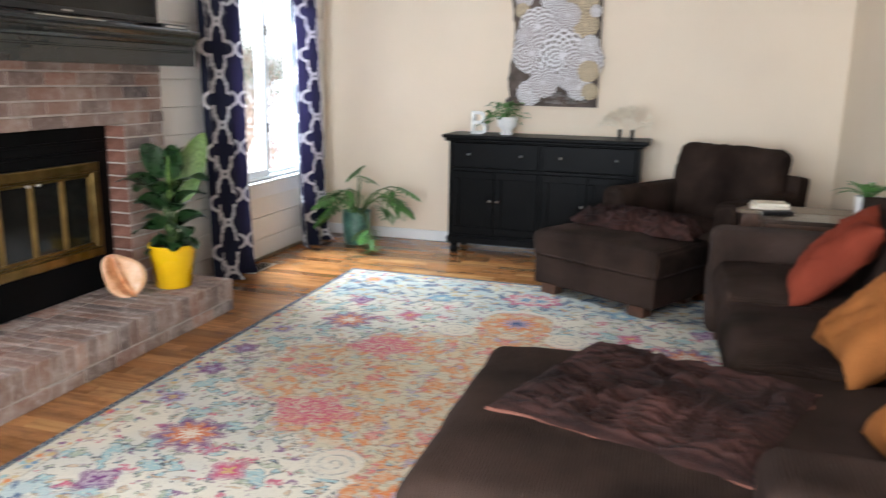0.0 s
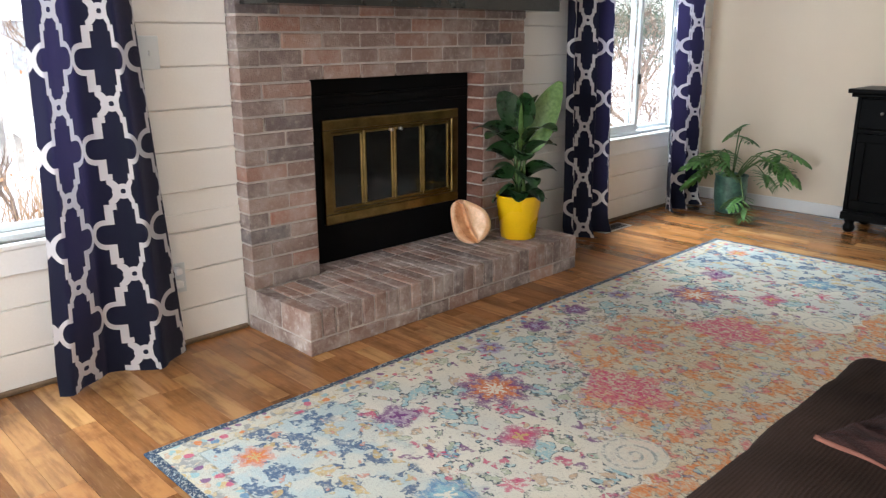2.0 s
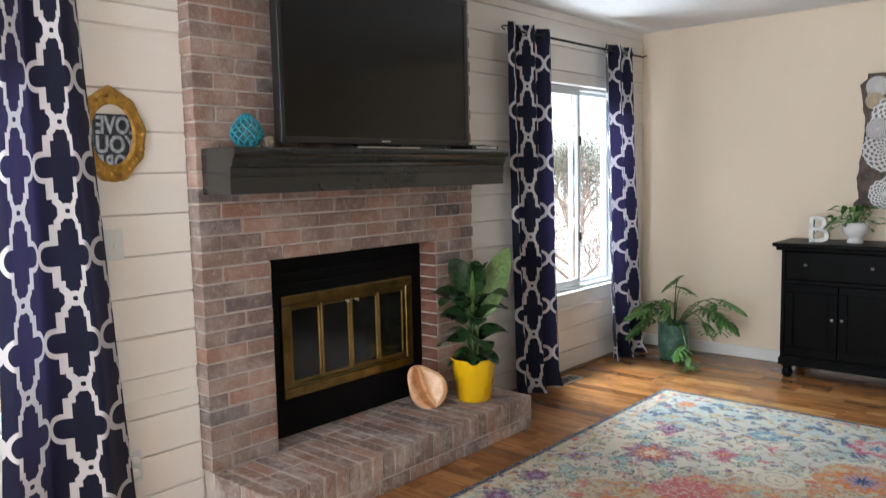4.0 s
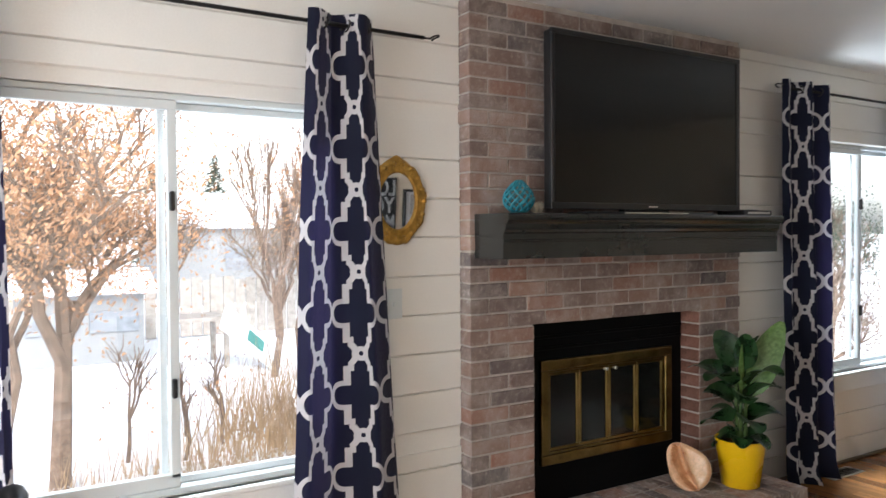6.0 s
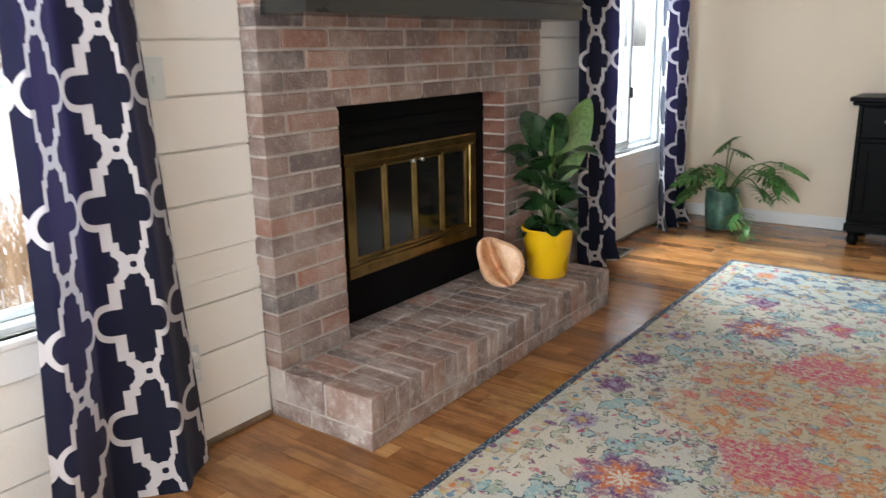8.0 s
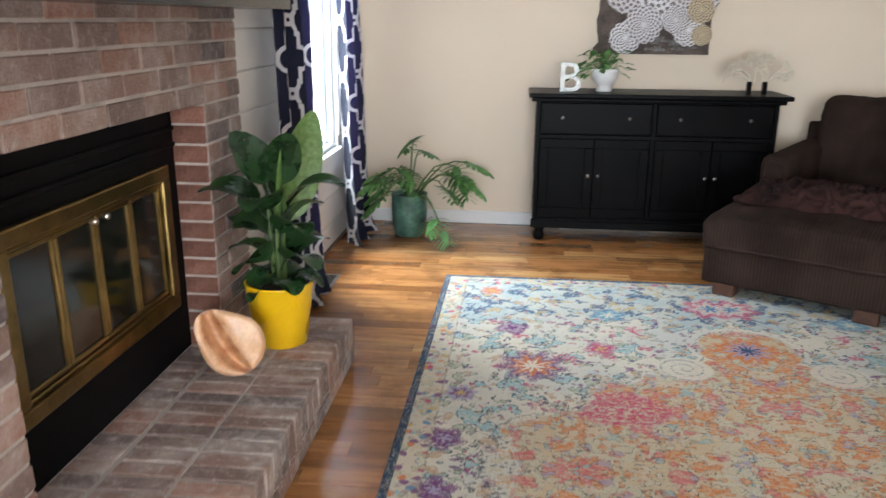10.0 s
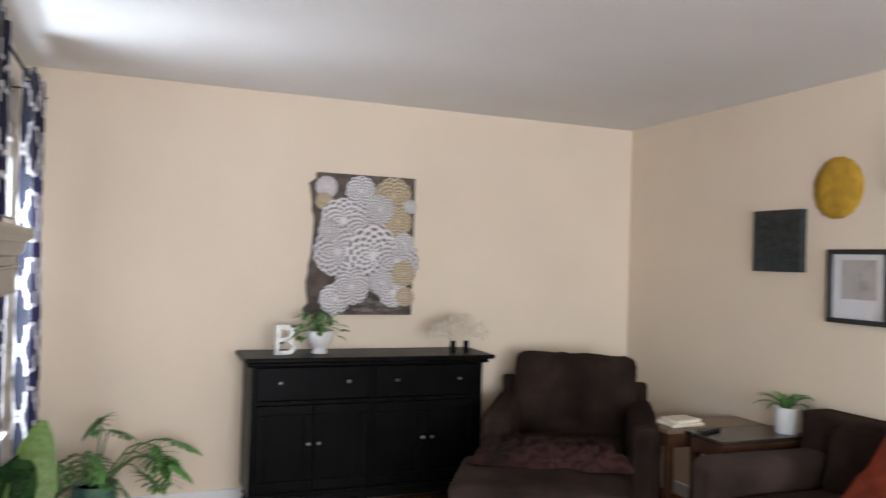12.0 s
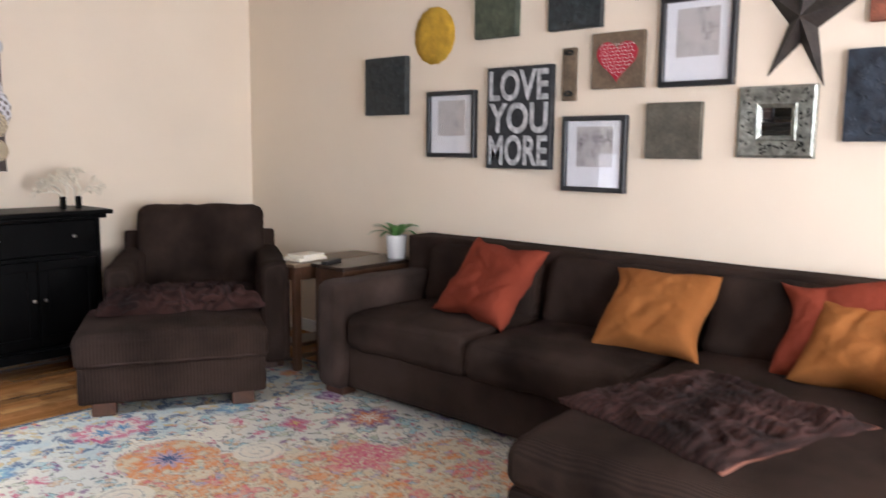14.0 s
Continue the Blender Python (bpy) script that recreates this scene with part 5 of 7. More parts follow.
bm.transform(Matrix.Translation((-1.14, 6.14, TZ + 0.0875)) @ Matrix.Rotation(radians(90), 4, "X"))
part("letter", bm, galvanized, lb)

co = thing("coral_ornament", (-0.03, 6.12, TZ), "pale branching coral on two small black stands", "ornament")
for xx in (-0.075, 0.015):
    part("stand", boxed(xx - 0.012, xx + 0.012, 6.10, 6.14, TZ, TZ + 0.075, bevel=0.004), black_wood, co, "small black stand")
rnd = random.Random(8)
bm = bmesh.new()


def branch(p, d, ln, r, depth):
    q = p + d * ln
    tube(bm, [p, (p + q) / 2 + Vector((rnd.uniform(-1, 1), 0, rnd.uniform(-1, 1))) * ln * 0.12, q], r, r * 0.8, 5)
    if depth:
        for _ in range(2 if depth > 3 else 3):
            nd = (d * 0.9 + Vector((rnd.uniform(-0.8, 0.8), rnd.uniform(-0.6, 0.6), rnd.uniform(-0.6, 0.6)))).normalized()
            branch(p + (q - p) * rnd.uniform(0.6, 1.0), nd, ln * rnd.uniform(0.66, 0.9), r * 0.82, depth - 1)


for xx, lean in ((-0.075, -1.1), (-0.075, -0.4), (-0.05, 0.1), (-0.01, -0.1), (0.015, 0.4), (0.015, 1.1)):
    branch(Vector((xx, 6.12, TZ + 0.07)), Vector((lean, 0, 1)).normalized(), 0.060, 0.0065, 5)
part("coral", bm, coral_white, co)

# doily panel on the north wall
pan = thing("doily_panel", (-0.635, 6.39, 1.15), "weathered wood panel covered with white and cream lace doilies", "wall art")
old_wood = mat("weathered_grey_wood", (0.11, 0.085, 0.07), 0.85, var=0.4, scale=14, bump=0.5, fine=60)
stone_strip = mat("grey_stone_strip", (0.20, 0.18, 0.17), 0.85, var=0.4, scale=25, bump=0.6)
bm = bmesh.new()
n = 26
cols = []
for i in range(n + 1):
    zz = 1.15 + 0.90 * i / n
    wav = 0.014 * math.sin(3.6 * i / n * 2.2) + 0.012 * noise.noise(Vector((i * 0.6, 0, 0))) + (0.02 if i < 2 else 0)
    if i > n - 2:
        wav = -0.02
    cols.append([bm.verts.new((xx, yy, zz)) for xx, yy in ((-0.965 + 0.008 - wav * 1.3, 6.372), (-0.278, 6.372), (-0.278, NY), (-0.965 + 0.008 - wav * 1.3, NY))])
for a, b in zip(cols, cols[1:]):
    for q in range(4):
        bm.faces.new((a[q], a[(q + 1) % 4], b[(q + 1) % 4], b[q]))
bm.faces.new(cols[0])
bm.faces.new(cols[-1])
part("board", bm, old_wood, pan)


def lace(name, color, lines):
    m = mat(name, color, 0.95, var=0.05, bump=0.3, fine=300)
    n_, l, b = nodes_of(m)
    k = Maths(m)
    tc = n_.new("ShaderNodeTexCoord")
    sep = n_.new("ShaderNodeSeparateXYZ")
    l.new(tc.outputs["UV"], sep.inputs[0])
    r = k.op("SQRT", k.op("ADD", k.op("MULTIPLY", sep.outputs[0], sep.outputs[0]), k.op("MULTIPLY", sep.outputs[1], sep.outputs[1])))
    a = k.op("ARCTAN2", sep.outputs[1], sep.outputs[0])
    s = k.op("MULTIPLY", k.op("SINE", k.op("MULTIPLY", a, lines)), k.op("SINE", k.op("MULTIPLY", r, 27.0)))
    hole = k.op("MULTIPLY", k.step(s, 0.05, 0.3), k.step(r, 0.12, 0.2))
    l.new(k.mix(k.op("MULTIPLY", hole, 0.9), color, (0.16, 0.13, 0.11)), b.inputs["Base Color"])
    return m


lace_mats = [lace("white_lace", (0.74, 0.73, 0.74), 11.0), lace("ecru_lace", (0.60, 0.49, 0.32), 9.0), lace("soft_white_lace", (0.68, 0.66, 0.67), 14.0)]
rnd = random.Random(21)
dl = [(-0.845, 1.96, 0.06, 0), (-0.855, 1.87, 0.05, 1), (-0.635, 1.945, 0.085, 0), (-0.43, 1.925, 0.105, 1), (-0.74, 1.75, 0.125, 0), (-0.60, 1.70, 0.13, 2), (-0.40, 1.76, 0.085, 1), (-0.77, 1.55, 0.135, 2), (-0.55, 1.53, 0.17, 0), (-0.40, 1.50, 0.13, 2), (-0.36, 1.62, 0.06, 0), (-0.78, 1.25, 0.085, 0), (-0.68, 1.33, 0.10, 2), (-0.42, 1.30, 0.085, 0), (-0.345, 1.27, 0.055, 1), (-0.36, 1.42, 0.07, 1), (-0.50, 1.36, 0.07, 2), (-0.83, 1.68, 0.06, 2), (-0.33, 1.86, 0.04, 0), (-0.52, 1.83, 0.08, 2)]
for i, (x, z, r, kind) in enumerate(dl):
    x, r = -0.61 + (x + 0.61) * 1.07 - 0.01, r * 1.14
    me = bpy.data.meshes.new("doily")
    n, yy = 48, 6.371 - 0.0022 * (i + 1)
    o = ORIGIN[pan.name].translation
    vs, fs, uv = [(x - o.x, yy - o.y - 0.003, z - o.z)], [], [(0, 0)]
    for ring, f in enumerate((0.5, 0.92, 1.0)):
        for q in range(n):
            a = 2 * math.pi * q / n
            rr = r * f * (1 + (0.05 * abs(math.sin(a * 8)) if ring > 0 else 0))
            vs.append((x + rr * math.cos(a) - o.x, yy - o.y - (0.002 if ring < 2 else -0.004) + 0.002 * noise.noise(Vector((x * 9, q * 0.4, ring))), z + rr * math.sin(a) - o.z))
            uv.append((f * math.cos(a), f * math.sin(a)))
    for q in range(n):
        fs.append((0, 1 + q, 1 + (q + 1) % n))
        for ring in (0, 1):
            b0 = 1 + ring * n
            fs.append((b0 + q, b0 + n + q, b0 + n + (q + 1) % n, b0 + (q + 1) % n))
    me.from_pydata(vs, [], fs)
    lay = me.uv_layers.new(name="lace")
    for lp in me.loops:
        lay.data[lp.index].uv = uv[lp.vertex_index]
    me.polygons.foreach_set("use_smooth", [True] * len(me.polygons))
    me.materials.append(lace_mats[kind])
    d = new("doily", me)
    d.parent = pan
for i in range(22):
    x = -0.66 + 0.36 * rnd.random()
    z = 1.165 + 0.10 * rnd.random()
    w = rnd.uniform(0.03, 0.06)
    part("stone_chip", boxed(x - w / 2, min(x + w / 2, -0.292), 6.366 - 0.006 * rnd.random(), 6.374, z, z + 0.018, bevel=0.003), stone_strip, pan)

# ---- chair with ottoman ----
CT = -30.0


def spin(x, y, deg, at):
    a = radians(deg)
    return Vector((at[0] + x * math.cos(a) - y * math.sin(a), at[1] + x * math.sin(a) + y * math.cos(a), 0))


# local frame: x along the front, y towards the back
front = Vector((-0.12, 4.85))
oc = spin(0, 0.31, CT, front)
ot = thing("ottoman", (oc.x, oc.y, 0.0125), "dark brown ribbed ottoman with a thick top cushion on block feet", "ottoman", turn=CT)
ow, od = 0.91, 0.60
bm = cushion(bmesh.new(), (0, 0, 0.155), (ow - 0.03, od - 0.03, 0.19), 14, n=12, wrinkle=0.003, seed=2)
part("base", bm, cord_wide, ot, smooth=True, local=True)
bm = cushion(bmesh.new(), (0, 0, 0.315), (ow, od, 0.16), 6, bulge=0.035, n=18, wrinkle=0.007, seed=1)
part("cushion", bm, cord_wide, ot, smooth=True, local=True)
bm = bmesh.new()
for zz in (0.258,):
    pts = []
    for i in range(65):
        a = 2 * math.pi * i / 64
        c, s = math.cos(a), math.sin(a)
        k = (abs(c) ** 12 + abs(s) ** 12) ** (-1 / 12)
        pts.append((c * k * ow * 0.497, s * k * od * 0.497, zz))
    tube(bm, pts, 0.006, n=6)
part("piping", bm, plush, ot, smooth=True, local=True)
for sx in (-1, 1):
    for sy in (-1, 1):
        part("foot", boxed(sx * 0.325 - 0.055, sx * 0.325 + 0.055, sy * 0.235 - 0.045, sy * 0.235 + 0.045, 0.0, 0.07, bevel=0.006), foot_wood, ot, local=True)

CT2 = -33.0
cc = Vector((0.54, 5.67, 0.0))
ch = thing("armchair", (cc.x, cc.y, 0.0), "dark brown ribbed armchair with a loose back cushion, facing its ottoman", "armchair", turn=CT2)
part("base", cushion(bmesh.new(), (0, 0, 0.17), (1.0, 0.80, 0.22), 14, n=10, wrinkle=0.003), cord_wide, ch, smooth=True, local=True)
part("seat_cushion", cushion(bmesh.new(), (0, -0.07, 0.345), (0.66, 0.64, 0.17), 6, bulge=0.03, wrinkle=0.006, seed=4), cord_wide, ch, smooth=True, local=True)
for sx in (-1, 1):
    bm = cushion(bmesh.new(), (sx * 0.415, -0.05, 0.36), (0.17, 0.84, 0.60), 4.2, n=14, wrinkle=0.006, seed=5 + sx)
    part("arm", bm, cord_y, ch, smooth=True, local=True)
tilt = Matrix.Translation((0, 0.26, 0.42)) @ Matrix.Rotation(radians(-9), 4, "X")
part("back", cushion(bmesh.new(), (0, 0.10, 0.06), (0.94, 0.15, 0.60), 10, n=12, wrinkle=0.004, m=tilt), cord_wide, ch, smooth=True, local=True)
part("back_cushion", cushion(bmesh.new(), (0, -0.02, 0.225), (0.78, 0.20, 0.58), 3.6, n=22, wrinkle=0.018, seed=9, m=tilt), cord_wide, ch, smooth=True, local=True)
for sx in (-1, 1):
    for sy in (-1, 1):
        part("foot", boxed(sx * 0.38 - 0.05, sx * 0.38 + 0.05, sy * 0.32 - 0.045, sy * 0.32 + 0.045, 0.0, 0.07, bevel=0.006), foot_wood, ch, local=True)


def throw(name, at, turn, w, d, label, seed, heap, hem, base_z, drape=0.0):
    """A folded furry throw lying on a cushion; heap gives the height of its folds."""
    th = thing(name, at, label, "blanket", turn=turn)
    bm = bmesh.new()
    nx, ny = 120, 150
    grid = []
    for i in range(nx + 1):
        rowv = []
        for j in range(ny + 1):
            u, v = 2 * i / nx - 1, 2 * j / ny - 1
            loose = 0.06 if heap < 0.03 else 0.34
            x = u * w / 2 * (1 + loose * noise.noise(Vector((v * 2, seed, 0))))
            y = v * d / 2 * (1 + 1.4 * loose * noise.noise(Vector((u * 2.4, seed + 3, 1))))
            edge = (1 - abs(u) ** 10) * (1 - abs(v) ** 10)
            q = Vector((x * 7 + seed, y * 7, seed))
            wx, wy = noise.noise(q), noise.noise(q + Vector((9, 4, 2)))
            if heap < 0.03:
                f = 1 - min(1, 2.6 * abs(noise.noise(Vector((x * 3 + 0.9 * wx, y * 7 + 0.9 * wy, seed)))))
                g = abs(math.sin(math.pi * (y / 0.036 + 0.25 * x + 1.3 * wx))) * (0.7 + 0.3 * math.sin(x / 0.014 + 5 * wy))
                z = 0.012 + edge * (0.010 + heap * 1.5 * f + 0.020 * g)
            else:
                f = 1 - min(1, 2.4 * abs(noise.noise(Vector((x * 6 + seed + 1.2 * wx, y * 10 + 1.4 * wy, seed)))))
                g = 1 - min(1, 2.4 * abs(noise.noise(Vector((x * 17 + seed + wx, y * 21 + wy, seed + 4)))))
                z = 0.010 + edge * (0.012 + heap * (0.2 + 1.3 * f + 0.6 * g))
            z += 0.003 * noise.noise(Vector((x * 90, y * 90, seed)))
            rowv.append(bm.verts.new((x, y, max(0.004, z))))
        grid.append(rowv)
    for i in range(nx):
        for j in range(ny):
            bm.faces.new((grid[i][j], grid[i + 1][j], grid[i + 1][j + 1], grid[i][j + 1]))
    rim = [grid[i][0] for i in range(nx + 1)] + [grid[nx][j] for j in range(1, ny + 1)] + [grid[i][ny] for i in range(nx - 1, -1, -1)] + [grid[0][j] for j in range(ny - 1, 0, -1)]
    edgepts = [v.co.copy() for v in rim]
    low = [bm.verts.new((v.co.x * 0.985, v.co.y * 0.985, -0.004)) for v in rim]
    for i in range(len(rim)):
        j = (i + 1) % len(rim)
        bm.faces.new((rim[i], low[i], low[j], rim[j]))
    if heap > 0.03:
        rr = random.Random(seed)
        for q in range(14):
            x0, y0, an = rr.uniform(-0.36, 0.30) * w, rr.uniform(-0.38, 0.38) * d, rr.gauss(0.15, 0.45)
            ln, bow, z0, rad = rr.uniform(0.14, 0.34), rr.uniform(-0.07, 0.07), rr.uniform(0.030, 0.065), rr.uniform(0.016, 0.030)
            pts = []
            for e in range(13):
                c = e / 12 - 0.5
                side = bow * (1 - 4 * c * c) + 0.02 * math.sin(9 * c + q)
                pts.append((x0 + ln * c * math.cos(an) - side * math.sin(an), y0 + ln * c * math.sin(an) + side * math.cos(an), z0 * (1 - 2.4 * c * c) + 0.008 * math.sin(14 * c + q)))
            tube(bm, pts, rad, rad * 0.75, 12)
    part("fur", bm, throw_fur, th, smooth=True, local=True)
    if hem:
        bm = bmesh.new()
        tube(bm, [(p.x, p.y, max(0.006, p.z - 0.008)) for p in edgepts[:nx + ny + 1:2]], 0.008, n=6)
        part("hem", bm, throw_hem, th, "pinkish brown satin hem", smooth=True, local=True)
    return th


tp = spin(0.03, 0.47, CT, front)
throw("blanket", (tp.x, tp.y, 0.448), CT + 2, 0.76, 0.32, "crumpled plum-brown furry throw across the chair and ottoman", 3, 0.05, False, 0.42)

# ---- corner sofa ----
sf = thing("corner_sofa", (0.9, 3.1, 0.0125), "dark brown corduroy corner sofa with a deep chaise end", "sofa")
SX0, SX1, SYN, SYS = 0.60, 1.425, 4.60, 1.53
CH0, CHE = -0.215, 2.80
ARM = 0.20
part("back", cushion(bmesh.new(), (1.335, (SYN + SYS) / 2, 0.42), (0.18, SYN - SYS - 0.02, 0.78), 12, n=16, wrinkle=0.003), cord_y, sf, smooth=True)
part("base", cushion(bmesh.new(), (1.0, (SYN + CHE) / 2, 0.175), (0.78, SYN - CHE, 0.23), 16, n=10, wrinkle=0.002), cord_y, sf, smooth=True)
part("chaise_base", cushion(bmesh.new(), ((CH0 + 1.4) / 2 + 0.01, (SYS + CHE) / 2, 0.17), (1.4 - CH0, CHE - SYS, 0.24), 12, n=12, wrinkle=0.003), cord_x, sf, smooth=True)
bm = cushion(bmesh.new(), (0.975, SYN - ARM / 2, 0.335), (0.87, ARM, 0.57), 4.5, n=16, wrinkle=0.005, seed=2)
part("arm", bm, plush, sf, smooth=True)
bm = cushion(bmesh.new(), (0.97, SYS + 0.235, 0.34), (0.87, 0.25, 0.59), 6.5, n=16, wrinkle=0.005, seed=3)
part("arm", bm, cord_x, sf, smooth=True)
mid = (SYN - ARM + CHE) / 2
part("seat_cushion", cushion(bmesh.new(), (0.905, (SYN - ARM + mid) / 2, 0.37), (0.69, SYN - ARM - mid - 0.004, 0.18), 4.5, bulge=0.028, n=28, wrinkle=0.014, seed=6), cord_y, sf, smooth=True)
part("seat_cushion", cushion(bmesh.new(), (0.90, (mid + CHE) / 2, 0.37), (0.70, mid - CHE - 0.004, 0.18), 4.5, bulge=0.028, n=28, wrinkle=0.012, seed=7), cord_y, sf, smooth=True)
part("chaise_cushion", cushion(bmesh.new(), ((CH0 + 1.25) / 2 - 0.01, (SYS + 0.215 + CHE) / 2, 0.37), (1.25 - CH0 + 0.02, CHE - SYS - 0.215, 0.17), 3.4, bulge=0.03, n=28, wrinkle=0.007, seed=8), cord_x, sf, smooth=True)
for yc, w, sd in (((SYN - ARM + mid) / 2 - 0.0, 0.74, 1), ((mid + CHE) / 2, 0.74, 2), ((CHE + SYS + 0.22) / 2, 0.98, 3)):
    mm = Matrix.Translation((1.19, yc, 0.45)) @ Matrix.Rotation(radians(12), 4, "Y")
    part("back_cushion", cushion(bmesh.new(), (0, 0, 0.155), (0.17, w, 0.36), 3.2, n=22, wrinkle=0.012, seed=10 + sd, m=mm), cord_y, sf, smooth=True)
for x, y in ((0.65, SYN - 0.09), (CH0 + 0.1, CHE - 0.1), (CH0 + 0.1, SYS + 0.1), (0.66, SYS + 0.1)):
    part("foot", boxed(x - 0.05, x + 0.05, y - 0.07, y + 0.07, 0.0125, 0.075, bevel=0.006), foot_wood, sf)


def pillow(material, label, at, yaw, lean, roll, w, h, t, seed):
    p = thing("scatter_pillow", at, label, "pillow", group="scatter pillows")
    bm = pillow_mesh(w, h, t, seed)
    bm.transform(Matrix.Rotation(radians(yaw), 4, "Z") @ Matrix.Rotation(radians(lean), 4, "X") @ Matrix.Rotation(radians(roll), 4, "Y"))
    low = min(v.co.z for v in bm.verts)
    bm.transform(Matrix.Translation((0, 0, -low)))
    part("cover", bm, material, p, smooth=True, local=True)
    return p


pillow(rust_cloth, "wrinkled rust red pillow leaning on the sofa back", (1.00, 3.80, 0.455), 84, 40, -4, 0.52, 0.47, 0.17, 1)
pillow(ochre_cloth, "soft ochre pillow leaning on the sofa back", (1.0, 2.90, 0.455), 90, 44, 4, 0.48, 0.44, 0.17, 2)
pillow(rust_cloth, "rust red pillow half behind an ochre pillow", (1.08, 2.20, 0.46), 92, 36, 8, 0.46, 0.42, 0.16, 3)
pillow(ochre_cloth, "soft ochre pillow in front of a rust pillow on the chaise", (0.98, 2.09, 0.46), 98, 48, -10, 0.43, 0.39, 0.17, 4)
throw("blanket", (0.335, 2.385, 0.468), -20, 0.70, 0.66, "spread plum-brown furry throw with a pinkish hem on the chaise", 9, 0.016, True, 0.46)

# ---- end tables ----
TT = 0.645


def end_table(x0, x1, y0, y1, top_mat, label):
    t = thing("end_table", ((x0 + x1) / 2, (y0 + y1) / 2, 0.0), label, "side table", group="end tables")
    part("tabletop", boxed(x0, x1, y0, y1, TT - 0.022, TT, bevel=0.005, seg=2), top_mat, t)
    e = 0.022
    part("apron", boxed(x0 + e, x1 - e, y0 + e, y1 - e, TT - 0.10, TT - 0.022), table_wood, t)
    for x in (x0 + e, x1 - e - 0.036):
        for y in (y0 + e, y1 - e - 0.036):
            part("leg", boxed(x - 0.003, x + 0.039, y - 0.003, y + 0.039, 0.0, TT - 0.022, bevel=0.003), table_wood, t)
    part("shelf", boxed(x0 + e + 0.01, x1 - e - 0.01, y0 + e + 0.01, y1 - e - 0.01, 0.15, 0.17, bevel=0.003), table_wood, t)
    return t


end_table(0.70, 1.38, 4.955, 5.20, tile_top, "narrow brown wooden side table with books on top")
end_table(0.80, 1.40, 4.655, 4.94, tray_top, "dark-topped brown wooden side table beside the sofa arm")
bk = thing("book", (0.86, 5.09, TT), "two thin pale books stacked on a side table", "book")
part("lower_book", boxed(0.77, 0.98, 5.00, 5.15, TT, TT + 0.018, bevel=0.002), paper, bk)
bm = boxed(0.79, 0.97, 5.01, 5.14, TT + 0.018, TT + 0.036, bevel=0.002)
bm.transform(Matrix.Translation((0.88, 5.075, 0)) @ Matrix.Rotation(radians(8), 4, "Z") @ Matrix.Translation((-0.88, -5.075, 0)))
part("upper_book", bm, paper, bk)
rc = thing("remote_control", (0.87, 4.87, TT), "small black remote control on a side table", "remote control")
bm = boxed(-0.085, 0.085, -0.022, 0.022, 0, 0.018, bevel=0.005, seg=2)
bm.transform(Matrix.Translation((0.90, 4.87, TT)) @ Matrix.Rotation(radians(20), 4, "Z"))
part("case", bm, black_plastic, rc)
sp = Vector((1.315, 4.75, TT))
sg = thing("small_plant", sp, "small spiky green plant in a white pot on a side table", "plant")
part("pot", lathe(bmesh.new(), [(0.052, 0), (0.056, 0.004), (0.066, 0.135), (0.066, 0.14), (0.060, 0.14), (0.058, 0.12)], sp, 36), white_glaze, sg, "smooth white pot", smooth=True)
part("soil", lathe(bmesh.new(), [(0.001, 0), (0.059, 0)], sp + Vector((0, 0, 0.125)), 20), soil, sg)
rnd = random.Random(17)
for i in range(16):
    a = i * 2.4
    bm = bmesh.new()
    leaf(bm, sp + Vector((0.01 * math.cos(a), 0.01 * math.sin(a), 0.12)), (math.cos(a), math.sin(a), 1.3 + 1.2 * rnd.random()), 0.16 + 0.05 * rnd.random(), 0.036, droop=1.6, n=7)
    part("leaf", bm, leaf_mid, sg, smooth=True)

# ---- gallery on the east wall ----
canvas_dark = mat("blackened_canvas", (0.012, 0.017, 0.018), 0.5, var=0.6, scale=25, bump=0.6, fine=45, tint=(0.03, 0.04, 0.042))
canvas_blue = mat("dark_blue_canvas", (0.012, 0.018, 0.028), 0.5, var=0.6, scale=18, bump=0.6, fine=40, tint=(0.03, 0.042, 0.06))
canvas_green = mat("mossy_canvas", (0.05, 0.065, 0.04), 0.7, var=0.35, scale=16, bump=0.4, fine=60, tint=(0.09, 0.105, 0.065))
canvas_brown = mat("brown_slat_wood", (0.075, 0.048, 0.033), 0.7, var=0.35, scale=12, bump=0.3, fine=70)
canvas_olive = mat("olive_grey_canvas", (0.085, 0.075, 0.055), 0.75, var=0.35, scale=10, bump=0.3, fine=60, tint=(0.13, 0.115, 0.085))
gold_felt = mat("mustard_felt", (0.50, 0.29, 0.025), 0.95, var=0.2, scale=20, bump=0.5, fine=120)
frame_black = mat("black_picture_frame", (0.014, 0.014, 0.015), 0.4, var=0.2, bump=0.03)
mat_board = mat("white_mat_board", (0.74, 0.74, 0.75), 0.8, var=0.02, bump=0.05)
letters_grey = mat("distressed_grey_letters", (0.46, 0.46, 0.46), 0.8, var=0.4, scale=24, bump=0.1, fine=50)
sign_black = mat("distressed_black_sign", (0.020, 0.021, 0.023), 0.7, var=0.5, scale=20, bump=0.1, fine=50)
barn_wood = mat("tan_plank_wood", (0.15, 0.105, 0.065), 0.85, var=0.3, scale=12, bump=0.35, fine=60)
red_string = mat("red_string", (0.40, 0.012, 0.03), 0.8, var=0.2, bump=0.2)
white_string = mat("pale_string", (0.72, 0.55, 0.52), 0.8, var=0.1, bump=0.2)
star_metal = mat("dark_rusted_metal", (0.035, 0.028, 0.024), 0.55, metal=0.4, var=0.4, scale=16, bump=0.2)
pewter = mat("embossed_pewter", (0.30, 0.31, 0.27), 0.35, metal=0.8, var=0.4, scale=30, bump=0.5, fine=50)
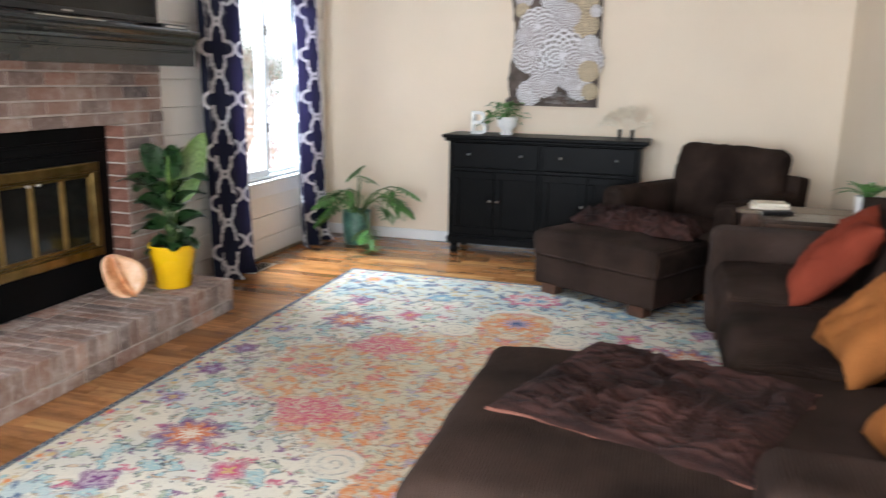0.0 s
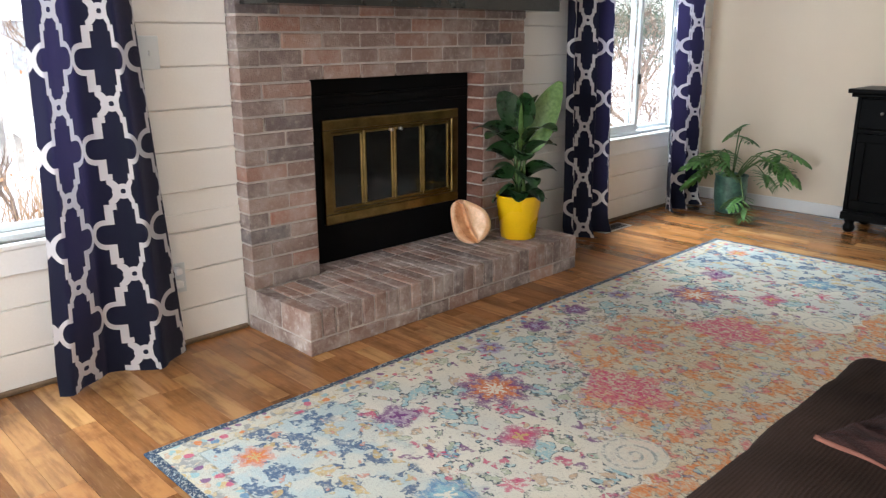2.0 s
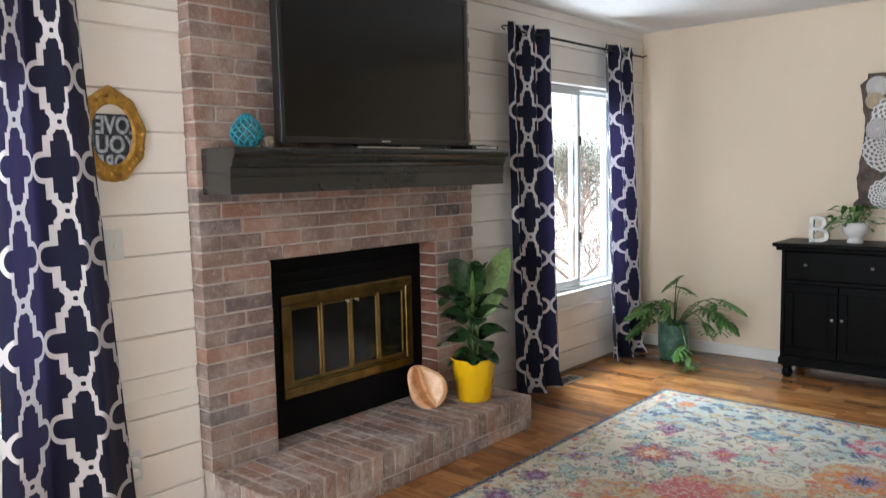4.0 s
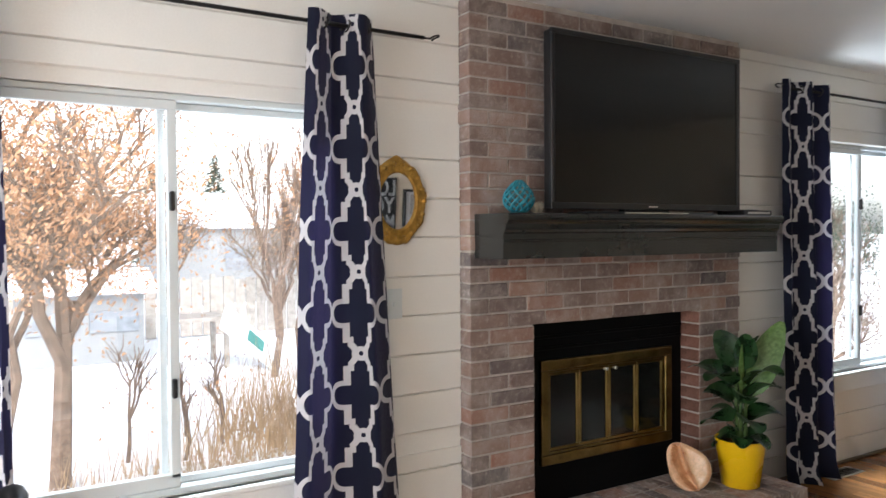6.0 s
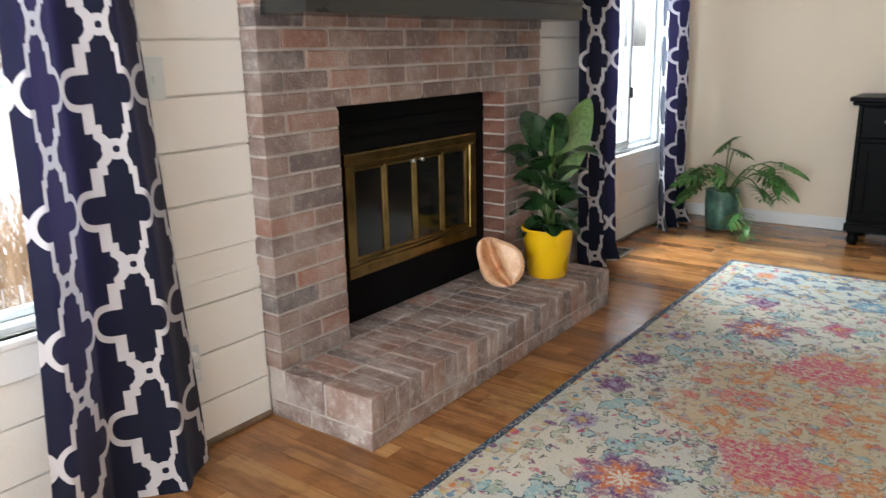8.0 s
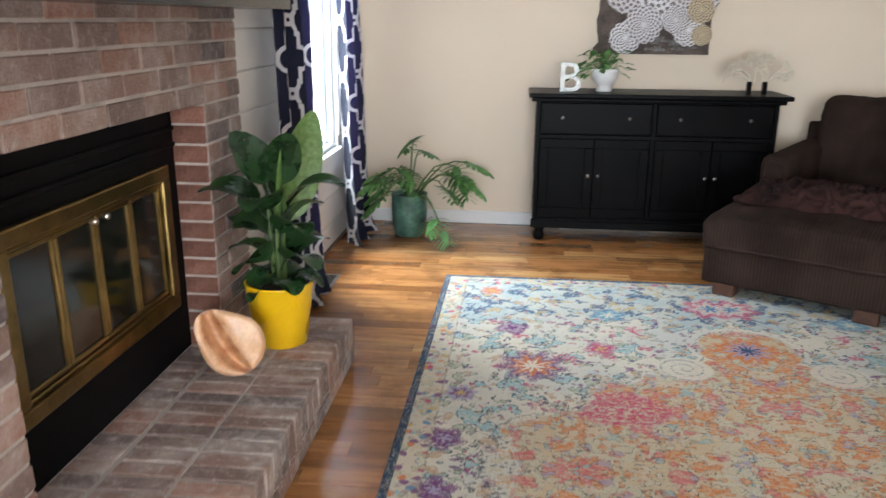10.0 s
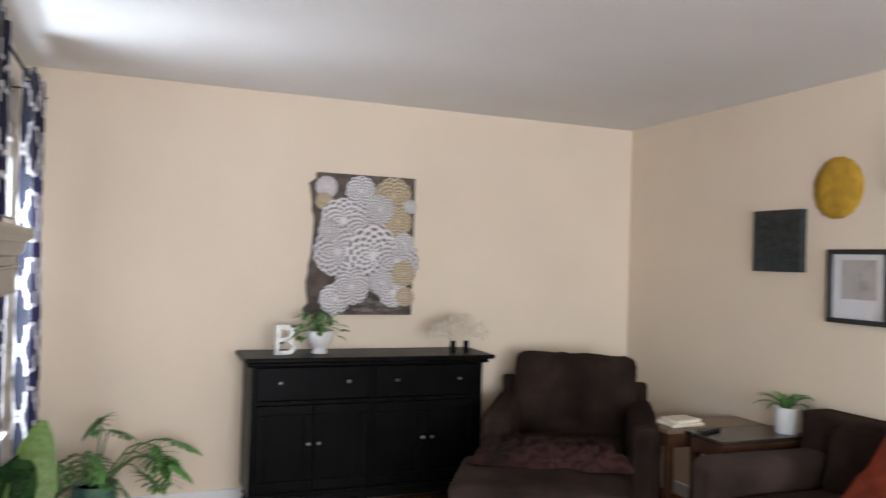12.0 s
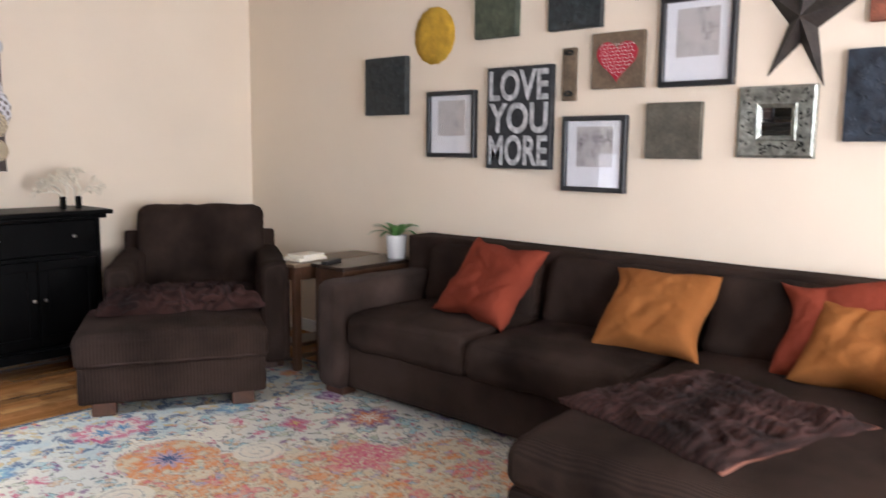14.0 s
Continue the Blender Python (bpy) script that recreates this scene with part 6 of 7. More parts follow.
dark_leafing = mat("dark_embossing", (0.02, 0.022, 0.02), 0.5, metal=0.5, var=0.3, bump=0.1)
rust_panel = mat("rust_panel", (0.20, 0.06, 0.03), 0.7, var=0.4, scale=20, bump=0.3)


def make_print(name, seedv):
    """A soft grey pencil study on pale paper."""
    m = mat(name, (0.6, 0.58, 0.56), 0.8, var=0.05)
    n_, l, b = nodes_of(m)
    k = Maths(m)
    tc = n_.new("ShaderNodeTexCoord")
    mp = n_.new("ShaderNodeMapping")
    mp.inputs["Location"].default_value = (seedv, seedv * 2, 0)
    l.new(tc.outputs["Object"], mp.inputs[0])
    a = k.noise(mp.outputs[0], 9, 3)
    c = k.noise(mp.outputs[0], 60, 4)
    f = k.op("MULTIPLY", k.step(a.outputs["Fac"], 0.45, 0.7), k.step(c.outputs["Fac"], 0.25, 0.7))
    l.new(k.mix(f, (0.46, 0.43, 0.41), (0.13, 0.115, 0.11)), b.inputs["Base Color"])
    return m


GX = EX


def panel(y0, y1, z0, z1, depth, material, label, category="wall art", bev=0.004):
    t = thing("wall_panel", (GX, (y0 + y1) / 2, z0), label, category, group="gallery wall pieces")
    part("panel", boxed(GX - depth, GX, y0, y1, z0, z1, bevel=bev, seg=2), material, t)
    return t


def relief(t, y0, y1, z0, z1, depth, material, seedv, count=60):
    """Raised swirls in thick paint."""
    rr = random.Random(seedv)
    bm = bmesh.new()
    for _ in range(count):
        cy, cz, r0 = rr.uniform(y0 + 0.04, y1 - 0.04), rr.uniform(z0 + 0.04, z1 - 0.04), rr.uniform(0.008, 0.03)
        a0, sp_ = rr.uniform(0, 6.28), rr.uniform(1.5, 4.0)
        tube(bm, [(GX - depth - 0.001, cy + r0 * math.cos(a0 + sp_ * q / 6), cz + r0 * math.sin(a0 + sp_ * q / 6)) for q in range(7)], 0.003, 0.0015, 5)
    part("relief", bm, material, t, smooth=True)


t = panel(4.765, 5.12, 1.512, 1.862, 0.04, canvas_dark, "square black textured canvas on the wall")
relief(t, 4.765, 5.12, 1.512, 1.862, 0.04, canvas_dark, 1)
t = panel(3.955, 4.235, 1.91, 2.19, 0.045, canvas_green, "square moss green canvas on the wall")
t = panel(3.45, 3.755, 1.91, 2.225, 0.04, canvas_dark, "square black swirled canvas on the wall")
relief(t, 3.45, 3.755, 1.91, 2.225, 0.04, canvas_dark, 2, 90)
t = thing("wall_panel", (GX, 3.155, 2.02), "square brown slatted wood panel on the wall", "wall art", "gallery wall pieces")
for i in range(9):
    a = 3.02 + i * 0.0305
    part("slat", boxed(GX - 0.035 - 0.004 * (i % 2), GX, a, a + 0.029, 2.02, 2.325, bevel=0.003), canvas_brown, t)
t = panel(2.92, 3.19, 1.27, 1.53, 0.035, canvas_olive, "square olive grey canvas on the wall")
t = panel(1.965, 2.33, 1.35, 1.715, 0.04, canvas_blue, "square dark blue textured canvas on the wall")
relief(t, 1.965, 2.33, 1.35, 1.715, 0.04, canvas_blue, 3)
t = panel(2.00, 2.265, 1.815, 2.10, 0.035, rust_panel, "square rust brown panel on the wall")

# mustard felt round
yd = thing("felt_round", (GX, 4.565, 1.80), "round mustard yellow scalloped felt doily on the wall", "wall art", "gallery wall pieces")
bm = bmesh.new()
n = 72
cen = bm.verts.new((GX - 0.016, 4.565, 1.963))
r1 = [bm.verts.new((GX - 0.014 - 0.004 * math.sin(i * 6.28 / 12), 4.565 + 0.10 * math.cos(6.2832 * i / n), 1.963 + 0.105 * math.sin(6.2832 * i / n))) for i in range(n)]
r2 = [bm.verts.new((GX - 0.010, 4.565 + 0.150 * (1 + 0.035 * abs(math.sin(i * 6.2832 / n * 8))) * math.cos(6.2832 * i / n), 1.963 + 0.160 * (1 + 0.035 * abs(math.sin(i * 6.2832 / n * 8))) * math.sin(6.2832 * i / n))) for i in range(n)]
r3 = [bm.verts.new((GX, v.co.y, v.co.z)) for v in r2]
for i in range(n):
    j = (i + 1) % n
    bm.faces.new((cen, r1[i], r1[j]))
    bm.faces.new((r1[i], r2[i], r2[j], r1[j]))
    bm.faces.new((r2[i], r3[i], r3[j], r2[j]))
part("felt", bm, gold_felt, yd, smooth=True)


def picture(y0, y1, z0, z1, label, seedv):
    t = thing("framed_picture", (GX, (y0 + y1) / 2, z0), label, "picture", "framed pictures")
    f, d = 0.025, 0.036
    bm = bmesh.new()
    for a, b, c, e in ((y0, y1, z0, z0 + f), (y0, y1, z1 - f, z1), (y0, y0 + f, z0 + f, z1 - f), (y1 - f, y1, z0 + f, z1 - f)):
        box(bm, GX - d, GX, a, b, c, e, bevel=0.003)
    part("frame", bm, frame_black, t, "thin black frame")
    part("mat_board", boxed(GX - 0.014, GX - 0.002, y0 + f, y1 - f, z0 + f, z1 - f), mat_board, t, "white mat")
    w, h = y1 - y0, z1 - z0
    part("print", boxed(GX - 0.0165, GX - 0.0142, y0 + 0.22 * w, y1 - 0.22 * w, z0 + 0.33 * h, z1 - 0.14 * h), make_print("pencil_print", seedv), t, "soft grey pencil print")
    g = part("glazing", boxed(GX - 0.024, GX - 0.022, y0 + f, y1 - f, z0 + f, z1 - f), glass, t)
    g.visible_shadow = False


picture(4.235, 4.60, 1.258, 1.638, "black framed pencil print with a white mat", 1.3)
picture(3.292, 3.655, 1.097, 1.478, "black framed pencil print with a glare on its glass", 4.1)
picture(2.785, 3.14, 1.60, 2.005, "black framed pencil print near the metal star", 7.7)

# lettered sign
ls = thing("lettered_sign", (GX, 3.931, 1.203), "black box sign with worn grey block letters", "sign", "gallery wall pieces")
part("board", boxed(GX - 0.042, GX, 3.722, 4.140, 1.203, 1.747, bevel=0.003), sign_black, ls)
for word, zc in (("LOVE", 1.648), ("YOU", 1.475), ("MORE", 1.302)):
    bm = fit_box(text_mesh(word, 0.2, 0.0006, 1.02, 0.0, 0.005), 0.385, 0.163)
    bm.transform(Matrix.Translation((GX - 0.0428, 3.931, zc)) @ Matrix.Rotation(radians(-90), 4, "Z") @ Matrix.Rotation(radians(90), 4, "X"))
    part("word", bm, letters_grey, ls, "worn grey block letters")

# small clip board
cb = thing("clip_board", (GX, 3.632, 1.556), "narrow tan wooden plaque with dark ends", "wall art", "gallery wall pieces")
part("plaque", boxed(GX - 0.02, GX, 3.592, 3.672, 1.556, 1.822, bevel=0.003), barn_wood, cb)
for zc in (1.585, 1.79):
    bm = bmesh.new()
    tube(bm, [(GX - 0.023, 3.632 + 0.024 * math.cos(a), zc + 0.018 * math.sin(a)) for a in [math.pi * q / 8 for q in range(9)]], 0.006, n=6)
    box(bm, GX - 0.026, GX - 0.02, 3.612, 3.652, zc - 0.006, zc + 0.004, bevel=0.001)
    part("clip", bm, dark_leafing, cb)

# string heart
ht = thing("string_heart", (GX, 3.357, 1.608), "square wood panel with a heart of red and white string", "wall art", "gallery wall pieces")
part("panel", boxed(GX - 0.03, GX, 3.217, 3.497, 1.608, 1.876, bevel=0.003), barn_wood, ht)
hs = []
for i in range(72):
    a = 2 * math.pi * i / 72
    hy, hz = 16 * math.sin(a) ** 3, 13 * math.cos(a) - 5 * math.cos(2 * a) - 2 * math.cos(3 * a) - math.cos(4 * a)
    hs.append((GX - 0.034, 3.357 + hy * 0.0068, 1.748 + hz * 0.0068))
bm = bmesh.new()
vs = [bm.verts.new(p) for p in hs]
mid_ = bm.verts.new((GX - 0.0345, 3.357, 1.748))
for i in range(72):
    bm.faces.new((mid_, vs[i], vs[(i + 1) % 72]))
bk2 = [bm.verts.new((GX - 0.029, p[1], p[2])) for p in hs]
for i in range(72):
    bm.faces.new((vs[i], vs[(i + 1) % 72], bk2[(i + 1) % 72], bk2[i]))
part("red_heart", bm, red_string, ht, "solid red string heart")
bm = bmesh.new()
rr = random.Random(2)
for r_ in range(11):
    zc = 1.65 + r_ * 0.0165
    for c_ in range(10):
        yc = 3.27 + c_ * 0.0185 + 0.009 * (r_ % 2)
        ny, nz = (yc - 3.357) / 0.108, (zc - 1.748) / 0.108
        if (ny * ny + nz * nz - 0.75) ** 3 - ny * ny * nz ** 3 * 1.3 < 0 or ny * ny + nz * nz < 0.45:
            tube(bm, [(GX - 0.0352, yc - 0.005, zc - 0.004 * (-1) ** c_), (GX - 0.0352, yc + 0.005, zc + 0.004 * (-1) ** c_)], 0.0021, n=4)
part("pale_stitches", bm, white_string, ht, "pale stitches")

# embossed square mirror
em = thing("embossed_mirror", (GX, 2.598, 1.28), "square embossed pewter mirror with dark leaf pattern", "mirror", "gallery wall pieces")
bm = bmesh.new()
yc, zc = 2.598, 1.434
rings = []
for h, d in ((0.162, 0.004), (0.16, 0.022), (0.15, 0.028), (0.085, 0.016), (0.08, 0.022), (0.062, 0.012)):
    rings.append([bm.verts.new((GX - d, yc + sy * h, zc + sz * h * 0.95)) for sy, sz in ((-1, -1), (1, -1), (1, 1), (-1, 1))])
for a, b in zip(rings, rings[1:]):
    for i in range(4):
        bm.faces.new((a[i], a[(i + 1) % 4], b[(i + 1) % 4], b[i]))
part("frame", bm, pewter, em)
part("glass", boxed(GX - 0.012, GX - 0.008, yc - 0.064, yc + 0.064, zc - 0.06, zc + 0.06), mirror_glass, em)
bm = bmesh.new()
rr = random.Random(6)
for i in range(64):
    a, h = rr.uniform(0, 6.28), rr.uniform(0.098, 0.142)
    k = 1 / max(abs(math.cos(a)), abs(math.sin(a)))
    y_, z_ = yc + h * k * math.cos(a), zc + h * k * 0.95 * math.sin(a)
    x_ = GX - 0.0175 - 0.012 * (h - 0.085) / 0.065
    b_ = rr.uniform(0, 6.28)
    l_ = 0.010
    q = [(x_ - 0.0015, y_ + l_ * math.cos(b_), z_ + l_ * math.sin(b_)), (x_ - 0.002, y_ - 0.45 * l_ * math.sin(b_), z_ + 0.45 * l_ * math.cos(b_)), (x_ - 0.0015, y_ - l_ * math.cos(b_), z_ - l_ * math.sin(b_)), (x_ - 0.002, y_ + 0.45 * l_ * math.sin(b_), z_ - 0.45 * l_ * math.cos(b_))]
    bm.faces.new([bm.verts.new(p) for p in q])
tagged(part("leaf_pattern", bm, dark_leafing, em), "dark embossed leaves", kind="stuff")

# barn star
st = thing("metal_star", (GX, 2.51, 1.60), "dark rusted metal barn star on the wall", "wall art", "gallery wall pieces")
bm = bmesh.new()
cy, cz, R = 2.513, 1.856, 0.32
cen = bm.verts.new((GX - 0.075, cy, cz))
tips = []
for i in range(10):
    a = math.pi / 2 + math.pi * i / 5 - 0.14
    r_ = R if i % 2 == 0 else R * 0.31
    tips.append(bm.verts.new((GX - 0.003, cy - 0.62 * r_ * math.cos(a), cz + r_ * math.sin(a))))
for i in range(10):
    bm.faces.new((cen, tips[i], tips[(i + 1) % 10]))
part("star", bm, star_metal, st)

# ---- dining chair behind, near the window ----
dc = thing("dining_chair", (-1.93, 0.28, 0.0), "dark wooden dining chair with a curved top rail", "chair", turn=0)
for sx, sy in ((-0.2, -0.2), (0.2, -0.2), (-0.2, 0.2), (0.2, 0.2)):
    part("leg", boxed(sx - 0.02, sx + 0.02, sy - 0.02, sy + 0.02, 0, 0.44, bevel=0.004), black_wood, dc, local=True)
part("seat", cushion(bmesh.new(), (0, 0, 0.455), (0.45, 0.45, 0.05), 8, n=6), black_wood, dc, smooth=True, local=True)
for sx in (-0.18, 0.18):
    part("back_post", tube(bmesh.new(), [(sx, 0.20, 0.45), (sx, 0.235, 0.7), (sx, 0.26, 0.80)], 0.017, 0.015, 10), black_wood, dc, smooth=True, local=True)
bm = bmesh.new()
tube(bm, [(-0.20 + 0.4 * q / 12, 0.262 + 0.02 * math.sin(math.pi * q / 12), 0.80 + 0.045 * math.sin(math.pi * q / 12)) for q in range(13)], 0.022, n=10)
part("top_rail", bm, black_wood, dc, smooth=True, local=True)

# ---- outside ----
GZ = -1.25
snow = mat("trodden_snow", (0.80, 0.82, 0.86), 0.8, var=0.08, scale=1.2, bump=0.5, fine=9)
bark = mat("grey_brown_bark", (0.17, 0.12, 0.09), 0.9, var=0.35, scale=12, bump=0.5)
twig = mat("pale_twig", (0.24, 0.19, 0.15), 0.9, var=0.25, bump=0.2)
dry_leaf = mat("dry_orange_leaf", (0.40, 0.165, 0.06), 0.8, var=0.35, scale=2.5, bump=0.1, tint=(0.60, 0.36, 0.21))
dry_grass = mat("dry_tan_grass", (0.37, 0.255, 0.15), 0.9, var=0.3, scale=3, bump=0.1)
far_glass = mat("far_window_glass", (0.24, 0.26, 0.29), 0.25, var=0.2, bump=0.0)
siding = mat("grey_siding", (0.27, 0.28, 0.29), 0.8, var=0.1, bump=0.2)
fence_grey = mat("weathered_fence", (0.36, 0.33, 0.30), 0.85, var=0.25, bump=0.3)
evergreen = mat("evergreen_needles", (0.05, 0.075, 0.05), 0.8, var=0.4, scale=4, bump=0.2)
teal_toy = mat("teal_plastic", (0.06, 0.24, 0.21), 0.5, var=0.1)
blue_cloth = mat("blue_tarp", (0.08, 0.17, 0.36), 0.6, var=0.2)
dark_wall = mat("dark_shed_wall", (0.09, 0.075, 0.06), 0.8, var=0.3, bump=0.2)
bm = bmesh.new()
bmesh.ops.create_grid(bm, x_segments=60, y_segments=60, size=1)
for v in bm.verts:
    u = v.co.x
    x = -2.73 - (0.5 - u / 2) ** 3 * 900
    y = 3 + 500 * v.co.y ** 3 + 25 * v.co.y
    v.co = (x, y, GZ + (0.12 * noise.noise(Vector((x * 0.3, y * 0.3, 0))) if x > -40 else 0.0) - (0.0))
ground = part("ground", bm, snow, smooth=True)
tagged(ground, "snow-covered yard ground with tracks", "ground", kind="structure")
bm = boxed(WX - T, 500, -500, 500, GZ - 0.35, GZ - 0.05)
tagged(part("ground", bm, snow), "snow-covered ground round the house", "ground", kind="structure")


def tree(at, height, spread, seedv, leaves, label, upright=0.5, trunk=0.09, leaf_mat_=None, depth=4):
    rr = random.Random(seedv)
    tr = thing("tree", at, label, "tree", group="yard trees")
    bm = bmesh.new()
    tipsl = []

    def grow(p, d, ln, r, k):
        q = p + d * ln
        bend = Vector((rr.uniform(-1, 1), rr.uniform(-1, 1), 0)) * ln * 0.1
        tube(bm, [p, (p + q) / 2 + bend, q], r, r * 0.72, 6 if k > 2 else 3)
        if k < 4:
            tipsl.append((p, q))
        if k:
            for _ in range(3 if k > 1 else 4):
                nd = (d * upright * 1.6 + Vector((rr.uniform(-1, 1), rr.uniform(-1, 1), rr.uniform(-0.1, 0.9))) * spread).normalized()
                grow(p + (q - p) * rr.uniform(0.55, 1.0), nd, ln * rr.uniform(0.6, 0.82), r * 0.62, k - 1)

    base = Vector((0, 0, -0.05))
    grow(base, Vector((0.05, 0.03, 1)).normalized(), height * 0.24, trunk, depth)
    part("trunk", bm, bark, tr, local=True)
    if leaves:
        me = bpy.data.meshes.new("crown")
        vs, fs = [], []
        for _ in range(leaves):
            p, q = rr.choice(tipsl)
            c = p + (q - p) * rr.random() + Vector((rr.gauss(0, 0.34), rr.gauss(0, 0.34), rr.gauss(0, 0.34)))
            u = Vector((rr.uniform(-1, 1), rr.uniform(-1, 1), rr.uniform(-1, 1))).normalized()
            w = u.orthogonal().normalized()
            s = rr.uniform(0.016, 0.036)
            b = len(vs)
            vs += [tuple(c + u * s), tuple(c + w * s * 0.5), tuple(c - u * s), tuple(c - w * s * 0.5)]
            fs.append((b, b + 1, b + 2, b + 3))
        me.from_pydata(vs, [], fs)
        me.materials.append(leaf_mat_ or dry_leaf)
        o = new("crown", me)
        o.parent = tr
    return tr


tree((-8.9, 1.3, GZ), 7.4, 0.9, 3, 13000, "tree with a grey trunk and dry orange autumn leaves", 0.5, 0.12, depth=5)
tree((-12.0, 0.9, GZ), 6.6, 0.9, 8, 8000, "tree with thin dry orange leaves behind", 0.5, 0.09, depth=5)
tree((-14.0, 5.5, GZ), 7.5, 0.42, 5, 1800, "tall bare upright tree with a few dry leaves", 0.9, 0.08, depth=5)
tree((-14.9, 6.4, GZ), 7.2, 0.40, 15, 1500, "tall bare upright tree beside another", 0.9, 0.07, depth=5)
tree((-9.6, 2.1, GZ), 2.7, 0.6, 21, 60, "thin bare sapling in the snow", 0.7, 0.03, depth=3)
tree((-9.3, 2.7, GZ), 2.6, 0.6, 25, 60, "thin bare sapling in the snow", 0.7, 0.03, depth=3)
tree((-9.8, 3.3, GZ), 2.2, 0.7, 29, 80, "thin bare sapling in the snow", 0.7, 0.03, depth=3)
for q, (tx, ty, th) in enumerate(((-24.0, 3.0, 6.2), (-27.0, 6.5, 6.8), (-25.0, 9.5, 6.0), (-28.0, 12.5, 7.0), (-23.0, -0.5, 6.5), (-19.5, 7.6, 5.2))):
    tree((tx, ty, GZ), th, 0.75, 60 + q, 5000, "bare twiggy yard tree by the far fence", 0.55, 0.10, twig, depth=5)
tree((-9.5, 16.5, GZ), 6.0, 0.9, 81, 6000, "yard tree with thin grey-green foliage past the far window", 0.5, 0.09, evergreen, depth=5)
tree((-7.2, 12.6, GZ), 3.6, 0.9, 83, 3500, "twiggy shrub-like tree past the far window", 0.4, 0.05, twig, depth=5)
tree((-20.0, 31.0, GZ), 6.5, 0.9, 33, 2500, "yard tree with thin foliage seen past the far window", 0.5, 0.10, evergreen)


def grass_clump(at, count, hgt, wide, seedv, label):
    rr = random.Random(seedv)
    me = bpy.data.meshes.new("dry_shrub")
    vs, fs = [], []
    for _ in range(count):
        x, y = rr.gauss(0, wide), rr.gauss(0, wide)
        dx, dy, h = rr.gauss(0, 0.25) * hgt, rr.gauss(0, 0.25) * hgt, hgt * rr.uniform(0.5, 1.1)
        w = 0.012
        b = len(vs)
        vs += [(x - w, y, -0.15), (x + w, y + w, -0.15), (x + dx + w * 0.4, y + dy, h), (x + dx - w * 0.4, y + dy, h)]
        fs.append((b, b + 1, b + 2, b + 3))
    me.from_pydata(vs, [], fs)
    me.materials.append(dry_grass)
    o = new("dry_shrub", me)
    o.location = at
    tagged(o, label, "shrub", kind="stuff")


grass_clump((-9.6, 3.9, GZ), 230, 1.1, 0.5, 3, "tan dry ornamental grass in the snow")
grass_clump((-9.9, 4.6, GZ), 200, 1.3, 0.55, 4, "tan dry ornamental grass in the snow")
grass_clump((-7.8, 2.2, GZ), 350, 0.6, 0.6, 5, "low dry tan weeds along the wire fence")
grass_clump((-7.9, 3.4, GZ), 450, 0.6, 0.7, 6, "low dry tan weeds along the wire fence")

# wire fence
wf = thing("wire_fence", (-7.2, 4.0, GZ), "chain-link wire fence with steel posts at the yard edge", "fence")
for i in range(6):
    part("post", tube(bmesh.new(), [(-7.2, 0.3 + i * 1.6, GZ - 0.1), (-7.2, 0.3 + i * 1.6, GZ + 0.62)], 0.02, n=8), silver, wf)
bm = bmesh.new()
for s in (-1, 1):
    y = -0.2
    while y < 9.0:
        tube(bm, [(-7.2, y, GZ), (-7.2, y + s * 0.55, GZ + 0.55)], 0.003, n=3)
        y += 0.075
o = part("wire_mesh", bm, silver, wf)
tagged(o, kind="stuff")

# neighbour's fence, shed and house
nf = thing("board_fence", (-21, 6, GZ), "grey weathered board fence with snow before it", "fence")
for i in range(60):
    part("fence_board", boxed(-21.05, -21.0, -3 + i * 0.3, -3 + i * 0.3 + 0.27, GZ, GZ + 1.5 + 0.05 * (i % 3), bevel=0.01), fence_grey, nf)


def house(at, w, d, h, roof, label, wall_mat):
    hs_ = thing("house", at, label, "house", group="neighbour houses")
    part("wall", boxed(-d / 2, d / 2, -w / 2, w / 2, 0, h), wall_mat, hs_, local=True)
    bm = bmesh.new()
    e = 0.3
    a = [bm.verts.new(p) for p in ((d / 2 + e, -w / 2 - e, h), (d / 2 + e, w / 2 + e, h), (0, w / 2 + e, h + roof), (0, -w / 2 - e, h + roof), (-d / 2 - e, -w / 2 - e, h), (-d / 2 - e, w / 2 + e, h))]
    bm.faces.new((a[0], a[1], a[2], a[3]))
    bm.faces.new((a[3], a[2], a[5], a[4]))
    bm.faces.new((a[0], a[3], a[4]))
    bm.faces.new((a[1], a[5], a[2]))
    bm.faces.new((a[0], a[4], a[5], a[1]))
    part("roof", bm, snow, hs_, "snow-covered roof", local=True)
    for q in (-0.25, 0.25):
        part("window", boxed(d / 2, d / 2 + 0.04, q * w - 0.5, q * w + 0.5, h * 0.45, h * 0.75, bevel=0.01), far_glass, hs_, local=True)
    return hs_


house((-34, 12, GZ), 9, 8, 3.0, 1.6, "grey neighbour house with a snowy roof", siding)
house((-38, -1, GZ), 8, 7, 3.0, 1.6, "grey neighbour house with a snowy roof", siding)
house((-18.5, 2.6, GZ), 2.4, 2.0, 1.5, 0.5, "small grey garden shed with snow on its roof", siding)
ps = thing("play_slide", (-15.5, 5.0, GZ), "grey play tower with a white ramp and green pad", "playground")
for x, y in ((-16.4, 4.0), (-16.4, 5.0), (-15.4, 4.0), (-15.4, 5.0)):
    part("post", boxed(x - 0.05, x + 0.05, y - 0.05, y + 0.05, GZ - 0.1, GZ + 1.9), fence_grey, ps)
part("deck", boxed(-16.45, -15.35, 3.95, 5.05, GZ + 1.0, GZ + 1.08), fence_grey, ps)
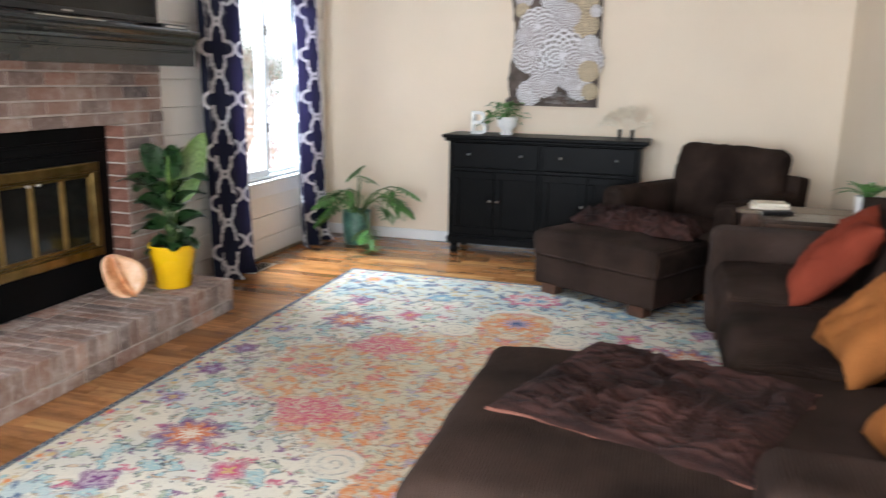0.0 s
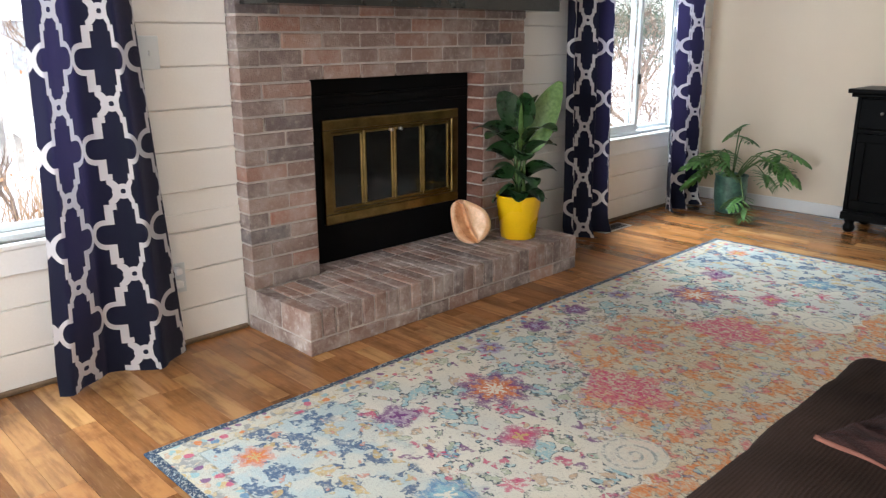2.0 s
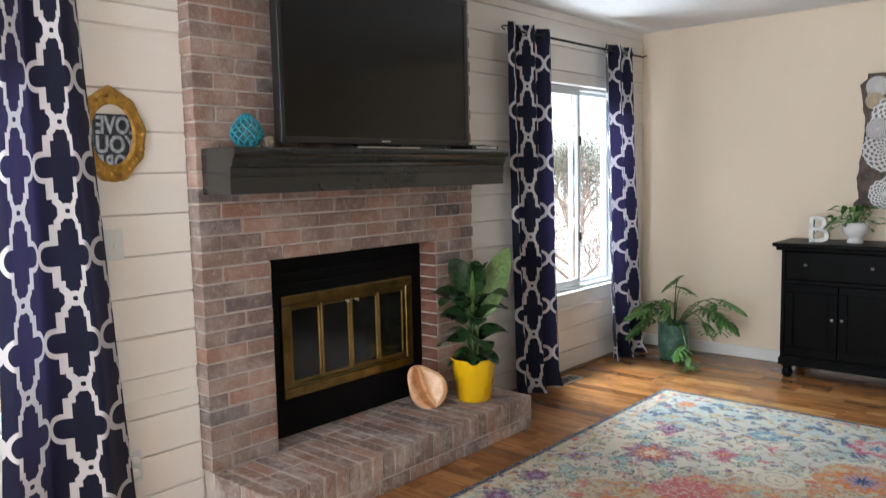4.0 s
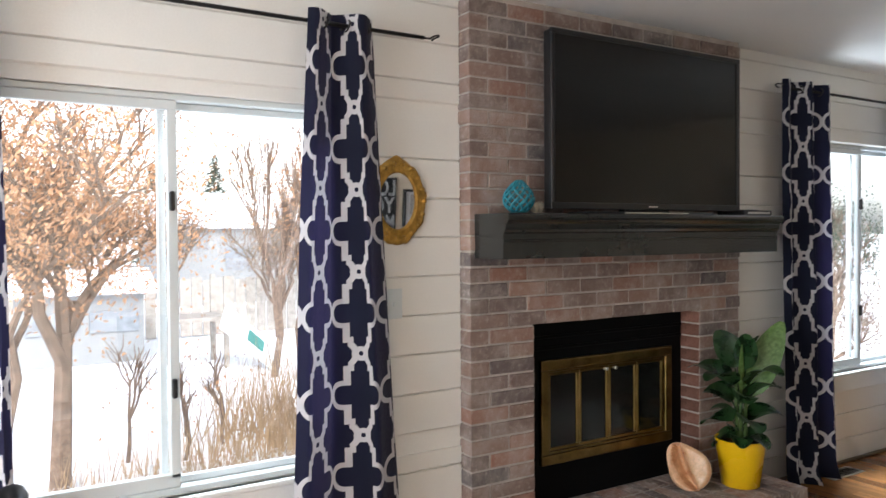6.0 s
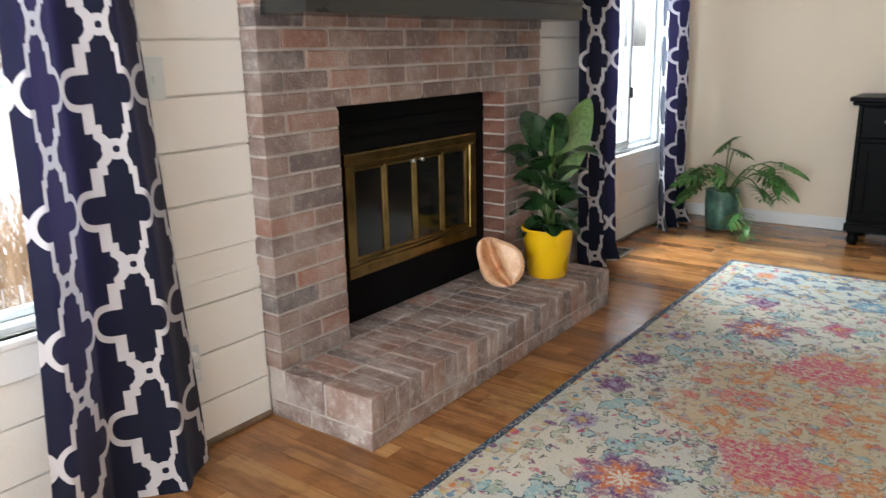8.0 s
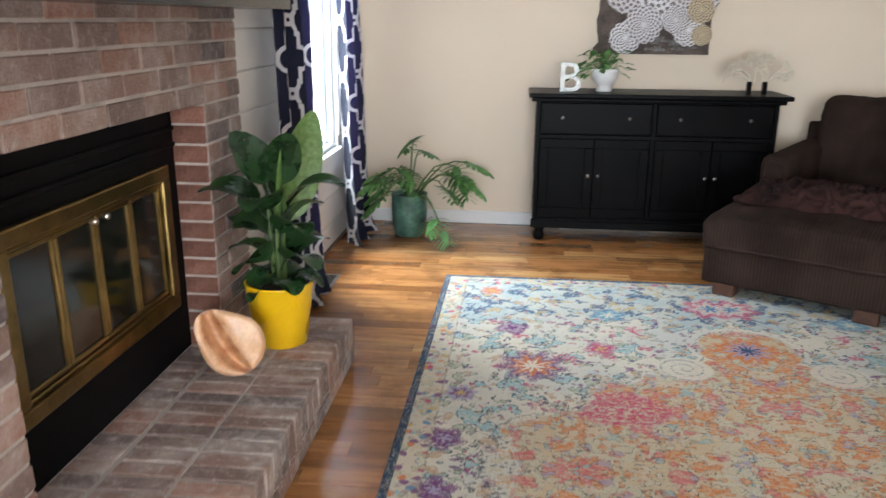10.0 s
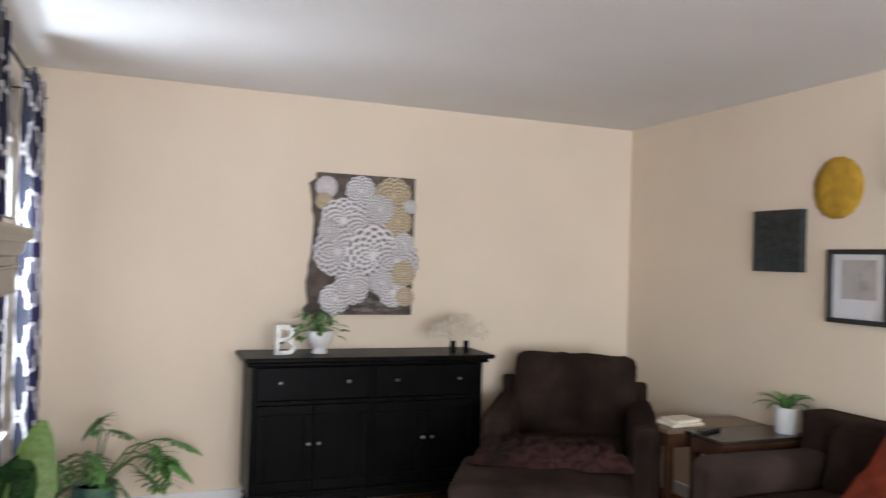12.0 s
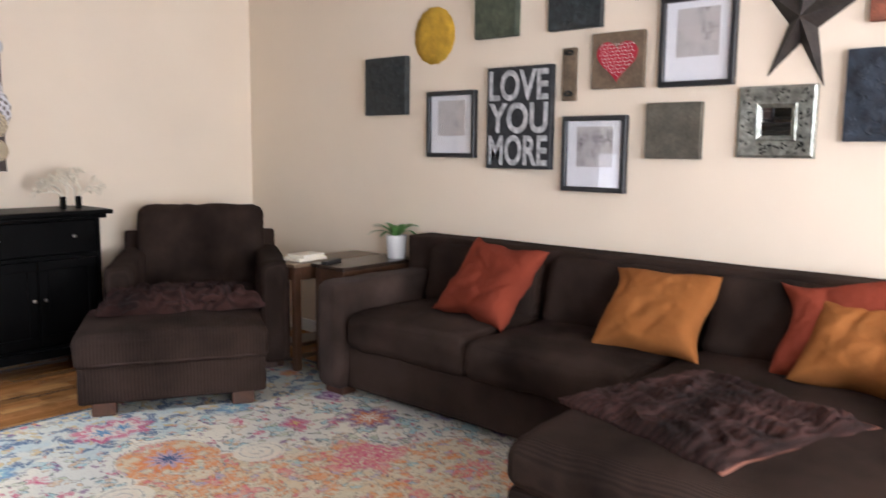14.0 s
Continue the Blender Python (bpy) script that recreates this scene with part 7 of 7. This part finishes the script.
tip = Matrix.Translation((-15.0, 5.35, GZ + 0.62)) @ Matrix.Rotation(radians(-42), 4, "X") @ Matrix.Rotation(radians(35), 4, "Y")
bm = boxed(-0.42, 0.42, -0.75, 0.75, 0, 0.06, bevel=0.02)
bm.transform(tip)
part("ramp", bm, vinyl, ps, "white ramp panel")
bm = boxed(-0.18, 0.18, -0.10, 0.32, 0.06, 0.085, bevel=0.01)
bm.transform(tip)
part("pad", bm, teal_toy, ps, "green plastic pad")
for k, (x, y, h, sd) in enumerate(((-42, 9.0, 6.5, 1), (-45, 13.0, 7.5, 2), (-44, 19, 8.5, 3), (-40, 4.5, 6.0, 4))):
    tr = thing("conifer", (x, y, GZ), "dark green conifer beyond the yards", "tree", group="far conifers")
    part("trunk", tube(bmesh.new(), [(0, 0, 0), (0, 0, h * 0.9)], 0.15, 0.03, 6), bark, tr, local=True)
    me = bpy.data.meshes.new("crown")
    vs, fs = [], []
    rr = random.Random(sd)
    for _ in range(1500):
        t_ = rr.random() ** 0.7
        z_ = h * (1 - 0.9 * t_)
        r_ = h * 0.24 * t_ * (0.55 + 0.45 * rr.random())
        a = rr.uniform(0, 6.28)
        c = Vector((r_ * math.cos(a), r_ * math.sin(a), z_))
        u = Vector((math.cos(a), math.sin(a), -0.4)) * rr.uniform(0.15, 0.35)
        w = Vector((-math.sin(a), math.cos(a), 0)) * 0.12
        b = len(vs)
        vs += [tuple(c), tuple(c + u * 0.5 + w), tuple(c + u), tuple(c + u * 0.5 - w)]
        fs.append((b, b + 1, b + 2, b + 3))
    me.from_pydata(vs, [], fs)
    me.materials.append(evergreen)
    o = new("crown", me)
    o.parent = tr

# ---- floor: a sub-floor and the strips laid along x ----
floor = structure("floor", boxed(WX - T, EX + T, SY - T, NY + T, -0.2, -0.012), plank_far, "warm brown wooden strip floor", "floor")
strip_meshes = {}
rnd = random.Random(77)
SW = 0.083
rest = bmesh.new()
rest_rows = []
count = 0
y = SY
while y < NY:
    x = WX - rnd.uniform(0, 0.8)
    while x < EX:
        ln = rnd.choice((0.45, 0.6, 0.75, 0.9))
        a, b = max(x, WX), min(x + ln, EX)
        if b - a > 0.02:
            rest_rows.append((a, b, y, min(y + SW, NY)))
        x += ln
    y += SW
near = []
for a, b, c, d in rest_rows:
    shown = (c > 0.9) and (a < -1.75 or c > 5.1) and not (c > 5.6 and b > 0.3)
    if shown and count < 300:
        near.append((a, b, c, d))
        count += 1
    else:
        box(rest, a + 0.0006, b - 0.0006, c + 0.0006, d - 0.0006, -0.012, 0.0)
for a, b, c, d in near:
    key = (round(b - a, 3), round(d - c, 3))
    if key not in strip_meshes:
        o = part("floor_strip", boxed(-key[0] / 2 + 0.0006, key[0] / 2 - 0.0006, -key[1] / 2 + 0.0006, key[1] / 2 - 0.0006, -0.012, 0.0), plank_mat)
        strip_meshes[key] = o.data
        bpy.data.objects.remove(o)
    o = new("floor_strip", strip_meshes[key])
    o.parent = floor
    o.location = ((a + b) / 2, (c + d) / 2, 0)
o = part("floor_strips", rest, plank_far)
o.parent = floor
tagged(o, kind="stuff")
